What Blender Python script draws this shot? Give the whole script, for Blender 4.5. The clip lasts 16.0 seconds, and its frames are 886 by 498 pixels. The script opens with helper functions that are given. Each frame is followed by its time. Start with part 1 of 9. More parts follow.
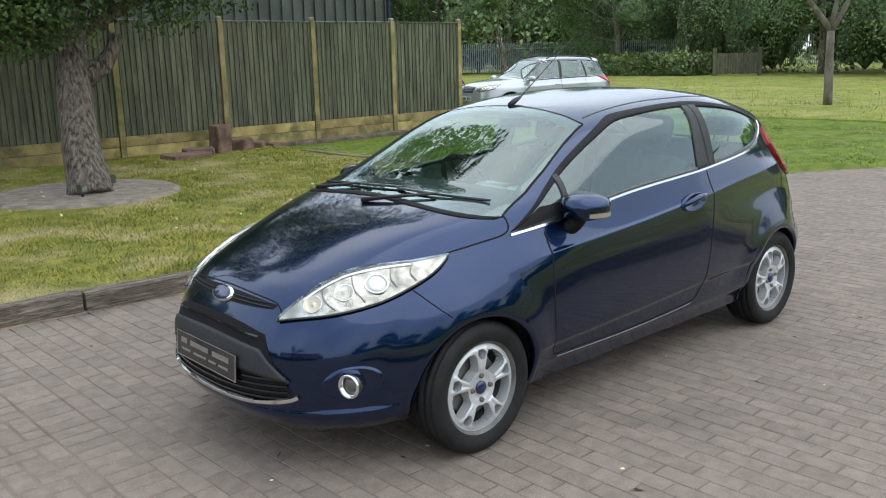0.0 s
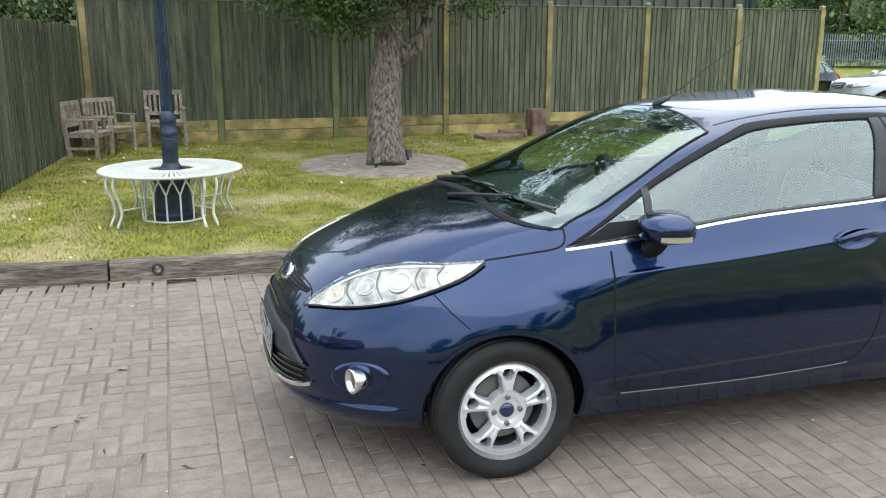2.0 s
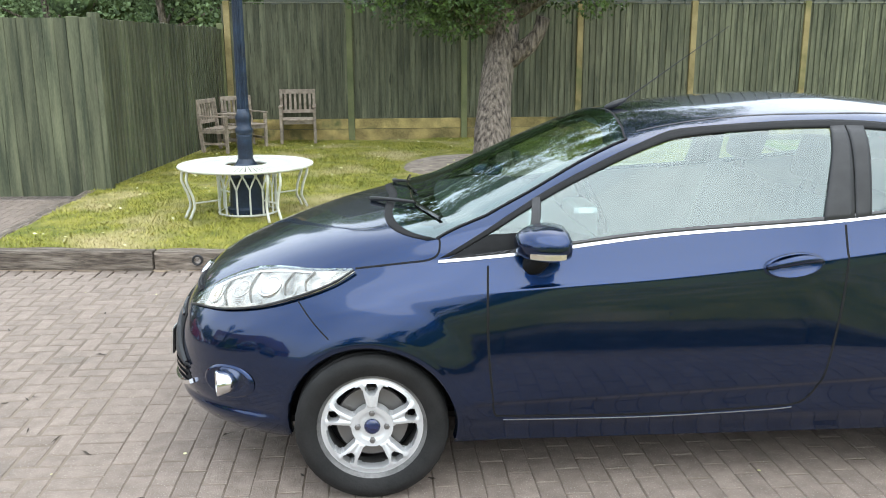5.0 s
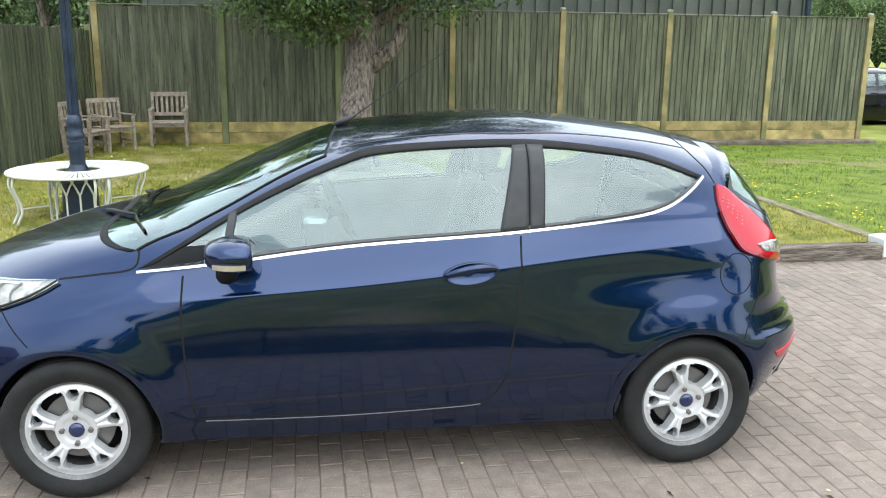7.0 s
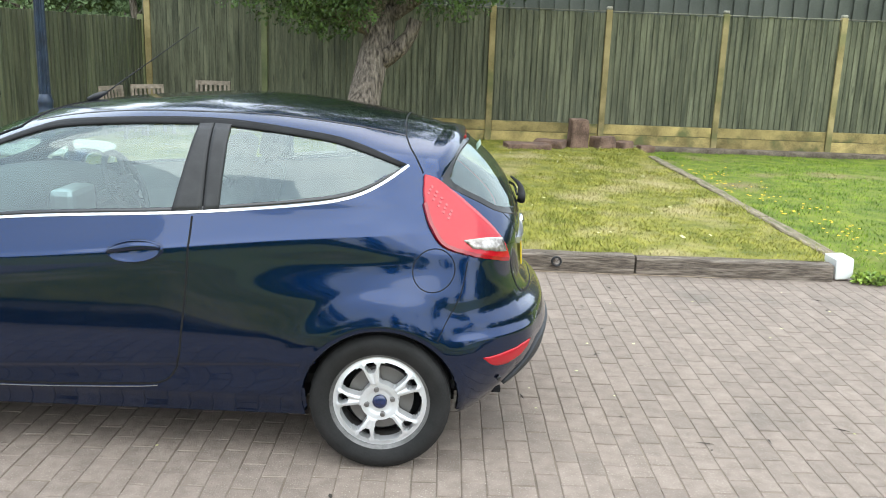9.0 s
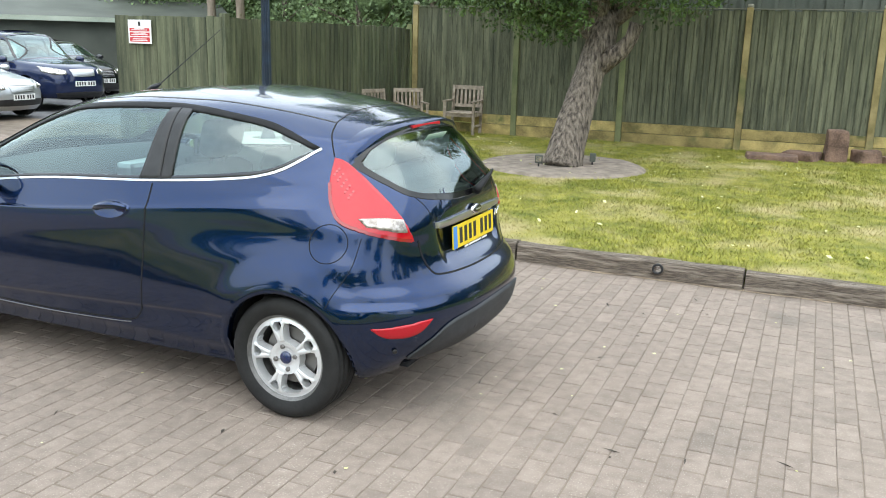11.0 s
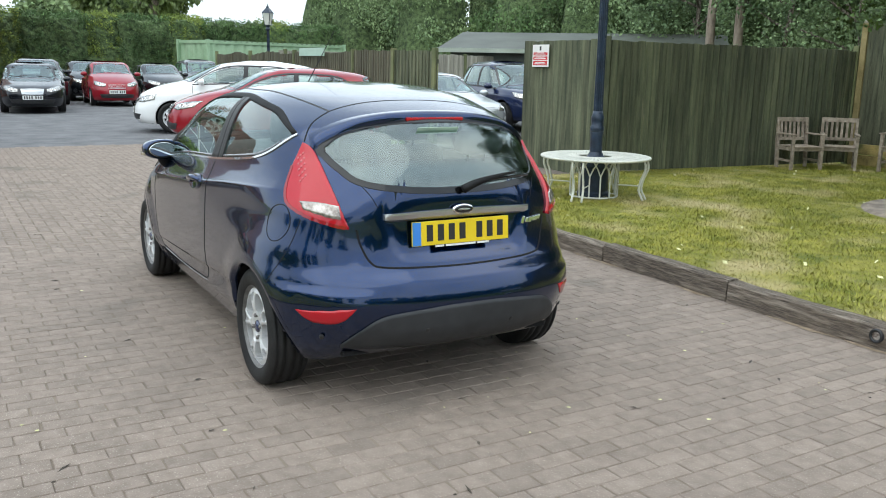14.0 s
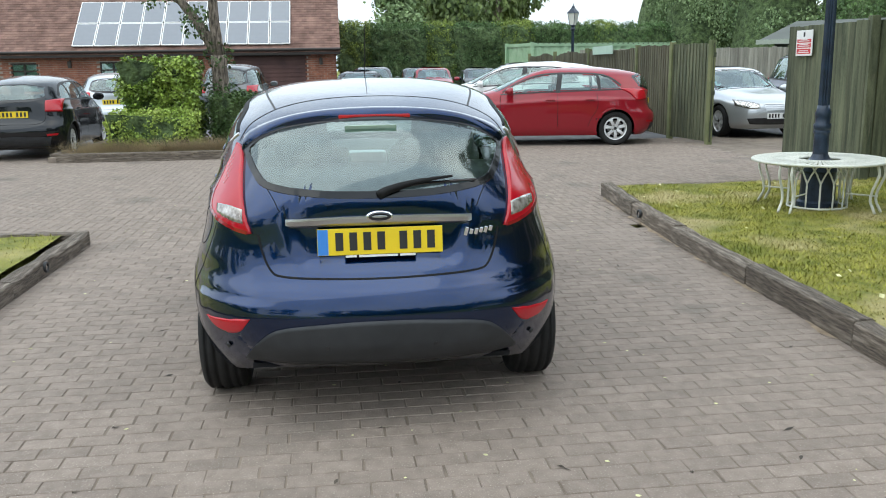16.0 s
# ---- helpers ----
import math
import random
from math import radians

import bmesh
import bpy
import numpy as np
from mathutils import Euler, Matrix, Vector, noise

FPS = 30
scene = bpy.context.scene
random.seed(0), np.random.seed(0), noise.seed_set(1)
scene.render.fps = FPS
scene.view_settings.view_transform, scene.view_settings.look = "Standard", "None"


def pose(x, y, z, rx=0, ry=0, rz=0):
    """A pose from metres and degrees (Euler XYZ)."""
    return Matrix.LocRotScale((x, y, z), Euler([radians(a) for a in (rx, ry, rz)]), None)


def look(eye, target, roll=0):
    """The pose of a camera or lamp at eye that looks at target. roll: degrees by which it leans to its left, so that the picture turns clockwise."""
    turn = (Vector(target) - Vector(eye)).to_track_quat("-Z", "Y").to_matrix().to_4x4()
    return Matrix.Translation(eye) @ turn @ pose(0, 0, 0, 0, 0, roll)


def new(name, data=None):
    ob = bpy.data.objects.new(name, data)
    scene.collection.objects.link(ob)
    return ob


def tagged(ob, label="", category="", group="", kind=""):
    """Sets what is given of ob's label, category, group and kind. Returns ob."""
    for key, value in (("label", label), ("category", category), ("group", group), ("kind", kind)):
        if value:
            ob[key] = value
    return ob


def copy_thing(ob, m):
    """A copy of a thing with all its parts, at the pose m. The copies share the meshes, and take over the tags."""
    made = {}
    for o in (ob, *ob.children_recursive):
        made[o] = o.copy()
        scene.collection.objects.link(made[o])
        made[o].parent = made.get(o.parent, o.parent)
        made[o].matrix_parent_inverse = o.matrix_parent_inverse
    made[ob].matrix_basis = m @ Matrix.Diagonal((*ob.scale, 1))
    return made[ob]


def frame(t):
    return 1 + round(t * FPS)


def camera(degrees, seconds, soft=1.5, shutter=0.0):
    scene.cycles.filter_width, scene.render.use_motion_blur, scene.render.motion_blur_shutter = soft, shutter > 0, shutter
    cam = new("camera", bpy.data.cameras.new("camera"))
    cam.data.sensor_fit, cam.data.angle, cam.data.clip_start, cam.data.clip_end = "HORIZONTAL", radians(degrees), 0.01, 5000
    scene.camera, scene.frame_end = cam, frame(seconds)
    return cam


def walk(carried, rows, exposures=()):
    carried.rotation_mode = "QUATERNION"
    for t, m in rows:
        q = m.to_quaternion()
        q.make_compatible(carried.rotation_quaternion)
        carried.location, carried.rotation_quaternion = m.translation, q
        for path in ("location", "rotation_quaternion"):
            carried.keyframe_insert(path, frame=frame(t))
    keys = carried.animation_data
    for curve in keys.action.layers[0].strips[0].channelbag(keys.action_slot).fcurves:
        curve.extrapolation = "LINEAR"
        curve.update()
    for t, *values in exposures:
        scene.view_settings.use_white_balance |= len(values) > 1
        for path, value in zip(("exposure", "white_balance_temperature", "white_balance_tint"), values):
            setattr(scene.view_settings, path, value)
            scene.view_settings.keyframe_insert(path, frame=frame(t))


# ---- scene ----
cam = camera(54.3, 16.0, soft=1.0)
PATH = [
    (0, (4.936, 3.172, 1.67), (3.609, 1.742, 1.229), -1.4),
    (0.5, (4.621, 3.335, 1.667), (3.408, 1.805, 1.232), -0.4),
    (1, (4.338, 3.539, 1.674), (3.439, 1.81, 1.224), 0.4),
    (1.5, (4.006, 3.599, 1.656), (3.218, 1.818, 1.2), 1.1),
    (2, (3.669, 3.661, 1.679), (3.084, 1.805, 1.215), 0.1),
    (2.5, (3.38, 3.734, 1.776), (2.939, 1.84, 1.308), -0.4),
    (3, (3.057, 3.669, 1.749), (2.641, 1.77, 1.278), 0.7),
    (3.2, (2.956, 3.661, 1.755), (2.552, 1.761, 1.279), 0.8),
    (5.3, (2.366, 3.771, 1.664), (2.247, 1.829, 1.202), -0.3),
    (5.5, (2.304, 3.893, 1.702), (2.193, 1.953, 1.228), -0.3),
    (6, (2.146, 4.169, 1.72), (2.01, 2.229, 1.252), -0.4),
    (6.1, (2.101, 4.166, 1.714), (1.937, 2.228, 1.248), -0.6),
    (6.5, (1.946, 4.149, 1.734), (1.676, 2.225, 1.261), 0.4),
    (7, (1.595, 4.031, 1.76), (1.281, 2.11, 1.299), 0.7),
    (7.5, (1.182, 4.108, 1.725), (0.891, 2.184, 1.262), 0.2),
    (8, (0.742, 4.108, 1.716), (0.479, 2.179, 1.258), 1.9),
    (8.2, (0.544, 4.09, 1.733), (0.294, 2.16, 1.275), 2.0),
    (10.3, (-1.442, 3.996, 1.652), (-0.853, 2.142, 1.187), 1.7),
    (10.5, (-1.636, 3.968, 1.677), (-0.995, 2.13, 1.215), 1.5),
    (11, (-2.087, 3.927, 1.702), (-1.33, 2.135, 1.236), 1.5),
    (11.5, (-2.451, 3.75, 1.715), (-1.415, 2.108, 1.235), 0.8),
    (12, (-2.791, 3.54, 1.711), (-1.619, 1.991, 1.234), 1.6),
    (12.5, (-3.192, 3.302, 1.633), (-1.938, 1.814, 1.17), 2.2),
    (13, (-3.482, 2.918, 1.602), (-2.059, 1.581, 1.167), 1.7),
    (13.5, (-3.77, 2.555, 1.562), (-2.169, 1.435, 1.138), 1.1),
    (14, (-3.938, 2.095, 1.55), (-2.258, 1.092, 1.136), 1.2),
    (14.5, (-4.114, 1.615, 1.53), (-2.375, 0.717, 1.12), 0.2),
    (15, (-4.153, 1.136, 1.512), (-2.34, 0.394, 1.11), -0.2),
    (15.5, (-4.178, 0.631, 1.503), (-2.281, 0.144, 1.1), -0.8),
    (16, (-4.116, 0.173, 1.509), (-2.174, -0.067, 1.095), -0.9),
]
walk(cam, [(t, look(eye, target, roll)) for t, eye, target, roll in PATH],
     [(0, 0.57, 6450, 7), (1.5, 0.92, 6450, 7), (3, 1.30, 6500, 7), (5.5, 1.38, 6550, 7), (8, 1.38, 6580, 6), (11, 1.35, 6650, 5), (12.5, 1.13, 6600, 4), (13.5, 0.98, 6550, 4), (14.2, 0.80, 6520, 4), (16, 0.78, 6500, 4)])

# ---- world and light ----
world = bpy.data.worlds.new("overcast_sky")
scene.world = world
world.use_nodes = True
wn, wl = world.node_tree.nodes, world.node_tree.links
bgn = wn["Background"]
sky = wn.new("ShaderNodeTexSky")
sky.sky_type, sky.sun_disc = "NISHITA", False
sky.sun_elevation, sky.sun_rotation = radians(52), radians(200)
sky.air_density, sky.dust_density = 1.0, 2.0
cloud = wn.new("ShaderNodeTexNoise")
cloud.inputs["Scale"].default_value = 2.2
cloud.inputs["Detail"].default_value = 5
cramp = wn.new("ShaderNodeValToRGB")
cramp.color_ramp.elements[0].position, cramp.color_ramp.elements[0].color = 0.35, (6.6, 7.7, 9.3, 1)
cramp.color_ramp.elements[1].position, cramp.color_ramp.elements[1].color = 0.7, (11.2, 12.0, 12.9, 1)
wl.new(cloud.outputs["Fac"], cramp.inputs["Fac"])
wmix = wn.new("ShaderNodeMix")
wmix.data_type = "RGBA"
wmix.inputs["Factor"].default_value = 0.78
wl.new(sky.outputs["Color"], wmix.inputs["A"])
wl.new(cramp.outputs["Color"], wmix.inputs["B"])
# an overcast sky grows brighter from the horizon to the zenith
wco, wsep, wup, wgain = (wn.new("ShaderNodeTexCoord"), wn.new("ShaderNodeSeparateXYZ"), wn.new("ShaderNodeMapRange"), wn.new("ShaderNodeMix"))
wl.new(wco.outputs["Generated"], wsep.inputs[0])
wl.new(wsep.outputs["Z"], wup.inputs["Value"])
wup.inputs["To Min"].default_value, wup.inputs["To Max"].default_value = 0.86, 1.12
wgain.data_type, wgain.blend_type = "RGBA", "MULTIPLY"
wgain.inputs["Factor"].default_value = 1.0
wl.new(wmix.outputs["Result"], wgain.inputs["A"])
wl.new(wup.outputs[0], wgain.inputs["B"])
wl.new(wgain.outputs["Result"], bgn.inputs["Color"])
bgn.inputs["Strength"].default_value = 0.11

sun = new("sun", bpy.data.lights.new("sun", "SUN"))
sun.data.energy, sun.data.angle, sun.data.color = 0.85, radians(85), (1.0, 0.97, 0.93)
sun.matrix_world = look((-6, 14, 25), (0, 0, 0))


# ---- materials ----
def nodes_of(name):
    m = bpy.data.materials.new(name)
    m.use_nodes = True
    return m, m.node_tree.nodes, m.node_tree.links, m.node_tree.nodes["Principled BSDF"]


def surface(name, dark, light, scale=8.0, rough=0.7, metal=0.0, bump=0.2, fine=60.0, coat=0.0, stretch=(1, 1, 1), each=0.0,
            island=0.0, spots=None, spec=0.5, bump_dist=0.01, grit=None):
    """Two-scale noise between two colours, with fine bump; each: brightness spread from object to object."""
    m, n, l, b = nodes_of(name)
    tc = n.new("ShaderNodeTexCoord")
    mp = n.new("ShaderNodeMapping")
    mp.inputs["Scale"].default_value = stretch
    l.new(tc.outputs["Object"], mp.inputs["Vector"])
    vec = mp.outputs["Vector"]
    info = None
    if each:
        info = n.new("ShaderNodeObjectInfo")
        add = n.new("ShaderNodeVectorMath")
        add.operation = "MULTIPLY_ADD"
        l.new(info.outputs["Random"], add.inputs[0])
        add.inputs[1].default_value = (37, 53, 71)
        l.new(vec, add.inputs[2])
        vec = add.outputs[0]
    big = n.new("ShaderNodeTexNoise")
    big.inputs["Scale"].default_value, big.inputs["Detail"].default_value = scale, 6
    l.new(vec, big.inputs["Vector"])
    small = n.new("ShaderNodeTexNoise")
    small.inputs["Scale"].default_value, small.inputs["Detail"].default_value = fine, 4
    l.new(vec, small.inputs["Vector"])
    mixf = n.new("ShaderNodeMath")
    mixf.operation = "MULTIPLY_ADD"
    l.new(small.outputs["Fac"], mixf.inputs[0])
    mixf.inputs[1].default_value = 0.45
    sub = n.new("ShaderNodeMath")
    sub.operation = "MULTIPLY_ADD"
    l.new(big.outputs["Fac"], sub.inputs[0])
    sub.inputs[1].default_value, sub.inputs[2].default_value = 1.3, -0.38
    l.new(sub.outputs[0], mixf.inputs[2])
    ramp = n.new("ShaderNodeValToRGB")
    ramp.color_ramp.elements[0].position, ramp.color_ramp.elements[0].color = 0.25, (*dark, 1)
    ramp.color_ramp.elements[1].position, ramp.color_ramp.elements[1].color = 0.8, (*light, 1)
    l.new(mixf.outputs[0], ramp.inputs["Fac"])
    col = ramp.outputs["Color"]
    if spots:
        third = n.new("ShaderNodeTexNoise")
        third.inputs["Scale"].default_value, third.inputs["Detail"].default_value = spots[1], 5
        l.new(vec, third.inputs["Vector"])
        r2 = n.new("ShaderNodeValToRGB")
        r2.color_ramp.elements[0].position, r2.color_ramp.elements[1].position = spots[2], spots[3]
        l.new(third.outputs["Fac"], r2.inputs["Fac"])
        mx = n.new("ShaderNodeMix")
        mx.data_type = "RGBA"
        l.new(r2.outputs["Color"], mx.inputs["Factor"])
        l.new(col, mx.inputs["A"])
        mx.inputs["B"].default_value = (*spots[0], 1)
        col = mx.outputs["Result"]
    if grit:
        speck = n.new("ShaderNodeTexNoise")
        speck.inputs["Scale"].default_value, speck.inputs["Detail"].default_value = grit[1], 2
        l.new(vec, speck.inputs["Vector"])
        r3 = n.new("ShaderNodeValToRGB")
        r3.color_ramp.elements[0].position, r3.color_ramp.elements[1].position = grit[2], grit[3]
        l.new(speck.outputs["Fac"], r3.inputs["Fac"])
        mg = n.new("ShaderNodeMix")
        mg.data_type = "RGBA"
        l.new(r3.outputs["Color"], mg.inputs["Factor"])
        l.new(col, mg.inputs["A"])
        mg.inputs["B"].default_value = (*grit[0], 1)
        col = mg.outputs["Result"]
    if each or island:
        if each:
            rnd = info.outputs["Random"]
        else:
            rnd = n.new("ShaderNodeNewGeometry").outputs["Random Per Island"]
        amt = each or island
        mr = n.new("ShaderNodeMapRange")
        l.new(rnd, mr.inputs["Value"])
        mr.inputs["To Min"].default_value, mr.inputs["To Max"].default_value = 1 - amt, 1 + amt
        hs = n.new("ShaderNodeHueSaturation")
        l.new(mr.outputs[0], hs.inputs["Value"])
        l.new(col, hs.inputs["Color"])
        col = hs.outputs["Color"]
    l.new(col, b.inputs["Base Color"])
    b.inputs["Roughness"].default_value, b.inputs["Metallic"].default_value = rough, metal
    b.inputs["Specular IOR Level"].default_value = spec
    if coat:
        b.inputs["Coat Weight"].default_value, b.inputs["Coat Roughness"].default_value = coat, 0.03
    if bump:
        bp = n.new("ShaderNodeBump")
        bp.inputs["Strength"].default_value, bp.inputs["Distance"].default_value = bump, bump_dist
        l.new(mixf.outputs[0], bp.inputs["Height"])
        l.new(bp.outputs["Normal"], b.inputs["Normal"])
    return m


def plain(name, colour, rough=0.4, metal=0.0, coat=0.0, emit=0.0, wear=0.06):
    """Smooth paint, plastic or metal with faint unevenness."""
    d = tuple(max(0, c * (1 - wear)) for c in colour)
    li = tuple(min(1, c * (1 + wear)) for c in colour)
    m = surface(name, d, li, 5.0, rough, metal, 0.0, 90.0, coat)
    if emit:
        b = m.node_tree.nodes["Principled BSDF"]
        b.inputs["Emission Color"].default_value, b.inputs["Emission Strength"].default_value = (*colour, 1), emit
    return m


def glass(name, tint, gain=0.09):
    """Thin pane: what is behind it, tinted, under a sharp reflection that grows at the edges."""
    m, n, l, b = nodes_of(name)
    n.remove(b)
    out = n["Material Output"]
    tr, gl, lw, mx = (n.new("ShaderNodeBsdfTransparent"), n.new("ShaderNodeBsdfGlossy"), n.new("ShaderNodeLayerWeight"), n.new("ShaderNodeMixShader"))
    lw.inputs["Blend"].default_value = 0.5
    pw, ad = n.new("ShaderNodeMath"), n.new("ShaderNodeMath")
    pw.operation, ad.operation = "POWER", "MULTIPLY_ADD"
    l.new(lw.outputs["Facing"], pw.inputs[0])
    pw.inputs[1].default_value = 4.0
    l.new(pw.outputs[0], ad.inputs[0])
    ad.inputs[1].default_value, ad.inputs[2].default_value = 0.9 - gain, gain
    tr.inputs["Color"].default_value = (*tint, 1)
    gl.inputs["Roughness"].default_value = 0.0
    gl.inputs["Color"].default_value = (0.86, 0.97, 0.96, 1)
    l.new(ad.outputs[0], mx.inputs[0])
    l.new(tr.outputs[0], mx.inputs[1])
    l.new(gl.outputs[0], mx.inputs[2])
    l.new(mx.outputs[0], out.inputs["Surface"])
    return m


def car_paint(name, colour, metal=0.25, rough=0.3, ior=1.5):
    m, n, l, b = nodes_of(name)
    tc = n.new("ShaderNodeTexCoord")
    fl = n.new("ShaderNodeTexNoise")
    fl.inputs["Scale"].default_value = 900
    l.new(tc.outputs["Object"], fl.inputs["Vector"])
    ramp = n.new("ShaderNodeValToRGB")
    ramp.color_ramp.elements[0].color = (*[c * 0.93 for c in colour], 1)
    ramp.color_ramp.elements[1].color = (*[c * 1.08 for c in colour], 1)
    l.new(fl.outputs["Fac"], ramp.inputs["Fac"])
    l.new(ramp.outputs["Color"], b.inputs["Base Color"])
    dust = n.new("ShaderNodeTexNoise")
    dust.inputs["Scale"].default_value, dust.inputs["Detail"].default_value = 3.0, 8
    l.new(tc.outputs["Object"], dust.inputs["Vector"])
    mr = n.new("ShaderNodeMapRange")
    l.new(dust.outputs["Fac"], mr.inputs["Value"])
    mr.inputs["To Min"].default_value, mr.inputs["To Max"].default_value = 0.034, 0.060
    l.new(mr.outputs[0], b.inputs["Coat Roughness"])
    b.inputs["Metallic"].default_value, b.inputs["Roughness"].default_value = metal, rough
    b.inputs["Coat Weight"].default_value = 1.0
    b.inputs["Coat IOR"].default_value = ior
    b.inputs["Specular IOR Level"].default_value = 0.03
    return m


M = {}
M["paver"] = surface("block_paver", (0.188, 0.149, 0.121), (0.262, 0.211, 0.175), 14, 0.88, 0, 0.8, 150, each=0.0, island=0.10,
                     spots=((0.11, 0.094, 0.078), 1.3, 0.58, 0.80), grit=((0.40, 0.355, 0.305), 140, 0.60, 0.76))
M["paver_each"] = surface("block_paver_single", (0.188, 0.149, 0.121), (0.262, 0.211, 0.175), 14, 0.88, 0, 0.8, 150, each=0.09, grit=((0.40, 0.355, 0.305), 140, 0.60, 0.76))
M["joint"] = surface("sand_joint", (0.112, 0.088, 0.067), (0.205, 0.164, 0.128), 5, 0.95, 0, 0.4, 120,
                     spots=((0.21, 0.168, 0.130), 0.9, 0.48, 0.62))
M["lawn"] = surface("mown_lawn", (0.100, 0.114, 0.015), (0.265, 0.240, 0.044), 5.0, 0.95, 0, 0.3, 60,
                    spots=((0.34, 0.285, 0.13), 1.2, 0.50, 0.68), bump_dist=0.008)
M["blade"] = surface("grass_blade", (0.162, 0.184, 0.018), (0.380, 0.352, 0.062), 5.0, 0.75, 0, 0.0, 20, island=0.24,
                     spots=((0.44, 0.375, 0.18), 1.2, 0.50, 0.68))
M["verge"] = surface("verge_grass", (0.070, 0.108, 0.006), (0.18, 0.215, 0.018), 4.0, 0.95, 0, 0.3, 60,
                     spots=((0.20, 0.165, 0.075), 0.8, 0.58, 0.72), bump_dist=0.008)
M["verge_blade"] = surface("verge_blade", (0.088, 0.168, 0.006), (0.225, 0.325, 0.020), 4.0, 0.75, 0, 0.0, 20, island=0.4,
                           spots=((0.29, 0.25, 0.10), 0.8, 0.58, 0.72))
M["field"] = surface("field_grass", (0.11, 0.145, 0.015), (0.30, 0.315, 0.048), 1.6, 0.95, 0, 0.6, 30,
                     spots=((0.30, 0.27, 0.09), 0.35, 0.50, 0.72), bump_dist=0.05)
M["asphalt"] = surface("tarmac", (0.09, 0.09, 0.095), (0.17, 0.17, 0.175), 2.0, 0.9, 0, 0.4, 180)
M["soil"] = surface("bare_soil", (0.165, 0.134, 0.106), (0.33, 0.272, 0.222), 7.0, 0.98, 0, 0.6, 60, bump_dist=0.02)
M["sleeper"] = surface("weathered_sleeper", (0.070, 0.055, 0.043), (0.25, 0.202, 0.158), 7, 0.9, 0, 1.0, 60, stretch=(1.6, 16, 16), each=0.15,
                       spots=((0.35, 0.295, 0.24), 2.4, 0.50, 0.70), bump_dist=0.015)
M["feather"] = surface("green_stained_board", (0.052, 0.058, 0.036), (0.180, 0.184, 0.116), 2.5, 0.85, 0, 0.5, 40, stretch=(6, 6, 0.9), each=0.11,
                       spots=((0.046, 0.050, 0.032), 7.0, 0.58, 0.70))
M["feather_dark"] = surface("dark_green_board", (0.042, 0.052, 0.030), (0.152, 0.160, 0.094), 2.5, 0.85, 0, 0.5, 40, stretch=(6, 6, 0.9), each=0.24,
                            spots=((0.16, 0.145, 0.10), 3.5, 0.64, 0.80))
M["gravel_board"] = surface("mossy_concrete", (0.17, 0.135, 0.052), (0.56, 0.43, 0.17), 3.2, 0.9, 0, 0.6, 60, each=0.2,
                            spots=((0.13, 0.135, 0.052), 3.4, 0.52, 0.68))
M["post"] = surface("concrete_post", (0.19, 0.155, 0.062), (0.44, 0.35, 0.17), 3.5, 0.9, 0, 0.4, 70, each=0.12,
                    spots=((0.13, 0.15, 0.06), 1.4, 0.50, 0.68))
M["footing"] = surface("soiled_concrete", (0.075, 0.058, 0.042), (0.24, 0.195, 0.150), 5, 0.95, 0, 0.9, 40, bump_dist=0.03)
M["edging"] = surface("bleached_edging_board", (0.13, 0.105, 0.072), (0.33, 0.275, 0.19), 5, 0.95, 0, 0.7, 50, stretch=(1.5, 8, 8), spots=((0.10, 0.11, 0.045), 2.5, 0.52, 0.66))
M["cap_board"] = surface("weathered_capping", (0.14, 0.135, 0.10), (0.27, 0.26, 0.20), 3, 0.9, 0, 0.4, 40, stretch=(1, 8, 8), each=0.2)
M["post_green"] = surface("mossy_post", (0.10, 0.12, 0.055), (0.20, 0.21, 0.10), 2.5, 0.9, 0, 0.4, 70, each=0.12)
M["bark"] = surface("grey_bark", (0.040, 0.031, 0.024), (0.38, 0.315, 0.255), 11, 0.95, 0, 1.0, 55, stretch=(2.6, 2.6, 0.55), bump_dist=0.05)
M["bark_sapling"] = surface("smooth_grey_bark", (0.10, 0.085, 0.07), (0.25, 0.215, 0.18), 6, 0.9, 0, 0.5, 40, stretch=(1, 1, 0.5))
M["leaf"] = surface("broad_leaf", (0.023, 0.054, 0.012), (0.100, 0.165, 0.036), 1.2, 0.55, 0, 0.0, 6, island=0.5)
# paler and bluer than the near leaves: distance haze put into the colour
M["leaf_far"] = surface("hazed_far_foliage", (0.100, 0.165, 0.072), (0.250, 0.330, 0.146), 0.4, 0.7, 0, 0.0, 3, island=0.34)
M["leaf_conifer"] = surface("conifer_foliage", (0.046, 0.096, 0.032), (0.125, 0.205, 0.066), 0.5, 0.75, 0, 0.0, 3, island=0.45)
M["leaf_lime"] = surface("lime_foliage", (0.18, 0.28, 0.04), (0.44, 0.52, 0.11), 1.0, 0.6, 0, 0.0, 5, island=0.4)
M["leaf_gold"] = surface("golden_conifer_foliage", (0.10, 0.155, 0.028), (0.28, 0.34, 0.065), 0.5, 0.75, 0, 0.0, 3, island=0.4)
M["leaf_laurel"] = surface("laurel_foliage", (0.085, 0.155, 0.022), (0.32, 0.42, 0.075), 2.5, 0.45, 0, 0.0, 8, island=0.5)
M["bark_pale"] = surface("pale_pine_bark", (0.16, 0.12, 0.09), (0.36, 0.30, 0.24), 4, 0.9, 0, 0.5, 20, stretch=(2, 2, 0.5))
M["leaf_willow"] = surface("willow_foliage", (0.07, 0.11, 0.03), (0.18, 0.23, 0.07), 0.5, 0.6, 0, 0.0, 3, island=0.4)
# solid filler for crowns and hedges; the shade inside is put into its colour
M["core"] = surface("dark_foliage_core", (0.028, 0.048, 0.018), (0.150, 0.215, 0.085), 5, 0.95, 0, 1.0, 16, bump_dist=0.15)
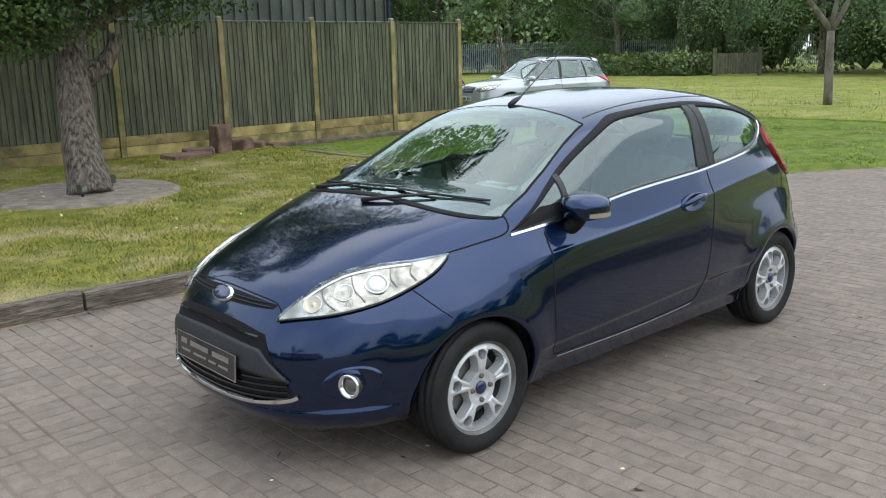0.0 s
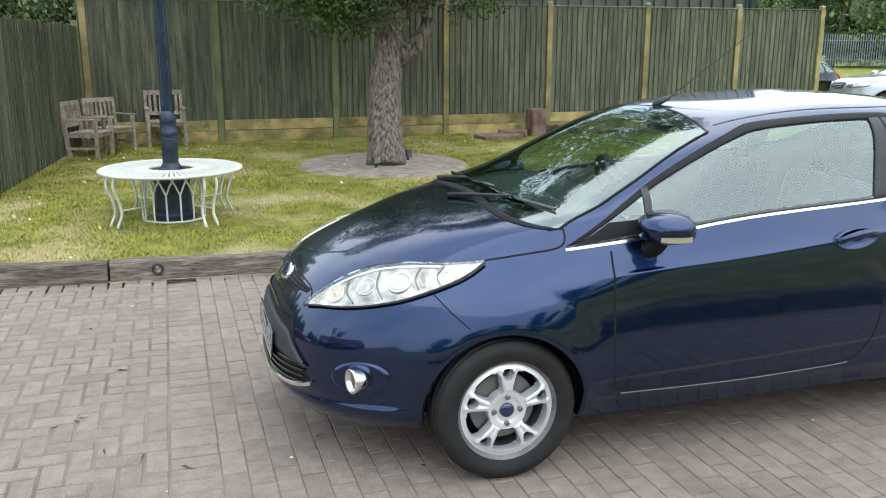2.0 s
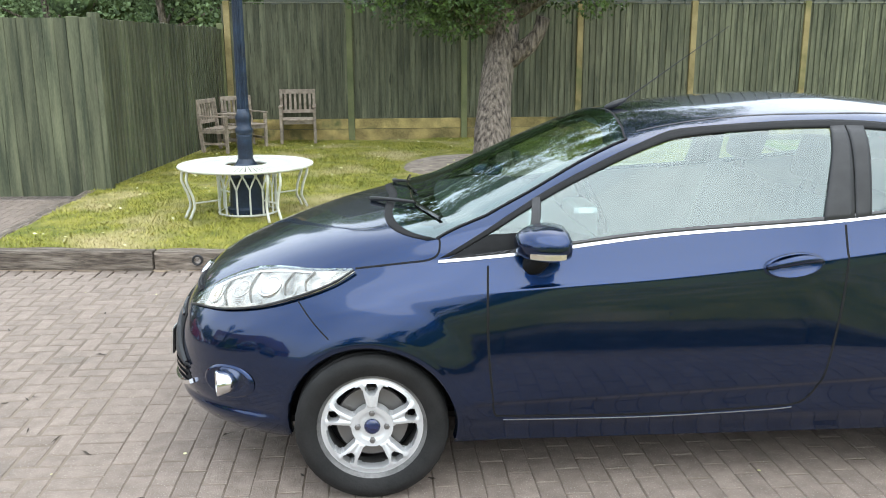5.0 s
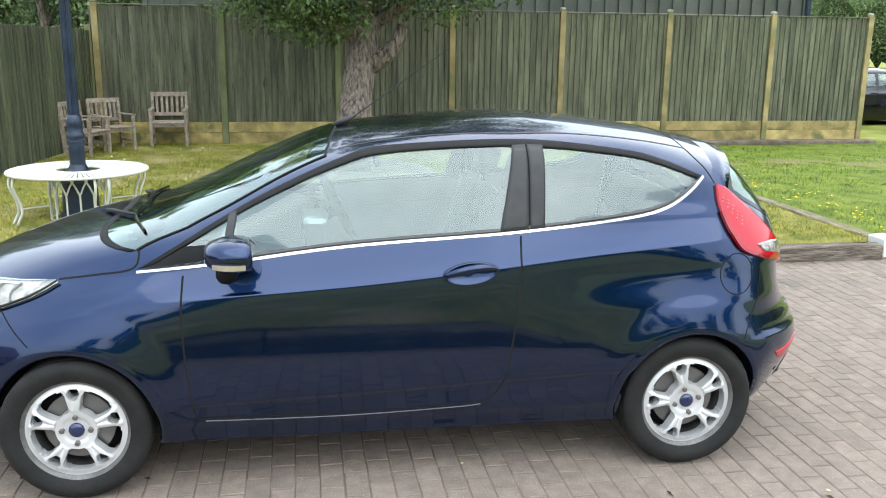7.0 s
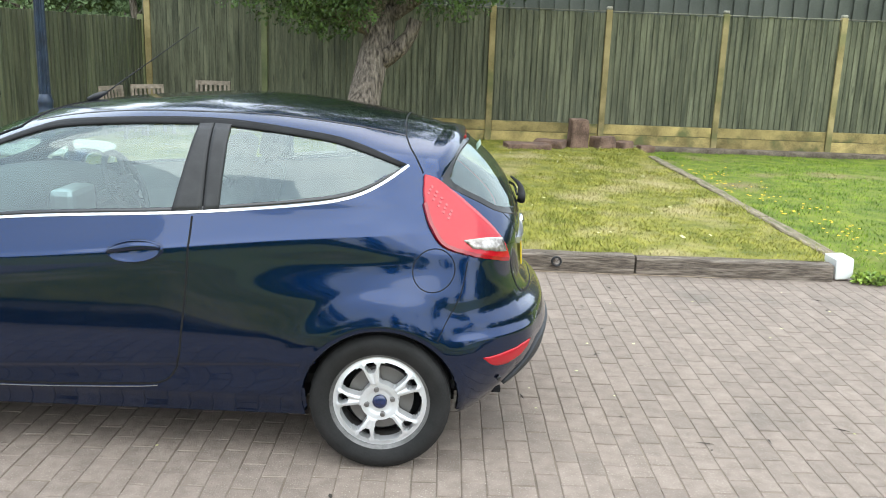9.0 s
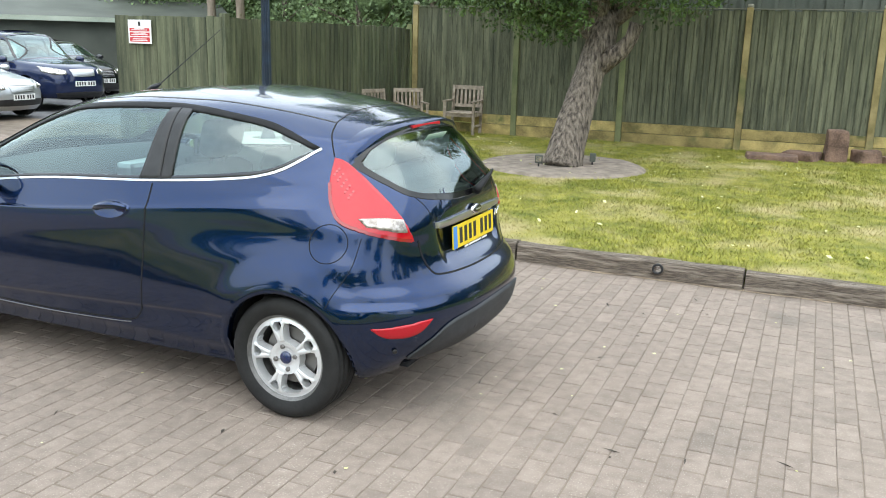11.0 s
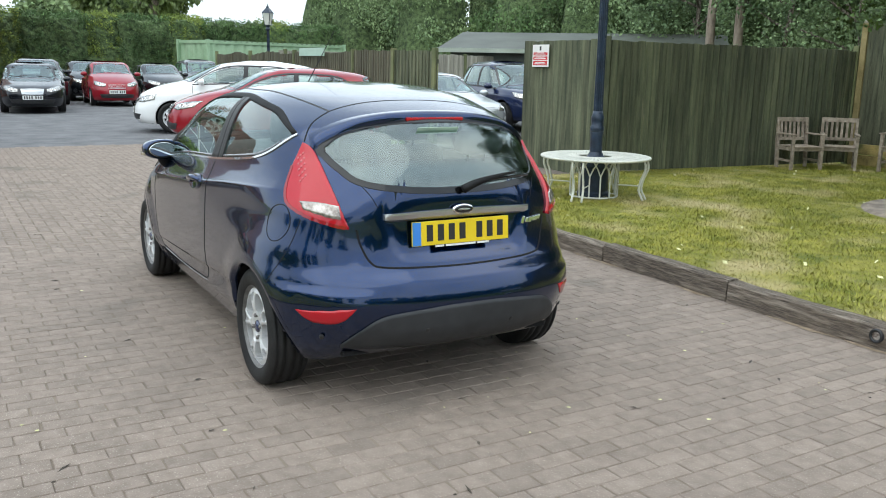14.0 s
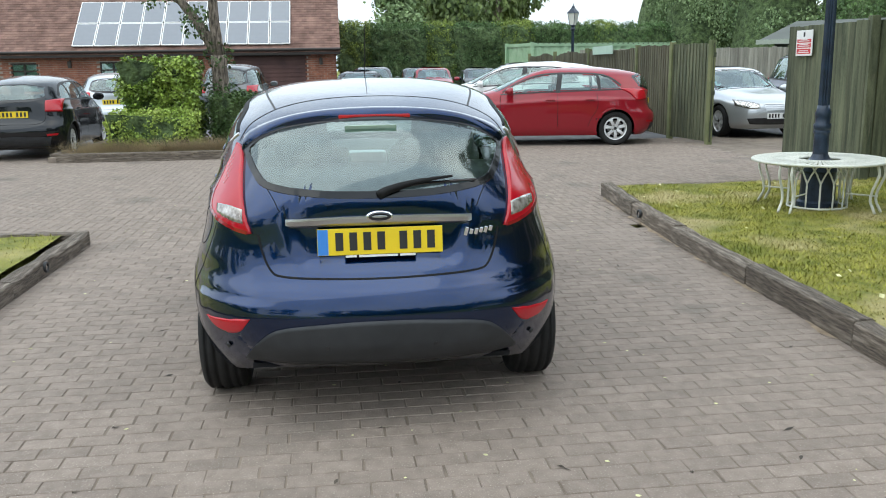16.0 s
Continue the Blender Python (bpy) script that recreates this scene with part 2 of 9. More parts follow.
M["dry_grass"] = surface("dry_grass", (0.24, 0.18, 0.095), (0.48, 0.38, 0.22), 2, 0.9, 0, 0, 20, island=0.35)
M["teak"] = surface("weathered_teak", (0.22, 0.18, 0.14), (0.46, 0.385, 0.31), 4, 0.8, 0, 0.4, 40, stretch=(3, 3, 3), each=0.12)
M["white_metal"] = surface("chipped_white_paint", (0.47, 0.48, 0.42), (0.72, 0.71, 0.63), 6, 0.5, 0, 0.1, 60,
                           spots=((0.28, 0.20, 0.12), 9, 0.66, 0.74))
M["post_paint"] = surface("dark_blue_cast_iron", (0.008, 0.014, 0.026), (0.022, 0.040, 0.072), 8, 0.36, 0.2, 0.15, 60)
M["stone_red"] = surface("red_sandstone", (0.095, 0.060, 0.045), (0.27, 0.170, 0.125), 5, 0.95, 0, 0.7, 40, bump_dist=0.02)
M["brick"] = surface("red_brick", (0.20, 0.075, 0.045), (0.38, 0.16, 0.10), 4, 0.9, 0, 0.3, 40, island=0.2)
M["mortar"] = surface("mortar", (0.28, 0.25, 0.21), (0.42, 0.38, 0.33), 9, 0.95, 0, 0.3, 80)
M["tile"] = surface("clay_roof_tile", (0.12, 0.065, 0.05), (0.24, 0.14, 0.11), 2, 0.9, 0, 0.3, 30, island=0.18)
M["cladding"] = surface("grey_green_cladding", (0.055, 0.062, 0.05), (0.10, 0.11, 0.09), 1.0, 0.55, 0.1, 0.1, 30)
M["shed_roof"] = surface("pale_green_sheet", (0.26, 0.30, 0.24), (0.40, 0.44, 0.37), 1.0, 0.6, 0, 0.1, 30)
M["container"] = surface("pale_green_container", (0.26, 0.40, 0.24), (0.40, 0.55, 0.36), 1.2, 0.6, 0, 0.1, 30)
M["galv"] = surface("galvanised_steel", (0.22, 0.27, 0.27), (0.36, 0.42, 0.42), 2, 0.6, 0.2, 0.1, 20)
M["pale_board"] = surface("bleached_board", (0.22, 0.21, 0.17), (0.42, 0.40, 0.33), 2, 0.9, 0, 0.4, 25, stretch=(8, 8, 1), each=0.18)
M["far_board"] = surface("old_brown_board", (0.06, 0.055, 0.035), (0.15, 0.14, 0.09), 2, 0.9, 0, 0.4, 25, stretch=(8, 8, 1), each=0.2)
M["white_paint"] = plain("white_gloss", (0.78, 0.78, 0.76), 0.4)
M["red_sign"] = plain("red_sign_print", (0.55, 0.03, 0.04), 0.4)
M["black_ink"] = plain("black_ink", (0.02, 0.02, 0.02), 0.5)
M["pale_green_sign"] = plain("pale_green_sign_face", (0.42, 0.55, 0.45), 0.5)
M["navy"] = car_paint("midnight_blue_metallic", (0.0017, 0.0178, 0.072), 0.95, 0.24, 1.53)
M["black_car"] = car_paint("black_gloss_paint", (0.008, 0.009, 0.012))
M["red_car"] = car_paint("red_gloss_paint", (0.25, 0.010, 0.019), 0.1)
M["white_car"] = car_paint("white_gloss_paint", (0.75, 0.75, 0.74), 0.0)
M["silver_car"] = car_paint("silver_metallic", (0.48, 0.50, 0.52), 0.6)
M["dark_blue_car"] = car_paint("dark_blue_metallic", (0.012, 0.02, 0.06))
M["grey_car"] = car_paint("grey_metallic", (0.13, 0.135, 0.14), 0.5)
M["trim"] = surface("black_trim_plastic", (0.012, 0.012, 0.013), (0.028, 0.028, 0.03), 12, 0.5, 0, 0.15, 300)
M["grey_trim"] = surface("dark_grey_plastic", (0.018, 0.020, 0.023), (0.032, 0.034, 0.038), 12, 0.6, 0, 0.2, 400)
M["gloss_black"] = plain("gloss_black", (0.008, 0.008, 0.01), 0.12, 0, 0.5)
# near-black that stands for shade in shut lines, slots, wheel backs and under floors
M["gap"] = plain("shade_black", (0.002, 0.002, 0.003), 0.9)
M["chrome"] = plain("chrome", (0.82, 0.83, 0.84), 0.10, 1.0, wear=0.02)
M["mirror"] = plain("mirror_glass", (0.60, 0.63, 0.64), 0.02, 1.0)
M["satin"] = plain("satin_metal", (0.55, 0.56, 0.57), 0.32, 1.0)
M["alloy"] = surface("silver_alloy", (0.62, 0.625, 0.63), (0.72, 0.725, 0.73), 6, 0.34, 0.40, 0.02, 120, spec=0.6)
# wheel barrel, darker than the rim face
M["barrel"] = surface("dark_cast_barrel", (0.10, 0.098, 0.095), (0.22, 0.215, 0.21), 14, 0.55, 0.5, 0.2, 90)
M["steel"] = plain("brake_steel", (0.20, 0.19, 0.18), 0.5, 0.8)
M["rubber"] = surface("tyre_rubber", (0.008, 0.008, 0.008), (0.019, 0.0185, 0.018), 10, 0.72, 0, 0.25, 120, spec=0.35)
M["glass"] = glass("green_tinted_glass", (0.68, 0.80, 0.77), 0.15)
M["screen_glass"] = glass("laminated_screen", (0.62, 0.78, 0.73), 0.165)
M["lens"] = glass("clear_lens", (0.97, 0.95, 0.91), 0.05)
M["lamp_bowl"] = surface("lamp_reflector", (0.22, 0.21, 0.20), (0.74, 0.73, 0.69), 20, 0.16, 0.85, 0.7, 50, bump_dist=0.006)
M["scuttle"] = surface("black_scuttle_plastic", (0.004, 0.004, 0.0045), (0.010, 0.010, 0.011), 14, 0.65, 0, 0.15, 200, spec=0.25)
M["frit"] = plain("black_enamel_border", (0.004, 0.004, 0.005), 0.16)
M["lamp_amber_bowl"] = plain("warm_indicator_bowl", (0.62, 0.56, 0.47), 0.18, 0.7, wear=0.2)
M["indicator"] = plain("smoked_clear_indicator", (0.42, 0.36, 0.28), 0.12, 0.3, 0.8)
M["reverse_lens"] = surface("ribbed_clear_lens", (0.10, 0.07, 0.055), (0.62, 0.58, 0.54), 26, 0.14, 0.5, 0.3, 90, 0.8)
M["lamp_grey"] = plain("grey_lamp_contour", (0.62, 0.63, 0.65), 0.25, 0.6)
M["twig"] = surface("dark_twig", (0.03, 0.025, 0.02), (0.10, 0.08, 0.06), 6, 0.9, 0, 0, 30, island=0.3)
M["silt"] = surface("sandy_silt", (0.20, 0.145, 0.095), (0.38, 0.30, 0.21), 14, 0.95, 0, 0.5, 150)
M["dandelion"] = plain("dandelion_yellow", (0.75, 0.50, 0.02), 0.7)
M["litter"] = surface("fallen_pale_leaf", (0.42, 0.40, 0.16), (0.72, 0.70, 0.42), 6, 0.8, 0, 0, 30, island=0.3)
M["red_lens"] = plain("red_lens", (0.40, 0.004, 0.013), 0.12, 0.0, 0.2)
M["red_lens_deep"] = plain("deep_red_lens", (0.24, 0.003, 0.008), 0.12, 0.0, 0.7)
M["red_lens_dot"] = plain("red_lens_relief", (0.40, 0.014, 0.024), 0.2, 0.0, 1.0)
M["plate_yellow"] = plain("yellow_plate", (0.78, 0.56, 0.02), 0.35, 0, 0.3, wear=0.03)
M["plate_white"] = plain("white_plate", (0.78, 0.78, 0.76), 0.35, 0, 0.3, wear=0.03)
M["plate_blue"] = plain("blue_plate_band", (0.05, 0.22, 0.62), 0.35)
M["badge_blue"] = plain("blue_badge", (0.008, 0.018, 0.075), 0.15, 0.1, 1.0)
M["cloth"] = surface("dark_seat_cloth", (0.075, 0.078, 0.084), (0.15, 0.155, 0.165), 30, 0.95, 0, 0.2, 300)
M["lining"] = surface("pale_cabin_lining", (0.34, 0.34, 0.33), (0.46, 0.46, 0.44), 5, 0.95, 0, 0.1, 200)
M["dash"] = surface("soft_black_dash", (0.02, 0.021, 0.023), (0.045, 0.046, 0.05), 20, 0.7, 0, 0.1, 300)
M["pv"] = plain("solar_cell", (0.11, 0.125, 0.15), 0.22, 0.2, 0.8)
M["brown_door"] = surface("brown_garage_door", (0.07, 0.03, 0.025), (0.12, 0.055, 0.045), 2, 0.6, 0, 0.1, 30)
M["dark_frame"] = plain("dark_window_frame", (0.03, 0.022, 0.018), 0.5)
M["lantern_glass"] = plain("frosted_lantern_glass", (0.62, 0.62, 0.55), 0.2, 0, 0.4)


# ---- mesh helpers ----
def part(name, bm, material, parent=None, label="", smooth=False):
    me = bpy.data.meshes.new(name)
    bm.to_mesh(me)
    bm.free()
    if material is not None:
        me.materials.append(M[material] if isinstance(material, str) else material)
    if smooth:
        me.polygons.foreach_set("use_smooth", [True] * len(me.polygons))
    ob = new(name, me)
    if parent is not None:
        ob.parent = parent
    if label:
        ob["label"] = label
    return ob


def raw(name, verts, faces, material, parent=None, label="", smooth=False):
    me = bpy.data.meshes.new(name)
    me.from_pydata(verts, [], faces)
    me.update()
    me.materials.append(M[material])
    if smooth:
        me.polygons.foreach_set("use_smooth", [True] * len(me.polygons))
    ob = new(name, me)
    if parent is not None:
        ob.parent = parent
    if label:
        ob["label"] = label
    return ob


def empty(name, m, label, category, group=""):
    ob = new(name)
    ob.empty_display_size = 0.1
    ob.matrix_world = m
    return tagged(ob, label, category, group)


def box(bm, x0, y0, z0, x1, y1, z1, bevel=0.0, m=None):
    """Adds a box, with rounded edges if bevel is given."""
    r = bmesh.ops.create_cube(bm, size=1)
    vs = r["verts"]
    for v in vs:
        v.co = Vector((x0 + (v.co.x + 0.5) * (x1 - x0), y0 + (v.co.y + 0.5) * (y1 - y0), z0 + (v.co.z + 0.5) * (z1 - z0)))
    if bevel:
        es = list({e for v in vs for e in v.link_edges})
        r = bmesh.ops.bevel(bm, geom=es, offset=bevel, segments=2, affect="EDGES", profile=0.6)
        vs = list({v for f in r["faces"] for v in f.verts} | {v for v in vs if v.is_valid})
    if m is not None:
        bmesh.ops.transform(bm, matrix=m, verts=[v for v in vs if v.is_valid])
    return vs


def boxed(*args, **kw):
    bm = bmesh.new()
    box(bm, *args, **kw)
    return bm


def turned(bm, profile, n=24, m=None):
    """A turned solid: profile is a list of (radius, z)."""
    rings = []
    for r, z in profile:
        rings.append([bm.verts.new((r * math.cos(2 * math.pi * i / n), r * math.sin(2 * math.pi * i / n), z)) for i in range(n)])
    for a, b in zip(rings, rings[1:]):
        for i in range(n):
            bm.faces.new((a[i], a[(i + 1) % n], b[(i + 1) % n], b[i]))
    if profile[0][0] > 1e-4:
        bm.faces.new(rings[0][::-1])
    if profile[-1][0] > 1e-4:
        bm.faces.new(rings[-1])
    vs = [v for r in rings for v in r]
    if m is not None:
        bmesh.ops.transform(bm, matrix=m, verts=vs)
    return vs


def tube(bm, pts, radius, n=8):
    """A round bar along points; radius may be a list."""
    pts = [Vector(p) for p in pts]
    rr = radius if isinstance(radius, (list, tuple)) else [radius] * len(pts)
    rings = []
    side = None
    for i, p in enumerate(pts):
        t = (pts[min(i + 1, len(pts) - 1)] - pts[max(i - 1, 0)]).normalized()
        if side is None:
            side = t.cross(Vector((0, 0, 1)) if abs(t.z) < 0.9 else Vector((1, 0, 0))).normalized()
        side = (side - t * side.dot(t)).normalized()
        up = t.cross(side)
        rings.append([bm.verts.new(p + (side * math.cos(2 * math.pi * k / n) + up * math.sin(2 * math.pi * k / n)) * rr[i]) for k in range(n)])
    for a, b in zip(rings, rings[1:]):
        for k in range(n):
            bm.faces.new((a[k], a[(k + 1) % n], b[(k + 1) % n], b[k]))
    bm.faces.new(rings[0][::-1])
    bm.faces.new(rings[-1])
    return bm


def tubed(pts, radius, n=8):
    return tube(bmesh.new(), pts, radius, n)


def lerp_table(table, x):
    """Smooth value at x in a table of (x, value), by monotone-ish cubic steps."""
    xs, ys = [p[0] for p in table], [p[1] for p in table]
    if x <= xs[0]:
        return ys[0]
    if x >= xs[-1]:
        return ys[-1]
    i = max(k for k in range(len(xs) - 1) if xs[k] <= x)
    h = xs[i + 1] - xs[i]
    d = [(ys[k + 1] - ys[k]) / (xs[k + 1] - xs[k]) for k in range(len(xs) - 1)]

    def slope(k):
        if k == 0:
            return d[0]
        if k == len(xs) - 1:
            return d[-1]
        if d[k - 1] * d[k] <= 0:
            return 0.0
        return 2 * d[k - 1] * d[k] / (d[k - 1] + d[k])
    t = (x - xs[i]) / h
    a, b = slope(i) * h, slope(i + 1) * h
    y0, y1 = ys[i], ys[i + 1]
    return y0 + a * t + (3 * (y1 - y0) - 2 * a - b) * t * t + (a + b - 2 * (y1 - y0)) * t ** 3


def along(curve, n):
    """n points evenly spaced on a polyline, softened by a spline."""
    pts = [Vector(p) for p in curve]
    if len(pts) == 2:
        return [pts[0].lerp(pts[1], i / (n - 1)) for i in range(n)]
    fine = []
    for i in range(len(pts) - 1):
        p0, p1, p2, p3 = pts[max(i - 1, 0)], pts[i], pts[i + 1], pts[min(i + 2, len(pts) - 1)]
        for k in range(12):
            t = k / 12
            fine.append(0.5 * ((2 * p1) + (p2 - p0) * t + (2 * p0 - 5 * p1 + 4 * p2 - p3) * t * t + (3 * p1 - p0 - 3 * p2 + p3) * t ** 3))
    fine.append(pts[-1])
    acc = [0.0]
    for a, b in zip(fine, fine[1:]):
        acc.append(acc[-1] + (b - a).length)
    out, j = [], 0
    for i in range(n):
        s = acc[-1] * i / (n - 1)
        while j < len(acc) - 2 and acc[j + 1] < s:
            j += 1
        w = (s - acc[j]) / max(1e-9, acc[j + 1] - acc[j])
        out.append(fine[j].lerp(fine[j + 1], w))
    return out


# ---- cars: one smooth shell, from plan outlines stacked by height ----
from mathutils.bvhtree import BVHTree


class Shell:
    """Half-outline at height z: straight flanks of half-width side(x, z) between mid_front and mid_rear, closed by rounded ends.
    fore, aft: (z, x of the nose or tail on the centre line)."""

    def __init__(self, fore, aft, belt, top, half, wheels, radius, mid_fore, mid_aft, bend_fore, bend_aft, lean=0.20, flare=0.012, low=0.19, step=1.0, well=1.14, taper=((0.0, 0.0), (2.0, 0.0))):
        self.fore, self.aft, self.belt, self.top, self.half = fore, aft, belt, top, half
        self.wheels, self.radius, self.lean, self.flare, self.low = wheels, radius, lean, flare, low
        self.mid_fore, self.mid_aft, self.bend_fore, self.bend_aft = mid_fore, mid_aft, bend_fore, bend_aft
        self.arch = radius * well
        self.taper = taper
        self.build(step)

    def side(self, x, z):
        zb = lerp_table(self.belt, x)
        hb = self.half
        if z <= zb:
            t = (z - self.low) / max(0.05, zb - self.low)
            k = lerp_table([(0, 0.925), (0.08, 0.962), (0.25, 0.985), (0.5, 0.998), (0.68, 1.0), (0.80, 0.997), (0.835, 0.99), (0.865, 0.966), (1.0, 0.918)], t)
            y = hb * k
        else:
            s = min(1.0, (z - zb) / (self.top - zb))
            y = hb * 0.918 * (1 - self.lean * s) * max(0.0, 1 - s ** 7) ** 0.4
        y *= 1 - lerp_table(self.taper, z) * max(0.0, 0.85 - x)
        for xw in self.wheels:
            r = math.hypot(x - xw, z - self.radius)
            if z < zb:
                y += self.flare * math.exp(-(max(0.0, r - self.arch - 0.02) / 0.09) ** 2)
        return y

    def outline(self, z, n1, n2, n3):
        xf, xr = lerp_table(self.fore, z), lerp_table(self.aft, z)
        mf, mr = min(lerp_table(self.mid_fore, z), xf - 0.02), max(lerp_table(self.mid_aft, z), xr + 0.02)
        if mr > mf:
            mr = mf = 0.5 * (mr + mf)
        nf, nr = lerp_table(self.bend_fore, z), lerp_table(self.bend_aft, z)
        out = []
        for i in range(n1):
            r = 1 - (i / n1) ** 1.9
            x = mf + (xf - mf) * r
            out.append(Vector((x, self.side(x, z) * max(0.0, 1 - r ** nf) ** (1 / nf), z)))
        for i in range(n2):
            x = mf + (mr - mf) * i / n2
            out.append(Vector((x, self.side(x, z), z)))
        for i in range(n3 + 1):
            r = 1 - (1 - i / n3) ** 1.9
            x = mr + (xr - mr) * r
            out.append(Vector((x, self.side(x, z) * max(0.0, 1 - r ** nr) ** (1 / nr), z)))
        return out

    def build(self, step):
        zs, z = [], self.low
        hood = lerp_table(self.belt, self.fore[0][1])
        while z < self.top - 0.0021:
            zs.append(z)
            g = 0.018 if z < hood - 0.12 else (0.009 if z < hood + 0.2 else 0.013)
            if z > self.top - 0.07:
                g = 0.005
            if z > self.top - 0.012:
                g = 0.0022
            z += g * step
        zs.append(self.top - 0.0004)
        n1, n2, n3 = int(90 / step), int(30 / step), int(60 / step)
        n = n1 + n2 + n3 + 1
        verts, faces = [], []
        for z in zs:
            left = self.outline(z, n1, n2, n3)
            verts += left + [Vector((p.x, -p.y, p.z)) for p in left[-2:0:-1]]
        m = 2 * n - 2
        for a in range(len(zs) - 1):
            for i in range(m):
                j = (i + 1) % m
                faces.append((a * m + i, a * m + j, (a + 1) * m + j, (a + 1) * m + i))
        b = (len(zs) - 1) * m
        for i in range(n - 1):
            p, q, r, s = b + i, b + i + 1, b + (m - i - 1) % m, b + (m - i) % m
            ids = list(dict.fromkeys((p, q, r, s)))
            if len(ids) >= 3:
                faces.append(tuple(ids))
        self.open_arches(verts, faces, step)

    def open_arches(self, verts, faces, step):
        # wheel openings: bring the vertices near the arch on to it
        for v in verts:
            if abs(v.y) > 0.4:
                for xw in self.wheels:
                    dx, dz = v.x - xw, v.z - self.radius
                    r = math.hypot(dx, dz)
                    if abs(r - self.arch) < 0.012 * step and r > 0:
                        v.x, v.z = xw + dx * self.arch / r, self.radius + dz * self.arch / r
        self.verts, self.faces = verts, faces
        self.tree = BVHTree.FromPolygons(verts, faces)
        self.cut = [False] * len(faces)
        for k, f in enumerate(faces):
            c = sum((verts[i] for i in f), Vector()) / len(f)
            if abs(c.y) > 0.35:
                for xw in self.wheels:
                    if math.hypot(c.x - xw, c.z - self.radius) < self.arch + 0.008:
                        self.cut[k] = True

    def out(self, p, nrm):
        return nrm if nrm.dot(p - Vector((self.wheels[1] * 0.5 + self.wheels[0] * 0.5, 0, 0.6))) > 0 else -nrm

    def near(self, p):
        loc, nrm, _, _ = self.tree.find_nearest(Vector(p))
        return loc, self.out(loc, nrm)

    def flank(self, x, z, s):
        loc, nrm, _, _ = self.tree.ray_cast(Vector((x, 3 * s, z)), Vector((0, -s, 0)))
        if loc is None:
            return self.near((x, self.half * 0.7 * s, z))
        return loc, self.out(loc, nrm)

    def end(self, y, z, s):
        loc, nrm, _, _ = self.tree.ray_cast(Vector((1 + 6 * s, y, z)), Vector((-s, 0, 0)))
        if loc is None:
            return self.near((1 + 2 * s, y, z))
        return loc, self.out(loc, nrm)

    def lid(self, x, y):
        loc, nrm, _, _ = self.tree.ray_cast(Vector((x, y, 4)), Vector((0, 0, -1)))
        if loc is None:
            return self.near((x, y, 1))
        return loc, self.out(loc, nrm)

    def snap(self, p, view, s):
        if view == "flank":
            return self.flank(p[0], p[1], s)
        if view == "end":
            return self.end(p[0], p[1], s)
        if view == "lid":
            return self.lid(p[0], p[1])
        return self.near((p[0], p[1] * s, p[2]))

    def patch(self, a, b, view, s=1, off=0.003, nu=24, nv=10, depth=0.0):
        """A panel on the shell between two curves, off metres proud; depth gives it an edge."""
        pa, pb = along(a, nu), along(b, nu)
        bm = bmesh.new()
        rows = []
        for j in range(nv):
            row = []
            for p, q in zip(pa, pb):
                loc, nrm = self.snap(p.lerp(q, j / (nv - 1)), view, s)
                row.append((loc + nrm * off, nrm))
            rows.append(row)
        g = [[bm.verts.new(p) for p, _ in row] for row in rows]
        for j in range(nv - 1):
            for i in range(nu - 1):
                nrm = rows[j][i][1]
                a1, a2, a3 = rows[j][i][0], rows[j][i + 1][0], rows[j + 1][i + 1][0]
                quad = (g[j][i], g[j][i + 1], g[j + 1][i + 1], g[j + 1][i])
                turn_way = (a2 - a1).cross(a3 - a1).dot(nrm)
                bm.faces.new(quad if turn_way >= 0 else quad[::-1])
        if depth:
            edge = [(0, i) for i in range(nu)] + [(j, nu - 1) for j in range(1, nv)] + [(nv - 1, i) for i in range(nu - 2, -1, -1)] + [(j, 0) for j in range(nv - 2, 0, -1)]
            low = [bm.verts.new(rows[j][i][0] - rows[j][i][1] * depth) for j, i in edge]
            for k in range(len(edge)):
                k2 = (k + 1) % len(edge)
                try:
                    bm.faces.new((g[edge[k][0]][edge[k][1]], g[edge[k2][0]][edge[k2][1]], low[k2], low[k]))
                except ValueError:
                    pass
        bmesh.ops.remove_doubles(bm, verts=bm.verts, dist=0.0004)
        if depth:
            bmesh.ops.recalc_face_normals(bm, faces=bm.faces)
            top = max(bm.faces, key=lambda f: f.calc_area())
            if top.normal.dot(self.near(top.calc_center_median())[1]) < 0:
                bmesh.ops.reverse_faces(bm, faces=bm.faces)
        return bm

    def strip(self, curve, view, s=1, width=0.02, thick=0.006, off=0.004, n=40, closed=False, bm=None):
        """A moulding that follows a curve on the shell."""
        pts = along(list(curve) + ([curve[0]] if closed else []), n)
        bm = bm or bmesh.new()
        sn = [self.snap(p, view, s) for p in pts]
        rings = []
        for i, (p, nrm) in enumerate(sn):
            t = sn[min(i + 1, n - 1)][0] - sn[max(i - 1, 0)][0]
            if closed and i in (0, n - 1):
                t = sn[1][0] - sn[n - 2][0]
            if t.length < 1e-6:
                t = Vector((1, 0, 0))
            w = nrm.cross(t.normalized()).normalized()
            h = width / 2
            rings.append([bm.verts.new(p + w * h + nrm * (off - thick)), bm.verts.new(p + w * h * 0.8 + nrm * off),
                          bm.verts.new(p - w * h * 0.8 + nrm * off), bm.verts.new(p - w * h + nrm * (off - thick))])
        for a, b in zip(rings, rings[1:]):
            for k in range(3):
                bm.faces.new((a[k], a[k + 1], b[k + 1], b[k]))
        bm.faces.new(rings[0])
        bm.faces.new(rings[-1][::-1])
        bmesh.ops.recalc_face_normals(bm, faces=bm.faces)
        return bm

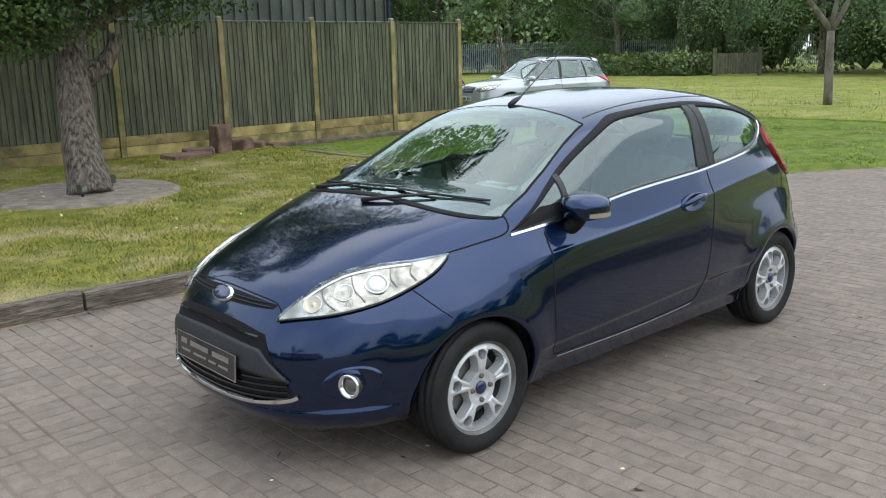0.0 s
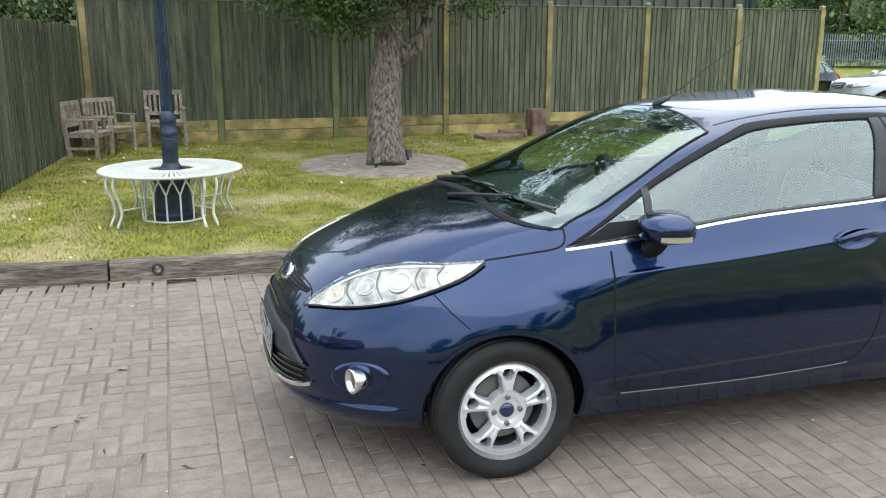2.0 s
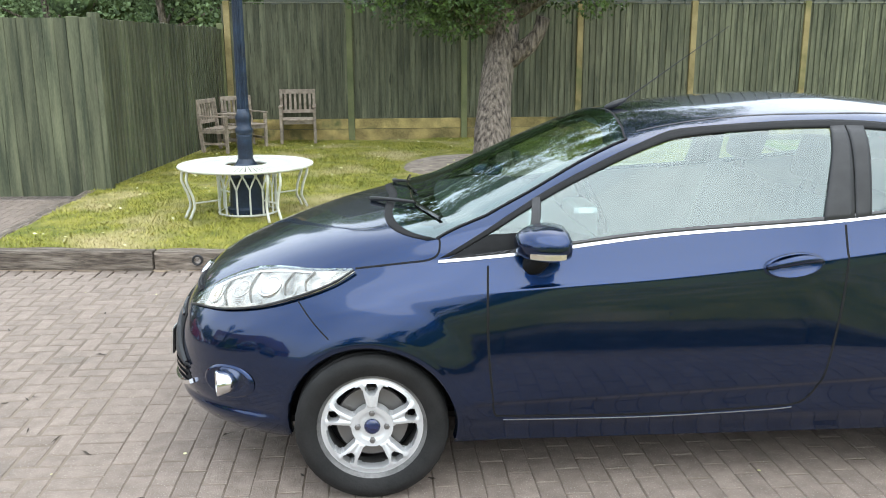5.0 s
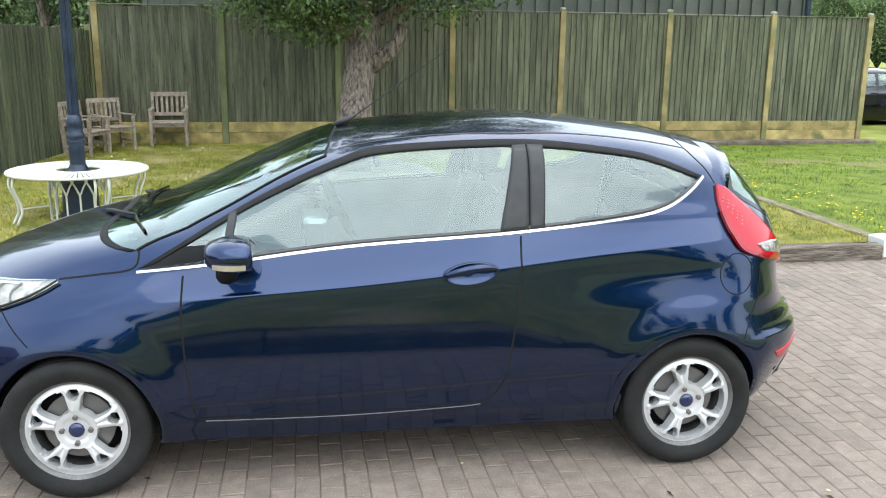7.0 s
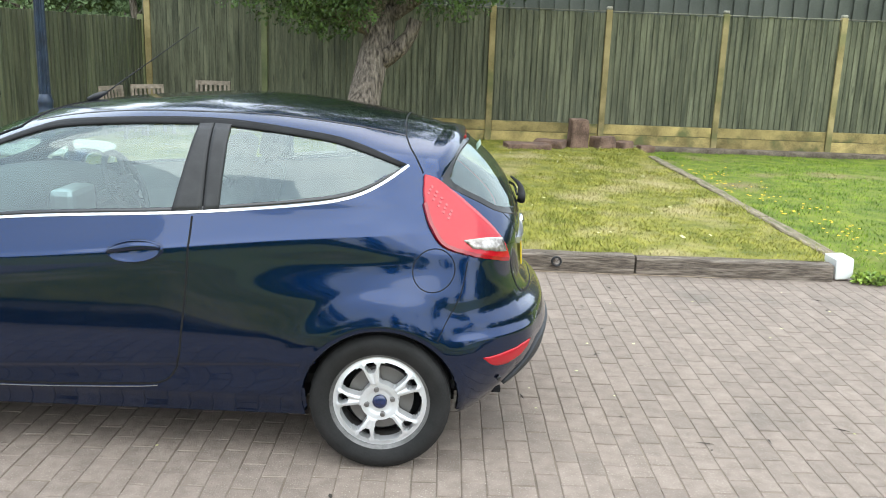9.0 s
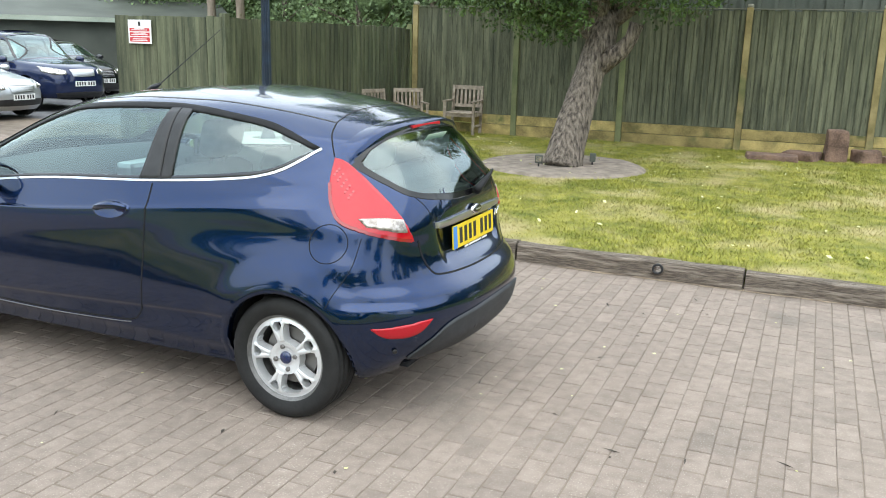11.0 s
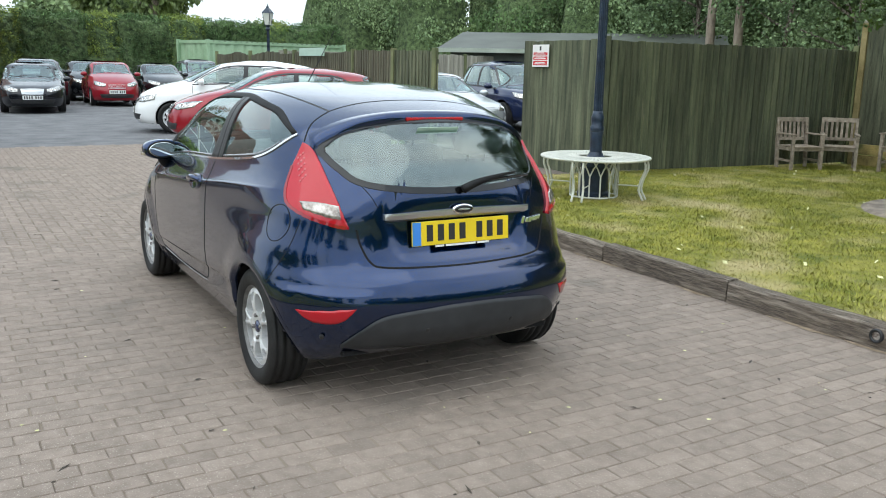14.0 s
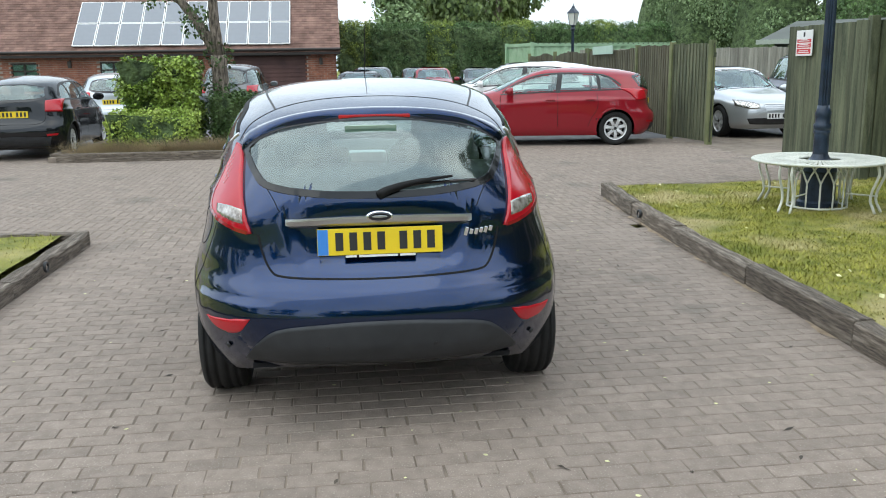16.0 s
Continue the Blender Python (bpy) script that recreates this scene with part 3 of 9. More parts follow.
    def hole(self, a, b, view, s=1, inset=0.012):
        """Takes out the shell's faces inside the panel between two curves."""
        poly = [(p[0], p[1]) for p in along(a, 40)] + [(p[0], p[1]) for p in reversed(along(b, 40))]
        ia, ib = {"flank": (0, 2), "end": (1, 2), "lid": (0, 1)}[view]
        seg = list(zip(poly, poly[1:] + poly[:1]))
        lo = [min(p[k] for p in poly) for k in (0, 1)]
        hi = [max(p[k] for p in poly) for k in (0, 1)]
        for k, f in enumerate(self.faces):
            if self.cut[k]:
                continue
            c = sum((self.verts[i] for i in f), Vector()) / len(f)
            if view == "flank" and c.y * s < 0.3 or view == "end" and (c.x - 0.9) * s < 0.15:
                continue
            u, v = c[ia], c[ib]
            if not (lo[0] < u < hi[0] and lo[1] < v < hi[1]):
                continue
            inside, near = False, 9.0
            for (x0, y0), (x1, y1) in seg:
                if (y0 > v) != (y1 > v) and u < (x1 - x0) * (v - y0) / (y1 - y0) + x0:
                    inside = not inside
                dx, dy = x1 - x0, y1 - y0
                w = max(0, min(1, ((u - x0) * dx + (v - y0) * dy) / max(1e-12, dx * dx + dy * dy)))
                near = min(near, math.hypot(u - x0 - w * dx, v - y0 - w * dy))
            if inside and near > inset:
                self.cut[k] = True

    def body(self):
        bm = bmesh.new()
        vs = [bm.verts.new(v) for v in self.verts]
        for k, f in enumerate(self.faces):
            if not self.cut[k]:
                try:
                    bm.faces.new([vs[i] for i in f])
                except ValueError:
                    pass
        bmesh.ops.remove_doubles(bm, verts=bm.verts, dist=0.0003)
        bmesh.ops.delete(bm, geom=[v for v in bm.verts if not v.link_faces], context="VERTS")
        return bm

    def lining(self, x0, x1, z0, inward=0.03):
        bm = bmesh.new()
        vs = {}
        for k, f in enumerate(self.faces):
            c = sum((self.verts[i] for i in f), Vector()) / len(f)
            if self.cut[k] or not (x0 < c.x < x1 and c.z > z0):
                continue
            ids = []
            for i in f:
                if i not in vs:
                    p = self.verts[i]
                    d = Vector(((x0 + x1) / 2, 0, 0.8)) - p
                    d.x *= 0.25
                    vs[i] = bm.verts.new(p + d.normalized() * inward)
                ids.append(vs[i])
            try:
                bm.faces.new(ids)
            except ValueError:
                pass
        return bm


def arch_lip(S, xw, s):
    """The rolled edge of a wheel opening and the dark liner behind it."""
    bm = bmesh.new()
    rows = []
    n = 40
    for i in range(n + 1):
        a = math.radians(-12 + 204 * i / n)
        ring = []
        for r, dy in ((S.arch + 0.036, 0.0006), (S.arch + 0.020, 0.0025), (S.arch + 0.004, 0.004), (S.arch - 0.004, -0.002), (S.arch - 0.006, -0.035)):
            x, z = xw + r * math.cos(a), max(S.low, S.radius + r * math.sin(a))
            ro = max(r, S.arch + 0.014)
            p, _ = S.flank(xw + ro * math.cos(a), max(S.low, S.radius + ro * math.sin(a)), s)
            ring.append(bm.verts.new((x, p.y + s * dy, z)))
        rows.append(ring)
    for a, b in zip(rows, rows[1:]):
        for k in range(4):
            bm.faces.new((a[k], a[k + 1], b[k + 1], b[k]))
    bmesh.ops.recalc_face_normals(bm, faces=bm.faces)
    return bm


def arch_liner(S, xw, s):
    bm = bmesh.new()
    n, rows = 28, []
    R = S.arch + 0.012
    for i in range(n + 1):
        a = math.radians(-10 + 200 * i / n)
        x, z = xw + R * math.cos(a), S.radius + R * math.sin(a)
        ye = abs(S.flank(x, max(S.low, z), s)[0].y) - 0.03
        rows.append([bm.verts.new((x, s * ye, z)), bm.verts.new((x, s * (S.half - 0.36), z))])
    for a, b in zip(rows, rows[1:]):
        bm.faces.new((a[0], a[1], b[1], b[0]))
    bm.faces.new([r[1] for r in rows])
    return bm


def rim_face(R, spokes, kind, fine=1.0):
    """A cast alloy face with windows between the spokes; kind "y": forked spokes with a small eye at each outer end."""
    bm = bmesh.new()
    nr, na = int(40 * fine), int(48 * fine) * spokes
    period = 2 * math.pi / spokes
    g = []
    for i in range(nr + 1):
        r = R * (0.02 + 0.98 * i / nr)
        t = r / R
        row = []
        for k in range(na):
            a = 2 * math.pi * k / na
            ph = (a + period / 2) % period - period / 2
            w = abs(ph) * r
            dish = lerp_table([(0, 0.004), (0.22, 0.004), (0.30, 0.010), (0.62, 0.016), (0.86, 0.011), (0.93, 0.005), (1.0, 0.006)], t)
            ridge = 0.006 * math.exp(-((w - 0.20 * r * max(0.4, t)) / (0.05 * R)) ** 2) if 0.4 < t < 0.9 else 0.0
            row.append(bm.verts.new((r * math.sin(a), dish + ridge, r * math.cos(a))))
        g.append(row)
    for i in range(nr):
        t = 0.02 + 0.98 * (i + 0.5) / nr
        for k in range(na):
            a = 2 * math.pi * (k + 0.5) / na
            ph = (a + period / 2) % period - period / 2
            gap = period / 2 - abs(ph)
            width = gap * t
            if kind == "y":
                big = 0.38 < t < 0.85 and width > 0 and gap * t < lerp_table([(0.38, 0.10), (0.42, 0.165), (0.52, 0.212), (0.60, 0.245), (0.68, 0.280), (0.78, 0.308), (0.82, 0.285), (0.85, 0.19)], t)
                eye = 0.64 < t < 0.85 and abs(ph) * t < lerp_table([(0.64, 0.05), (0.69, 0.085), (0.77, 0.120), (0.85, 0.085)], t)
                gone = big or eye
            else:
                gone = 0.32 < t < 0.88 and abs(ph) * t > lerp_table([(0.32, 0.11), (0.6, 0.12), (0.88, 0.15)], t)
            if not gone:
                k2 = (k + 1) % na
                bm.faces.new((g[i][k], g[i][k2], g[i + 1][k2], g[i + 1][k]))
    bm.faces.new(g[0])
    bmesh.ops.delete(bm, geom=[v for v in bm.verts if not v.link_faces], context="VERTS")
    edges = [e for e in bm.edges if len(e.link_faces) == 1]
    r = bmesh.ops.extrude_edge_only(bm, edges=edges)
    for v in r["geom"]:
        if isinstance(v, bmesh.types.BMVert):
            v.co.y -= 0.05
    bmesh.ops.recalc_face_normals(bm, faces=bm.faces)
    return bm


def tyre_mesh(R, rim, width):
    """A tyre about the y axis, with tread grooves and a rounded sidewall."""
    h = width / 2
    prof = [(rim - 0.012, h * 0.72), (rim, h * 0.86), (rim + 0.012, h * 0.93), (rim + (R - rim) * 0.45, h * 1.03), (rim + (R - rim) * 0.72, h * 1.0),
            (R - 0.012, h * 0.90), (R - 0.004, h * 0.82)]
    tread = []
    for y in (0.60, 0.20):
        tread += [(R - 0.001, h * (y + 0.13)), (R - 0.008, h * (y + 0.11)), (R - 0.008, h * (y - 0.01)), (R, h * (y - 0.03))]
    prof = prof + tread
    prof = prof + [(r, -y) for r, y in reversed(prof)]
    bm = bmesh.new()
    n = 72
    rows = []
    for i in range(n):
        a = 2 * math.pi * i / n
        rows.append([bm.verts.new(((r - (0.0025 if (i % 2 and r > R - 0.006) else 0)) * math.sin(a), y, r * math.cos(a))) for r, y in prof])
    for i in range(n):
        a, b = rows[i], rows[(i + 1) % n]
        for k in range(len(prof) - 1):
            bm.faces.new((a[k], a[k + 1], b[k + 1], b[k]))
    bmesh.ops.recalc_face_normals(bm, faces=bm.faces)
    return bm


def add_wheel(car, proto, x, y, R, rim, width, kind, spokes, s, spin=0.0, cap="badge_blue", alloy="alloy", fine=1.0):
    """wheel (barrel) > tyre, rim, hub_cap, wheel_bolt, brake_disc. The first one is built, the others share its meshes."""
    turn = Matrix.Translation((x, y, R)) @ Matrix.Rotation(0 if s > 0 else math.pi, 4, "Z") @ Matrix.Rotation(spin, 4, "Y")
    if proto is not None:
        w = copy_thing(proto, turn)
        w.parent = car
        return w
    bm = bmesh.new()
    rows = []
    for r, yy in ((rim, 0.085), (rim - 0.012, 0.075), (rim - 0.02, 0.05), (rim - 0.03, 0.0), (rim - 0.03, -0.085), (rim, -0.09)):
        rows.append([bm.verts.new((r * math.sin(2 * math.pi * k / 64), yy * width / 0.195, r * math.cos(2 * math.pi * k / 64))) for k in range(64)])
    for a, b in zip(rows, rows[1:]):
        for k in range(64):
            bm.faces.new((a[k], a[(k + 1) % 64], b[(k + 1) % 64], b[k]))
    w = part("wheel", bm, "barrel" if kind == "y" else alloy, car, smooth=True)
    part("tyre", tyre_mesh(R, rim, width), "rubber", w, "black rubber tyre", smooth=True)
    fc = part("rim", rim_face(rim - 0.004, spokes, kind, fine), alloy, w, "silver alloy rim", smooth=True)
    fc.location.y = width * 0.33
    md = fc.modifiers.new("split", "EDGE_SPLIT")
    md.split_angle = radians(40)
    bm = bmesh.new()
    turned(bm, [(0.001, 0.012), (0.024, 0.010), (0.030, 0.004), (0.030, -0.004)], 28, Matrix.Rotation(-math.pi / 2, 4, "X"))
    c = part("hub_cap", bm, cap, w, "round hub cap", smooth=True)
    c.location.y = width * 0.33 + 0.006
    for i in range(4):
        a = math.pi / 2 * i
        bm = bmesh.new()
        turned(bm, [(0.0115, -0.004), (0.0115, 0.010), (0.008, 0.014), (0.001, 0.014)], 6, Matrix.Rotation(-math.pi / 2, 4, "X"))
        b = part("wheel_bolt", bm, "steel", w)
        b.location = (0.054 * math.sin(a), width * 0.33 + 0.006, 0.054 * math.cos(a))
    bm = bmesh.new()
    turned(bm, [(0.06, 0.03), (0.06, 0.02), (rim * 0.66, 0.02), (rim * 0.66, -0.002), (0.04, -0.002)], 40, Matrix.Rotation(-math.pi / 2, 4, "X"))
    part("brake_disc", bm, "steel", w)
    bm = bmesh.new()
    turned(bm, [(rim - 0.032, -0.05), (rim - 0.032, -0.055), (0.001, -0.055)], 40, Matrix.Rotation(-math.pi / 2, 4, "X"))
    part("back_plate", bm, "gap", w)
    w.matrix_basis = turn
    return w


HATCH = dict(
    fore=[(0.19, 3.20), (0.24, 3.27), (0.36, 3.325), (0.50, 3.315), (0.60, 3.285), (0.70, 3.225), (0.76, 3.165), (0.80, 3.10), (0.85, 2.99), (0.90, 2.86),
          (0.95, 2.70), (1.00, 2.48), (1.03, 2.34), (1.05, 2.26), (1.08, 2.19), (1.15, 2.03), (1.25, 1.81), (1.35, 1.57), (1.385, 1.45), (1.412, 1.28), (1.435, 1.02), (1.447, 0.85), (1.4535, 0.70)],
    aft=[(0.19, -0.52), (0.24, -0.60), (0.30, -0.66), (0.40, -0.705), (0.50, -0.72), (0.60, -0.695), (0.66, -0.635), (0.75, -0.59), (0.85, -0.575), (0.95, -0.57),
         (1.00, -0.56), (1.10, -0.515), (1.20, -0.435), (1.29, -0.325), (1.315, -0.285), (1.345, -0.19), (1.38, -0.04), (1.405, 0.12), (1.436, 0.38), (1.4535, 0.62)],
    belt=[(-0.7, 1.06), (0.3, 1.06), (0.75, 1.04), (1.43, 0.99), (2.24, 0.895), (3.0, 0.80)],
    top=1.454, half=0.847, wheels=(0.0, 2.489), radius=0.288,
    mid_fore=[(0.19, 1.75), (0.70, 1.75), (0.85, 1.68), (1.00, 1.80), (1.14, 1.55), (1.30, 1.23), (1.40, 0.85), (1.465, 0.66)],
    mid_aft=[(0.19, 0.05), (0.50, 0.05), (0.85, 0.15), (1.0, 0.45), (1.14, 0.62), (1.465, 0.64)],
    bend_fore=[(0.19, 3.0), (0.5, 3.0), (0.85, 2.6), (1.465, 2.6)],
    bend_aft=[(0.19, 2.5), (0.60, 2.55), (0.75, 3.0), (0.90, 3.5), (1.0, 3.4), (1.14, 2.8), (1.25, 2.7), (1.33, 2.2), (1.465, 2.1)],
    taper=((0.5, 0.0), (0.7, 0.03), (0.88, 0.085), (1.0, 0.085), (1.10, 0.04), (1.2, 0.0)), low=0.205, well=1.10)


def ramp01(a, b, x):
    t = max(0.0, min(1.0, (x - a) / (b - a)))
    return t * t * (3 - 2 * t)


class CreasedShell(Shell):
    """The shell of the three-door hatchback: rows of its mesh follow the rising waist crease, with a stepped door foot, flared arches,
    a chin under the nose and short ledges over the rear reflectors."""
    CREASE = [(-0.6, 0.990), (-0.109, 0.978), (0.368, 0.949), (0.735, 0.916), (1.115, 0.877), (1.441, 0.848), (1.895, 0.819), (2.05, 0.806), (2.6, 0.76), (3.1, 0.74)]
    FOOT = [(0.2, 0.452), (0.83, 0.425), (1.437, 0.398), (2.086, 0.375), (2.5, 0.36)]

    def side(self, x, z):
        zb = lerp_table(self.belt, x)
        hb = self.half
        if z <= zb:
            t = (z - self.low) / max(0.05, zb - self.low)
            soft = lerp_table([(0, 0.925), (0.08, 0.955), (0.25, 0.982), (0.5, 0.998), (0.68, 1.0), (0.80, 0.993), (0.90, 0.968), (1.0, 0.918)], t)
            wc = ramp01(2.22, 2.00, x) * ramp01(-0.26, -0.08, x)
            zc, zf = lerp_table(self.CREASE, x), lerp_table(self.FOOT, x)
            k = lerp_table([(0.19, 0.900), (0.27, 0.930), (0.300, 0.949), (zf - 0.012, 0.9695), (zf + 0.010, 0.984), (0.58, 0.9995), (zc - 0.12, 0.9995), (zc - 0.004, 0.9905), (zc + 0.007, 0.981), (zb, 0.918)], z)
            y = hb * (k * wc + soft * (1 - wc))
        else:
            s = min(1.0, (z - zb) / (self.top - zb))
            y = hb * 0.918 * (1 - self.lean * s) * max(0.0, 1 - s ** 7) ** 0.4
        y *= 1 - lerp_table(self.taper, z) * max(0.0, 0.85 - x)
        if z < zb:
            for xw, amount in zip(self.wheels, (0.017, 0.021)):
                r = math.hypot(x - xw, z - self.radius) - self.arch
                a = math.atan2(z - self.radius, x - xw)
                reach = 0.17 if xw else 0.15
                if xw and x < xw:
                    reach = 0.17 - 0.03 * ramp01(1.9, 2.9, a)
                if r < reach:
                    y += amount * min(1.0, (reach - r) / (reach - 0.035)) * ramp01(-0.1, 0.35, math.sin(a))
        return y

    def spot(self, z, zone, f):
        """The point of the outline at height z: zone 0 nose, 1 flank, 2 tail."""
        xf, xr = lerp_table(self.fore, z), lerp_table(self.aft, z)
        mf, mr = min(lerp_table(self.mid_fore, z), xf - 0.02), max(lerp_table(self.mid_aft, z), xr + 0.02)
        if mr > mf:
            mr = mf = 0.5 * (mr + mf)
        if zone == 0:
            r, nf = 1 - f ** 1.9, lerp_table(self.bend_fore, z)
            x = mf + (xf - mf) * r
            return Vector((x, self.side(x, z) * max(0.0, 1 - r ** nf) ** (1 / nf), z))
        if zone == 1:
            x = mf + (mr - mf) * f
            return Vector((x, self.side(x, z), z))
        r, nr = 1 - (1 - f) ** 1.9, lerp_table(self.bend_aft, z)
        x = mr + (xr - mr) * r
        return Vector((x, self.side(x, z) * max(0.0, 1 - r ** nr) ** (1 / nr), z))

    def skin(self, x, z):
        """Half-width of the shell at x and z."""
        xf, xr = lerp_table(self.fore, z), lerp_table(self.aft, z)
        mf, mr = min(lerp_table(self.mid_fore, z), xf - 0.02), max(lerp_table(self.mid_aft, z), xr + 0.02)
        if mr > mf:
            mr = mf = 0.5 * (mr + mf)
        y = self.side(x, z)
        if x > mf:
            r, k = min(1.0, (x - mf) / (xf - mf)), lerp_table(self.bend_fore, z)
            y *= max(0.0, 1 - r ** k) ** (1 / k)
        elif x < mr:
            r, k = min(1.0, (mr - x) / (mr - xr)), lerp_table(self.bend_aft, z)
            y *= max(0.0, 1 - r ** k) ** (1 / k)
        return y

    def flank(self, x, z, s):
        if z < 0.60 and (x > 2.6 or x < 0.0):
            return Shell.flank(self, x, z, s)
        y, e = self.skin(x, z), 0.006
        nrm = Vector(((self.skin(x - e, z) - self.skin(x + e, z)) / (2 * e), 1.0, (self.skin(x, z - e) - self.skin(x, z + e)) / (2 * e))).normalized()
        return Vector((x, y * s, z)), Vector((nrm.x, nrm.y * s, nrm.z))

    def rise(self, x, z0):
        """How far a mesh row is lifted at x, so that one row runs along the crease and one along the door foot."""
        x = max(-0.25, min(2.3, x))
        fade = ramp01(-0.55, -0.10, x) if x < 0 else 1.0
        up = (lerp_table(self.CREASE, x) - 0.88) * ramp01(0.55, 0.86, z0) * ramp01(1.25, 0.90, z0)
        foot = (lerp_table(self.FOOT, x) - 0.40) * ramp01(0.25, 0.385, z0) * ramp01(0.56, 0.415, z0)
        return (up + foot) * fade

    def build(self, step):
        zs, z = [], self.low
        while z < self.top - 0.0021:
            zs.append(z)
            g = 0.014
            if 0.375 < z < 0.42 or 0.285 < z < 0.32:
                g = 0.005
            if 0.50 < z < 0.56:
                g = 0.007
            if z > 0.66:
                g = 0.009
            if 0.865 < z < 0.892:
                g = 0.0036
            if z > 1.10:
                g = 0.013
            if z > self.top - 0.07:
                g = 0.005
            if z > self.top - 0.012:
                g = 0.0022
            z += g
        zs.append(self.top - 0.0004)
        n1, n2, n3 = 90, 34, 64
        places = [(0, i / n1) for i in range(n1)] + [(1, i / n2) for i in range(n2)] + [(2, i / n3) for i in range(n3 + 1)]
        n = len(places)
        verts, faces = [], []
        for z0 in zs:
            left = []
            for zone, f in places:
                p = self.spot(z0, zone, f)
                if 0.25 < z0 < 1.25 and -0.55 < p.x < 2.95:
                    for _ in range(2):
                        nose = ramp01(2.9, 2.45, p.x)
                        p = self.spot(z0 + self.rise(p.x, z0) * nose, zone, f)
                left.append(p)
            moved = []
            for i, p in enumerate(left):
                push = 0.0
                if p.x > 2.6:
                    push = 0.020 * ramp01(0.318, 0.280, p.z) * ramp01(2.70, 2.95, p.x)
                if p.x < -0.1 and p.y > 0.38:
                    push = 0.013 * ramp01(0.576, 0.556, p.z) * ramp01(0.36, 0.50, p.z) * ramp01(0.42, 0.58, p.y) * ramp01(-0.25, -0.38, p.x)
                if p.x < -0.35:
                    push -= 0.024 * ramp01(0.893, 0.868, p.z) * ramp01(0.672, 0.735, p.z) * ramp01(0.40, 0.34, p.y + 0.28 * max(0.0, 0.86 - p.z))
                q = p.copy()
                t = (left[min(i + 1, n - 1)] - left[max(i - 1, 0)]).to_2d()
                if push and t.length > 1e-6:
                    t.normalize()
                    q.x += t.y * push
                    if p.y > 1e-5:
                        q.y = max(0.0, p.y - t.x * push)
                if q.x < -0.2 and q.z < 0.40:
                    q.z += 0.052 * ramp01(-0.33, -0.58, q.x) * (0.40 - q.z) / 0.195
                moved.append(q)
            left = moved
            verts += left + [Vector((p.x, -p.y, p.z)) for p in left[-2:0:-1]]
        m = 2 * n - 2
        for a in range(len(zs) - 1):
            for i in range(m):
                j = (i + 1) % m
                faces.append((a * m + i, a * m + j, (a + 1) * m + j, (a + 1) * m + i))
        b = (len(zs) - 1) * m
        for i in range(n - 1):
            ids = list(dict.fromkeys((b + i, b + i + 1, b + (m - i - 1) % m, b + (m - i) % m)))
            if len(ids) >= 3:
                faces.append(tuple(ids))
        self.open_arches(verts, faces, 1.0)


# ---- the blue hatchback ----
def oval(bm, centre, normal, along_dir, ra, rb, h, n=28, dome=0.3):
    """A domed oval boss on a surface."""
    c, w = Vector(centre), Vector(normal).normalized()
    u = Vector(along_dir)
    u = (u - w * u.dot(w)).normalized()
    v = w.cross(u)
    rings = []
    for k, hh in ((1.0, -0.004), (1.0, h * (1 - dome)), (0.93, h * (1 - dome * 0.4)), (0.7, h * (1 - dome * 0.1)), (0.02, h)):
        rings.append([bm.verts.new(c + u * ra * k * math.cos(2 * math.pi * i / n) + v * rb * k * math.sin(2 * math.pi * i / n) + w * hh) for i in range(n)])
    for a, b in zip(rings, rings[1:]):
        for i in range(n):
            bm.faces.new((a[i], a[(i + 1) % n], b[(i + 1) % n], b[i]))
    bm.faces.new(rings[-1])
    bmesh.ops.recalc_face_normals(bm, faces=bm.faces)
    return bm


def dish(bm, centre, normal, along_dir, ra, rb, steps, n=32):
    """An oval cup on a surface, given as rings (scale, height)."""
    c, w = Vector(centre), Vector(normal).normalized()
    u = Vector(along_dir)
    u = (u - w * u.dot(w)).normalized()
    v = w.cross(u)
    rings = [[bm.verts.new(c + u * ra * k * math.cos(2 * math.pi * i / n) + v * rb * k * math.sin(2 * math.pi * i / n) + w * h) for i in range(n)] for k, h in steps]
    for a, b in zip(rings, rings[1:]):
        for i in range(n):
            bm.faces.new((a[i], a[(i + 1) % n], b[(i + 1) % n], b[i]))
    bm.faces.new(rings[-1])
    bmesh.ops.recalc_face_normals(bm, faces=bm.faces)
    return bm


def ring_on(bm, centre, normal, ra, rb, h, n=32):
    """A raised ring: outer radius ra, inner radius rb."""
    c, w = Vector(centre), Vector(normal).normalized()
    u = w.cross(Vector((0, 0, 1))).normalized()
    v = w.cross(u)
    rings = []
    for r, hh in ((ra, -0.01), (ra, h * 0.6), ((ra * 0.8 + rb * 0.2), h), (rb * 0.9 + ra * 0.1, h * 0.9), (rb, -0.015)):
        rings.append([bm.verts.new(c + u * r * math.cos(2 * math.pi * i / n) + v * r * math.sin(2 * math.pi * i / n) + w * hh) for i in range(n)])
    for a, b in zip(rings, rings[1:]):
        for i in range(n):
            bm.faces.new((a[i], a[(i + 1) % n], b[(i + 1) % n], b[i]))
    bmesh.ops.recalc_face_normals(bm, faces=bm.faces)
    return bm


def mirrored(curve):
    """A curve in end view from one side to the other, given its half from the outer end to the middle."""
    return list(curve) + [(-y, z) for y, z in reversed(curve[:-1])]


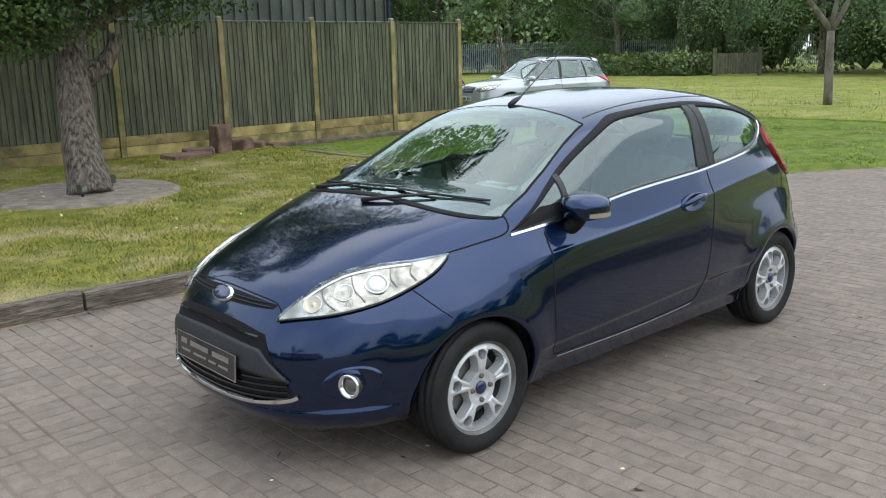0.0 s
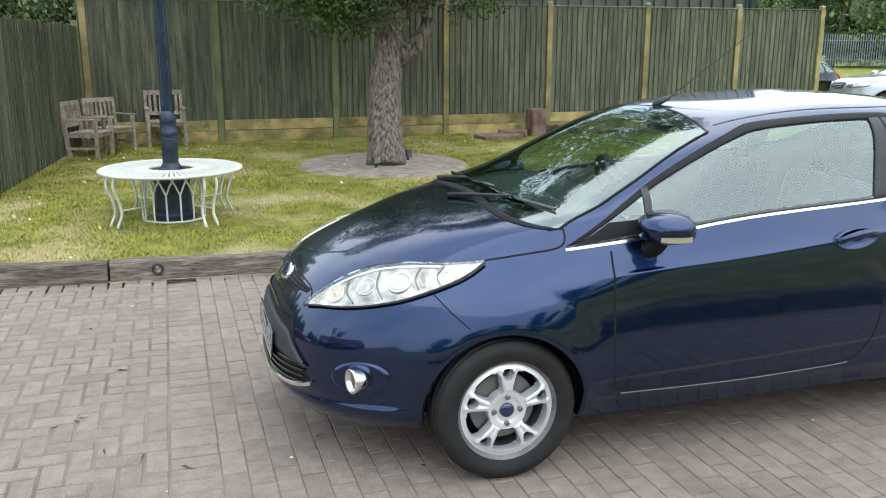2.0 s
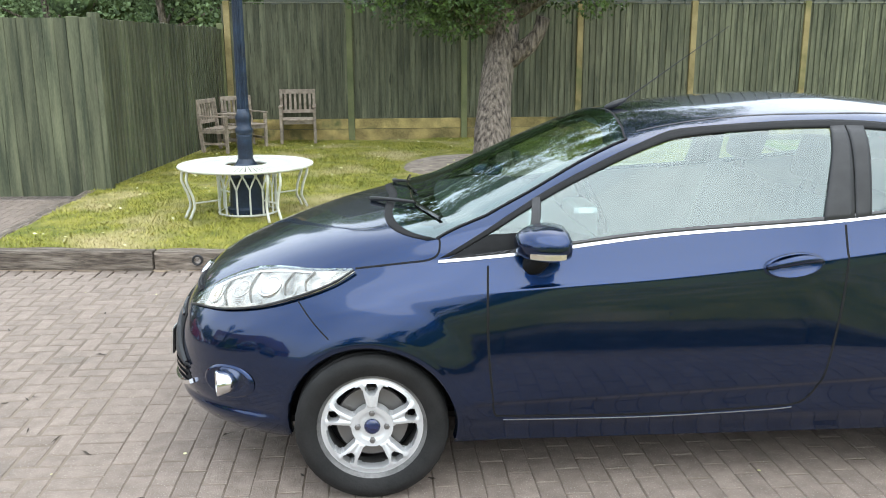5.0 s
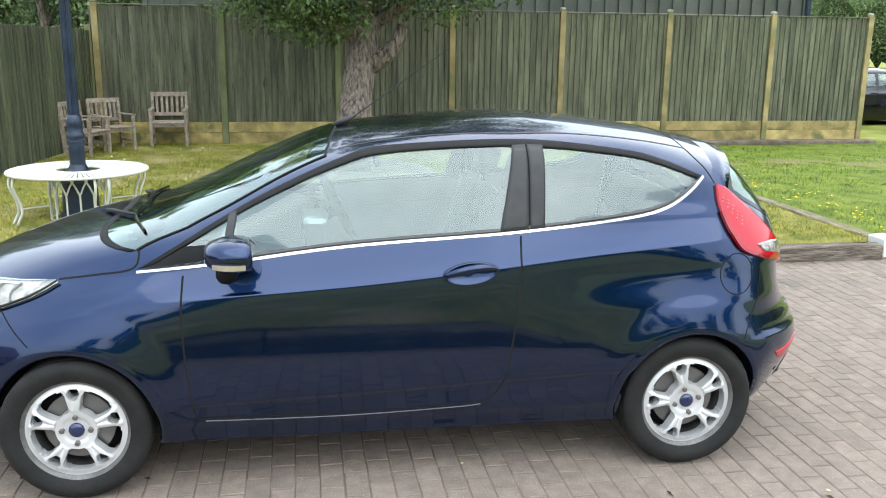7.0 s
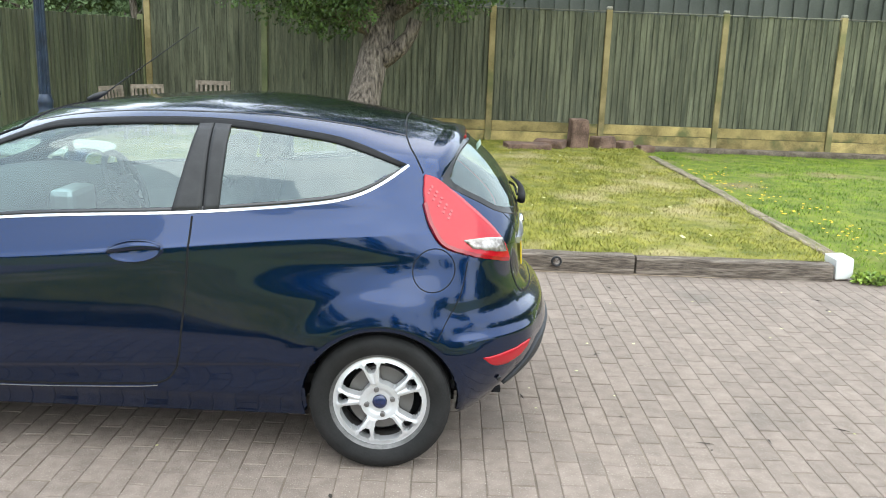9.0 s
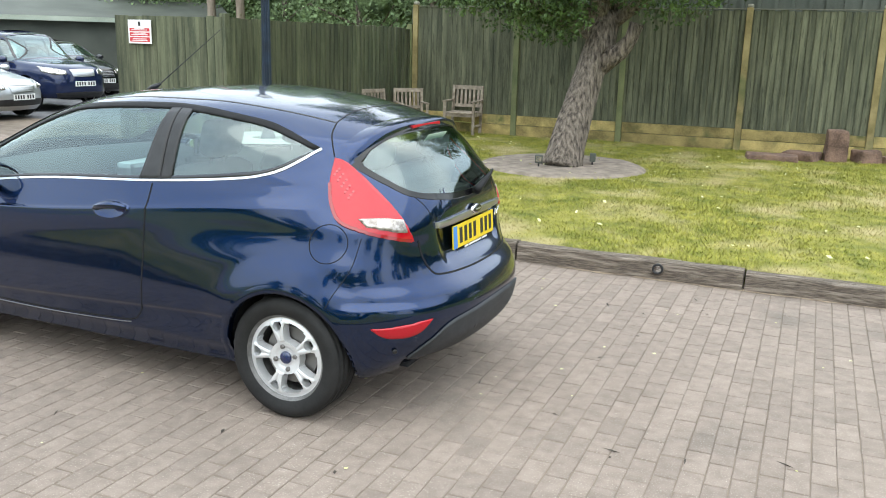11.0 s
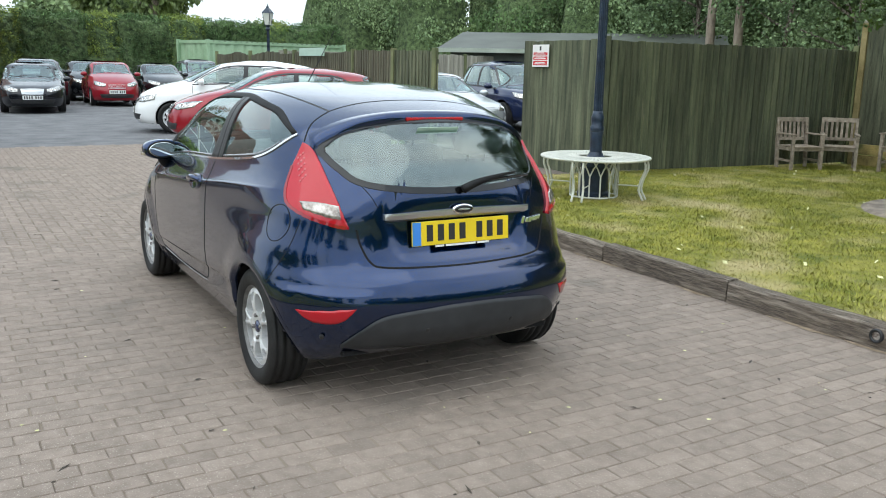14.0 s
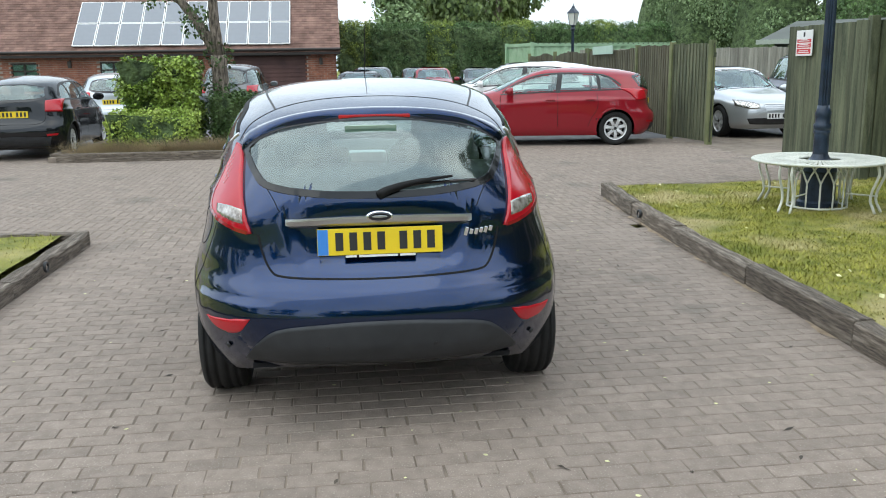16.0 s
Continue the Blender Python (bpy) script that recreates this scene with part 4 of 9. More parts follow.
def plate_parts(car, m, w, h, face, label, split=(4, 3), band=True):
    """plate > lettering, country_band; the lettering is plain bars."""
    p = part("number_plate", boxed(-w / 2, -h / 2, -0.004, w / 2, h / 2, 0.004, 0.002), face, car, label)
    p.matrix_basis = m
    n = sum(split)
    x0, x1 = (-w / 2 + (0.062 if band else 0.02)), w / 2 - 0.02
    step = (x1 - x0) / (n + 0.6)
    x = x0
    first = None
    for k in range(n):
        if k == split[0]:
            x += step * 0.6
        if first is None:
            first = part("plate_bar", boxed(step * 0.22, -h * 0.33, 0.0038, step * 0.78, h * 0.35, 0.0056), "black_ink", p)
            bar = first
        else:
            bar = new("plate_bar", first.data)
            bar.parent = p
        bar.location.x = x
        x += step
    if band:
        part("country_band", boxed(-w / 2 + 0.002, -h / 2 + 0.002, 0.0038, -w / 2 + 0.045, h / 2 - 0.002, 0.0052), "plate_blue", p, "blue band")
    return p


def seat(car, x, y, w=0.50, rear=False):
    bm = bmesh.new()
    box(bm, x - 0.08, y - w / 2, 0.36, x + 0.46, y + w / 2, 0.54, 0.05)
    st = part("seat", bm, "cloth", car, smooth=True)
    bm = bmesh.new()
    box(bm, -0.07, -w / 2, 0, 0.07, w / 2, 0.62, 0.05)
    b = part("backrest", bm, "cloth", st, smooth=True)
    b.matrix_basis = Matrix.Translation((x - 0.05, y, 0.48)) @ Matrix.Rotation(radians(-16), 4, "Y")
    for yy in ([0] if not rear else [-0.32, 0.32]):
        bm = bmesh.new()
        box(bm, -0.05, yy - 0.13, 0.66, 0.05, yy + 0.13, 0.85 if not rear else 0.78, 0.045)
        tube(bm, [(0, yy - 0.05, 0.55), (0, yy - 0.05, 0.7)], 0.008, 6)
        tube(bm, [(0, yy + 0.05, 0.55), (0, yy + 0.05, 0.7)], 0.008, 6)
        hr = part("headrest", bm, "cloth", st, smooth=True)
        hr.matrix_basis = b.matrix_basis.copy()
    return st


def hero_car():
    car = empty("hatchback", Matrix.Identity(4), "glossy midnight-blue three-door hatchback parked on grey block paving", "car")
    S = CreasedShell(**HATCH)
    belt = [(2.235, 0.903), (1.895, 0.941), (1.424, 0.995), (0.742, 1.038), (0.324, 1.078), (0.12, 1.116), (-0.075, 1.217)]
    rail = [(2.235, 0.908), (1.809, 1.152), (1.455, 1.312), (1.229, 1.363), (0.695, 1.383), (0.284, 1.342), (0.10, 1.298), (-0.075, 1.229)]
    rail_in = [(2.19, 0.918), (1.809, 1.133), (1.457, 1.290), (1.232, 1.340), (0.72, 1.360), (0.297, 1.322), (0.11, 1.279), (-0.050, 1.220)]
    sill_in = [(2.17, 0.917), (1.895, 0.955), (1.424, 1.012), (0.742, 1.056), (0.324, 1.098), (0.12, 1.134), (-0.040, 1.212)]
    ws_low = mirrored([(0.690, 0.972), (0.55, 0.992), (0.4, 1.006), (0.2, 1.018), (0, 1.022)])
    ws_top = mirrored([(0.542, 1.314), (0.42, 1.346), (0.28, 1.368), (0.15, 1.379), (0, 1.383)])
    rw_low = mirrored([(0.560, 1.150), (0.52, 1.085), (0.455, 1.032), (0.25, 1.002), (0, 0.994)])
    rw_top = mirrored([(0.562, 1.172), (0.50, 1.225), (0.40, 1.266), (0.23, 1.292), (0, 1.300)])
    for s in (1, -1):
        S.hole(belt, rail, "flank", s, 0.010)
    S.hole(ws_low, ws_top, "end", 1, 0.018)
    S.hole(rw_low, rw_top, "end", -1, 0.004)
    part("body", S.body(), "navy", car, smooth=True)
    part("cabin_lining", S.lining(-0.08, 1.55, 0.45, 0.035), "lining", car, smooth=True)
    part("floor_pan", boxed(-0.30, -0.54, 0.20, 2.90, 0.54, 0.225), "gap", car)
    # unseen black boxes added to deepen the shade under the car
    part("sill_shade_floor", boxed(0.42, -0.72, 0.205, 2.06, 0.72, 0.23), "gap", car)
    part("rear_shade_floor", boxed(-0.50, -0.56, 0.25, -0.28, 0.56, 0.27), "gap", car)
    part("front_shade_floor", boxed(2.88, -0.45, 0.225, 3.02, 0.45, 0.24), "gap", car)
    part("cabin_floor", boxed(-0.3, -0.66, 0.30, 1.9, 0.66, 0.34), "dash", car)

    for s in (1, -1):
        part("door_window", S.patch([(1.93, 0.945), (1.424, 1.0), (0.80, 1.042)], [(1.90, 1.09), (1.455, 1.296), (1.229, 1.346), (0.745, 1.366)], "flank", s, -0.004, 30, 12), "glass", car, smooth=True)
        part("quarter_light", S.patch([(2.20, 0.912), (1.86, 0.952)], [(2.20, 0.920), (1.86, 1.115)], "flank", s, -0.004, 10, 6), "glass", car, smooth=True)
        part("quarter_window", S.patch([(0.72, 1.045), (0.324, 1.085), (0.12, 1.124), (-0.068, 1.216)], [(0.70, 1.368), (0.284, 1.330), (0.10, 1.288), (-0.068, 1.227)], "flank", s, -0.004, 24, 10), "glass", car, smooth=True)
        part("window_rail", S.patch(rail_in, rail, "flank", s, 0.0015, 60, 4, 0.006), "scuttle", car, "black window surround", smooth=True)
        part("window_seal", S.patch(belt, sill_in, "flank", s, 0.002, 60, 3, 0.006), "gloss_black", car, smooth=True)
        part("pillar_trim", S.patch([(0.83, 1.03), (0.711, 1.036)], [(0.755, 1.362), (0.700, 1.364)], "flank", s, 0.003, 6, 14, 0.006), "trim", car, "black centre pillar", smooth=True)
        part("pillar_trim", S.patch([(0.705, 1.036), (0.645, 1.042)], [(0.693, 1.364), (0.628, 1.362)], "flank", s, 0.003, 6, 14, 0.006), "trim", car, "black centre pillar", smooth=True)
        # black patch as the shade in the slit between the pillar trims
        part("pillar_gap_shade", S.patch([(0.735, 1.03), (0.68, 1.036)], [(0.725, 1.362), (0.67, 1.364)], "flank", s, 0.0005, 6, 14), "gap", car)
        part("window_divider", S.strip([(1.90, 0.945), (1.872, 1.115)], "flank", s, 0.036, 0.01, 0.004, 12), "trim", car)
        part("mirror_base", S.patch([(2.20, 0.91), (1.90, 0.945)], [(2.05, 0.995), (1.93, 1.005)], "flank", s, 0.002, 8, 4, 0.005), "scuttle", car)
        part("belt_moulding", S.strip([(2.235, 0.897), (1.895, 0.936), (1.424, 0.991), (0.742, 1.034), (0.324, 1.074), (0.15, 1.102), (0.04, 1.146), (-0.080, 1.224)], "flank", s, 0.013, 0.008, 0.006, 80), "chrome", car, "bright chrome window moulding", smooth=False)
        # shut lines are black strips on the uncut shell, their shade given by colour
        part("door_gap", S.strip([(2.060, 0.890), (2.066, 0.759), (2.061, 0.582), (2.040, 0.36), (2.030, 0.325)], "flank", s, 0.0095, 0.006, 0.0012, 60), "gap", car)
        part("door_gap", S.strip([(2.030, 0.320), (1.481, 0.310), (1.025, 0.326), (0.885, 0.338), (0.828, 0.385), (0.800, 0.46), (0.785, 0.56), (0.765, 0.711), (0.752, 0.87), (0.746, 1.02)], "flank", s, 0.0095, 0.006, 0.0012, 120), "gap", car)
        # highlight along the door foot, laid on as a thin pale strip
        part("sill_highlight", S.strip([(2.0, 0.302), (1.481, 0.297), (1.025, 0.312), (0.90, 0.322)], "flank", s, 0.004, 0.006, 0.002, 40), "satin", car)
        bm = bmesh.new()
        p, nrm = S.flank(0.955, 0.885, s)
        dish(bm, p, nrm, (1, 0, -0.10), 0.108, 0.043, ((1.07, -0.006), (1.0, 0.010), (0.94, 0.0105), (0.82, 0.007), (0.02, 0.006)))
        part("handle_recess", bm, "navy", car, smooth=True)
        bm = bmesh.new()
        hp = [S.flank(x, z, s)[0] + S.flank(x, z, s)[1] * d for x, z, d in ((1.058, 0.878, 0.004), (1.02, 0.884, 0.026), (0.95, 0.893, 0.036), (0.89, 0.899, 0.030), (0.855, 0.900, 0.006))]
        tube(bm, along(hp, 18), [0.010 + 0.007 * math.sin(math.pi * i / 17) for i in range(18)], 10)
        part("door_handle", bm, "navy", car, smooth=True)
        bm = bmesh.new()
        cir = [(-0.20 + 0.083 * math.cos(2 * math.pi * i / 20), 0.833 + 0.083 * math.sin(2 * math.pi * i / 20)) for i in range(20)]
        if s > 0:
            part("fuel_flap", S.strip(cir, "flank", s, 0.005, 0.005, 0.0012, 60, True), "gap", car)
        part("bumper_gap_shade", S.strip([(2.752, 0.684, 0.742), (2.69, 0.75, 0.675), (2.636, 0.783, 0.626)], "near", s, 0.006, 0.006, 0.0012, 24), "gap", car)
        part("bonnet_gap_shade", S.strip([(2.541, 0.656, 0.855), (2.388, 0.695, 0.880), (2.254, 0.721, 0.906), (2.228, 0.70, 0.959), (2.245, 0.626, 1.003)], "near", s, 0.009, 0.006, 0.0012, 50), "gap", car)
        part("roof_gap", S.strip([(1.46, 0.50, 1.34), (1.1, 0.52, 1.40), (0.645, 0.525, 1.41), (0.3, 0.505, 1.38), (-0.06, 0.444, 1.334)], "near", s, 0.012, 0.006, 0.0012, 60), "trim", car)
        part("bumper_gap_shade", S.strip([(-0.335, 0.70, 0.862), (-0.318, 0.76, 0.74), (-0.25, 0.80, 0.62), (-0.22, 0.81, 0.56)], "near", s, 0.0045, 0.006, 0.0012, 30), "gap", car)

        # headlight > reflector, lens, rings
        up = [(3.196, 0.382, 0.657), (3.095, 0.425, 0.735), (2.953, 0.46, 0.803), (2.85, 0.51, 0.823), (2.70, 0.60, 0.832), (2.60, 0.645, 0.842), (2.545, 0.665, 0.848)]
        lo = [(3.199, 0.387, 0.650), (3.06, 0.547, 0.675), (2.90, 0.64, 0.706), (2.748, 0.676, 0.748), (2.62, 0.68, 0.79), (2.54, 0.667, 0.842)]
        hl = part("headlight", S.patch(up, lo, "near", s, 0.004, 40, 14, 0.004), "lamp_bowl", car, "clear-lensed swept-back headlight", smooth=True)
        # projector in a thin ring, an inner reflector bowl and a warm indicator bowl
        for c, ra, rb, h, name, mt in (((2.86, 0.59, 0.765), 0.050, 0.040, 0.010, "projector", "lamp_grey"), ((2.975, 0.530, 0.742), 0.040, 0.036, 0.005, "reflector_bowl", "lamp_bowl"), ((3.085, 0.470, 0.708), 0.038, 0.0345, 0.005, "indicator_bowl", "lamp_amber_bowl")):
            p, nrm = S.near((c[0], c[1] * s, c[2]))
            part("lamp_ring", ring_on(bmesh.new(), p + nrm * 0.004, nrm, ra, rb, h), "chrome", hl, smooth=True)
            bm = bmesh.new()
            if name == "projector":
                oval(bm, p + nrm * 0.004, nrm, (0, 0, 1), rb, rb, 0.012, 28, 0.8)
            else:
                dish(bm, p, nrm, (0, 0, 1), rb, rb, ((1.0, 0.0075), (0.8, 0.0055), (0.5, 0.0045), (0.28, 0.0045), (0.2, 0.0085), (0.02, 0.0095)), 24)
            part(name, bm, mt, hl, smooth=True)
        # stepped bezels between the bowls
        for c0, c1 in (((2.915, 0.50, 0.797), (2.93, 0.605, 0.712)), ((2.765, 0.57, 0.822), (2.80, 0.648, 0.752)), ((3.03, 0.452, 0.762), (3.035, 0.548, 0.690)), ((2.69, 0.612, 0.828), (2.72, 0.668, 0.772))):
            mid = ((c0[0] + c1[0]) / 2 + 0.02, (c0[1] + c1[1]) / 2, (c0[2] + c1[2]) / 2)
            part("lamp_fin", S.strip([c0, mid, c1], "near", s, 0.006, 0.006, 0.010, 16), "steel", hl)
        part("lamp_brow", S.strip([(3.10, 0.432, 0.722), (2.953, 0.478, 0.788), (2.85, 0.525, 0.808), (2.70, 0.606, 0.818)], "near", s, 0.012, 0.006, 0.010, 30), "chrome", hl)
        part("lamp_edge", S.strip(lo, "near", s, 0.008, 0.006, 0.018, 50), "trim", hl)
        part("lens", S.patch(up, lo, "near", s, 0.020, 40, 12, 0.02), "lens", hl, "clear plastic lens", smooth=True)

        # front fog lamp: a chrome cup that looks forward out of an oval hollow with a ledge under it
        p, n2 = S.near((3.035, 0.645 * s, 0.420))
        fwd = Vector((0.96, 0.27 * s, 0.02)).normalized()
        bm = bmesh.new()
        dish(bm, p, n2, (-0.62, 0.78 * s, 0.05), 0.112, 0.062, ((1.10, -0.004), (1.0, 0.0055), (0.93, 0.006), (0.78, 0.0025), (0.02, 0.0015)))
        fog = part("fog_recess", bm, "navy", car, "body-coloured fog-lamp recess", smooth=True)
        m = Matrix.Translation(p + fwd * 0.034 + n2 * 0.012) @ fwd.to_track_quat("Z", "Y").to_matrix().to_4x4()
        bm = bmesh.new()
        turned(bm, [(0.030, -0.075), (0.044, -0.04), (0.049, -0.006), (0.050, 0.002), (0.047, 0.006), (0.040, 0.004), (0.034, -0.012), (0.030, -0.022), (0.001, -0.022)], 36, m)
        part("fog_ring", bm, "chrome", fog, "chrome fog-lamp cup", smooth=True)
        bm = bmesh.new()
        turned(bm, [(0.031, -0.016), (0.026, -0.010), (0.014, -0.006), (0.001, -0.005)], 28, m)
        part("fog_lens", bm, "steel", fog, smooth=True)

        # mirror
        bm = bmesh.new()
        bmesh.ops.create_uvsphere(bm, u_segments=24, v_segments=14, radius=1)
        for v in bm.verts:
            x, y, z = v.co
            k = 1 - 0.18 * max(0, x)
            v.co = Vector((max(x, -0.42) * 0.120, math.copysign(abs(y) ** 0.78, y) * 0.116 * k, math.copysign(abs(z) ** 0.78, z) * 0.064 * (1.0 - 0.12 * y)))
        mir = part("door_mirror", bm, "navy", car, "blue mirror housing", smooth=True)
        mir.matrix_basis = Matrix.Translation((1.855, 0.842 * s, 0.985)) @ Matrix.Rotation(radians(10 * s), 4, "Z") @ Matrix.Diagonal((1, s, 1, 1))
        part("mirror_foot", tubed(along([(1.92, 0.74, 0.915), (1.905, 0.775, 0.885), (1.885, 0.805, 0.905), (1.87, 0.825, 0.945)], 10), [0.028, 0.034, 0.036, 0.037, 0.037, 0.037, 0.037, 0.038, 0.038, 0.036], 14), "scuttle", mir, smooth=True).matrix_basis = mir.matrix_basis.inverted() @ Matrix.Diagonal((1, s, 1, 1))
        bm = bmesh.new()
        oval(bm, (-0.0495, 0, 0), (-1, 0, 0), (0, 1, 0), 0.102, 0.056, 0.004, 28, 0.4)
        part("mirror_rim", bm, "scuttle", mir, smooth=True)
        bm = bmesh.new()
        oval(bm, (-0.0525, 0, 0), (-1, 0, 0), (0, 1, 0), 0.090, 0.047, 0.003, 28, 0.3)
        part("mirror_glass", bm, "mirror", mir, "mirror glass", smooth=True)
        pts = [Vector((0.120 * 0.86 * math.cos(a), 0.116 * 0.97 * math.sin(a), -0.027)) for a in [radians(d) for d in (35, 50, 65, 80, 95, 108)]]
        bm = bmesh.new()
        rows = [[bm.verts.new(q + Vector((0.006, 0.006, dz))) for dz in (-0.009, 0.009)] + [bm.verts.new(q * 0.85 + Vector((0, 0, dz))) for dz in (0.009, -0.009)] for q in pts]
        for a, b in zip(rows, rows[1:]):
            for k in range(4):
                bm.faces.new((a[k], a[(k + 1) % 4], b[(k + 1) % 4], b[k]))
        bm.faces.new(rows[0])
        bm.faces.new(rows[-1])
        bmesh.ops.recalc_face_normals(bm, faces=bm.faces)
        part("side_indicator", bm, "indicator", mir, "clear side indicator")

        # tail lamp > relief, reversing lens
        inner = [(-0.137, 0.588, 1.180), (-0.205, 0.583, 1.163), (-0.32, 0.565, 1.06), (-0.41, 0.54, 0.945), (-0.46, 0.510, 0.836)]
        outer = [(-0.137, 0.590, 1.176), (-0.150, 0.655, 1.08), (-0.185, 0.70, 0.985), (-0.245, 0.715, 0.915), (-0.36, 0.64, 0.865), (-0.455, 0.515, 0.833)]
        tl = part("tail_lamp", S.patch(inner, outer, "near", s, 0.014, 36, 14, 0.018), "red_lens", car, "red wraparound tail lamp", smooth=True)
        part("reversing_lens", S.patch([(-0.30, 0.665, 0.928), (-0.38, 0.61, 0.930), (-0.440, 0.545, 0.920)], [(-0.335, 0.66, 0.898), (-0.40, 0.60, 0.880), (-0.452, 0.54, 0.872)], "near", s, 0.018, 14, 6, 0.006), "reverse_lens", tl, "clear reversing lens", smooth=True)
        part("lens_rim", S.strip([(-0.150, 0.653, 1.08), (-0.185, 0.698, 0.988), (-0.245, 0.712, 0.919), (-0.36, 0.638, 0.869), (-0.450, 0.518, 0.838)], "near", s, 0.018, 0.012, 0.016, 40), "red_lens_deep", tl)
        for r in range(5):
            for k in range(3):
                x, y, z = -0.165 - 0.022 * r, 0.640 - 0.022 * k + 0.008 * r, 1.120 - 0.022 * r + 0.006 * k
                p, nrm = S.near((x, y * s, z))
                bm = bmesh.new()
                oval(bm, p + nrm * 0.013, nrm, (0, 0, 1), 0.007, 0.007, 0.003, 8, 0.6)
                part("lens_dot", bm, "red_lens_dot", tl)
        part("rear_reflector", S.patch([(-0.385, 0.715, 0.481), (-0.48, 0.63, 0.492), (-0.572, 0.525, 0.502)], [(-0.405, 0.70, 0.460), (-0.45, 0.66, 0.436), (-0.52, 0.58, 0.444), (-0.568, 0.528, 0.496)], "near", s, 0.004, 18, 6, 0.004), "red_lens", car, "red rear reflector", smooth=True)

    # glazing fore and aft
    part("windscreen", S.patch(ws_low, ws_top, "end", 1, 0.0035, 60, 24), "screen_glass", car, "curved green-tinted windscreen", smooth=True)
    part("rear_window", S.patch(rw_low, rw_top, "end", -1, -0.002, 40, 12), "glass", car, smooth=True)
    for c, w in ((rw_low, 0.034), (rw_top, 0.050), ([rw_low[0], rw_top[0]], 0.05), ([rw_low[-1], rw_top[-1]], 0.05)):
        part("glass_border", S.strip(c, "end", -1, w, 0.004, 0.002, 60), "frit", car, "black glass border")

    def inset(curve, k, dz):
        return [(y * k, z + dz) for y, z in curve]
    for c in (inset(ws_top, 0.968, -0.014), inset(ws_low, 0.972, 0.014), [(ws_low[0][0] * 0.970, ws_low[0][1] + 0.004), (ws_top[0][0] * 0.962, ws_top[0][1] - 0.006)],
              [(ws_low[-1][0] * 0.970, ws_low[-1][1] + 0.004), (ws_top[-1][0] * 0.962, ws_top[-1][1] - 0.006)]):
        part("glass_border", S.strip(c, "end", 1, 0.044, 0.004, 0.0012, 60), "frit", car, "black enamel border of the windscreen")
    for c in (ws_top, [ws_low[0], ws_top[0]], [ws_low[-1], ws_top[-1]]):
        part("screen_seal", S.strip(c, "end", 1, 0.010, 0.006, 0.0045, 60), "scuttle", car, "black rubber windscreen seal")
    part("cowl", S.patch(mirrored([(0.682, 0.965), (0.5, 0.989), (0.3, 1.005), (0, 1.014)]), ws_low, "end", 1, 0.003, 40, 4, 0.006), "scuttle", car, "black scuttle panel", smooth=True)
    # spoiler: a visor that runs down to the lamp tops
    bm = bmesh.new()
    rows = []
    for i in range(41):
        y = -0.575 + 1.15 * i / 40
        x, z = lerp_table([(0, -0.305), (0.2, -0.302), (0.35, -0.288), (0.45, -0.268), (0.53, -0.24), (0.58, -0.212)], abs(y)), lerp_table([(0, 1.318), (0.2, 1.313), (0.35, 1.294), (0.45, 1.262), (0.53, 1.216), (0.58, 1.176)], abs(y))
        e = Vector((x, y, z))
        side = math.copysign(min(1.0, abs(y) / 0.58) ** 3, y)
        n_out = Vector((-0.3, 0.7 * side, 0.7)).normalized()
        root = S.near(e + Vector((0.11, -0.02 * side, 0.03)))[0] - n_out * 0.004
        under = S.near(e + Vector((0.02, 0.0, -0.05)))[0]
        rows.append([bm.verts.new(root), bm.verts.new((root + e) / 2 + n_out * 0.010), bm.verts.new(e + n_out * 0.006), bm.verts.new(e - n_out * 0.012), bm.verts.new(under)])
    for a, b in zip(rows, rows[1:]):
        for k in range(4):
            bm.faces.new((a[k], a[k + 1], b[k + 1], b[k]))
    bm.faces.new(rows[0])
    bm.faces.new(rows[-1])
    bmesh.ops.recalc_face_normals(bm, faces=bm.faces)
    sp = part("roof_spoiler", bm, "navy", car, "body-coloured roof spoiler", smooth=True)
    bm = bmesh.new()
    box(bm, -0.312, -0.155, 1.292, -0.285, 0.155, 1.310, 0.004)
    part("brake_lamp", bm, "red_lens", sp, "red high-level brake lamp")
    part("tailgate_gap_shade", S.strip([(-0.06, 0.444, 1.334), (-0.045, 0.25, 1.365), (-0.04, 0.0, 1.375), (-0.045, -0.25, 1.365), (-0.06, -0.444, 1.334)], "near", 1, 0.007, 0.006, 0.0012, 50), "gap", car)

    # nose
    part("bonnet_gap_shade", S.strip(mirrored([(0.39, 0.672), (0.33, 0.713), (0.17, 0.731), (0, 0.737)]), "end", 1, 0.007, 0.006, 0.0012, 60), "gap", car)
    g = part("upper_grille", S.patch(mirrored([(0.345, 0.706), (0.18, 0.722), (0, 0.727)]), mirrored([(0.335, 0.690), (0.18, 0.686), (0, 0.684)]), "end", 1, 0.002, 40, 4, 0.003), "gap", car, "narrow black upper grille slot")
    for z in (0.699, 0.711):
        part("grille_bar", S.strip(mirrored([(0.32, z - 0.003), (0, z)]), "end", 1, 0.004, 0.006, 0.007, 40), "grey_trim", g)
    p, nrm = S.end(0, 0.702, 1)
    bm = bmesh.new()
    oval(bm, p, nrm, (0, 1, 0), 0.080, 0.040, 0.016, 36, 0.5)
    bd = part("front_badge", bm, "chrome", car, "oval chrome and blue badge", smooth=True)
    bm = bmesh.new()
    oval(bm, p + nrm * 0.006, nrm, (0, 1, 0), 0.069, 0.032, 0.0125, 36, 0.4)
    part("badge_face", bm, "badge_blue", bd, smooth=True)
    bm = bmesh.new()
    oval(bm, p + nrm * 0.012, nrm, (0, 1, 0), 0.042, 0.007, 0.005, 20, 0.4)
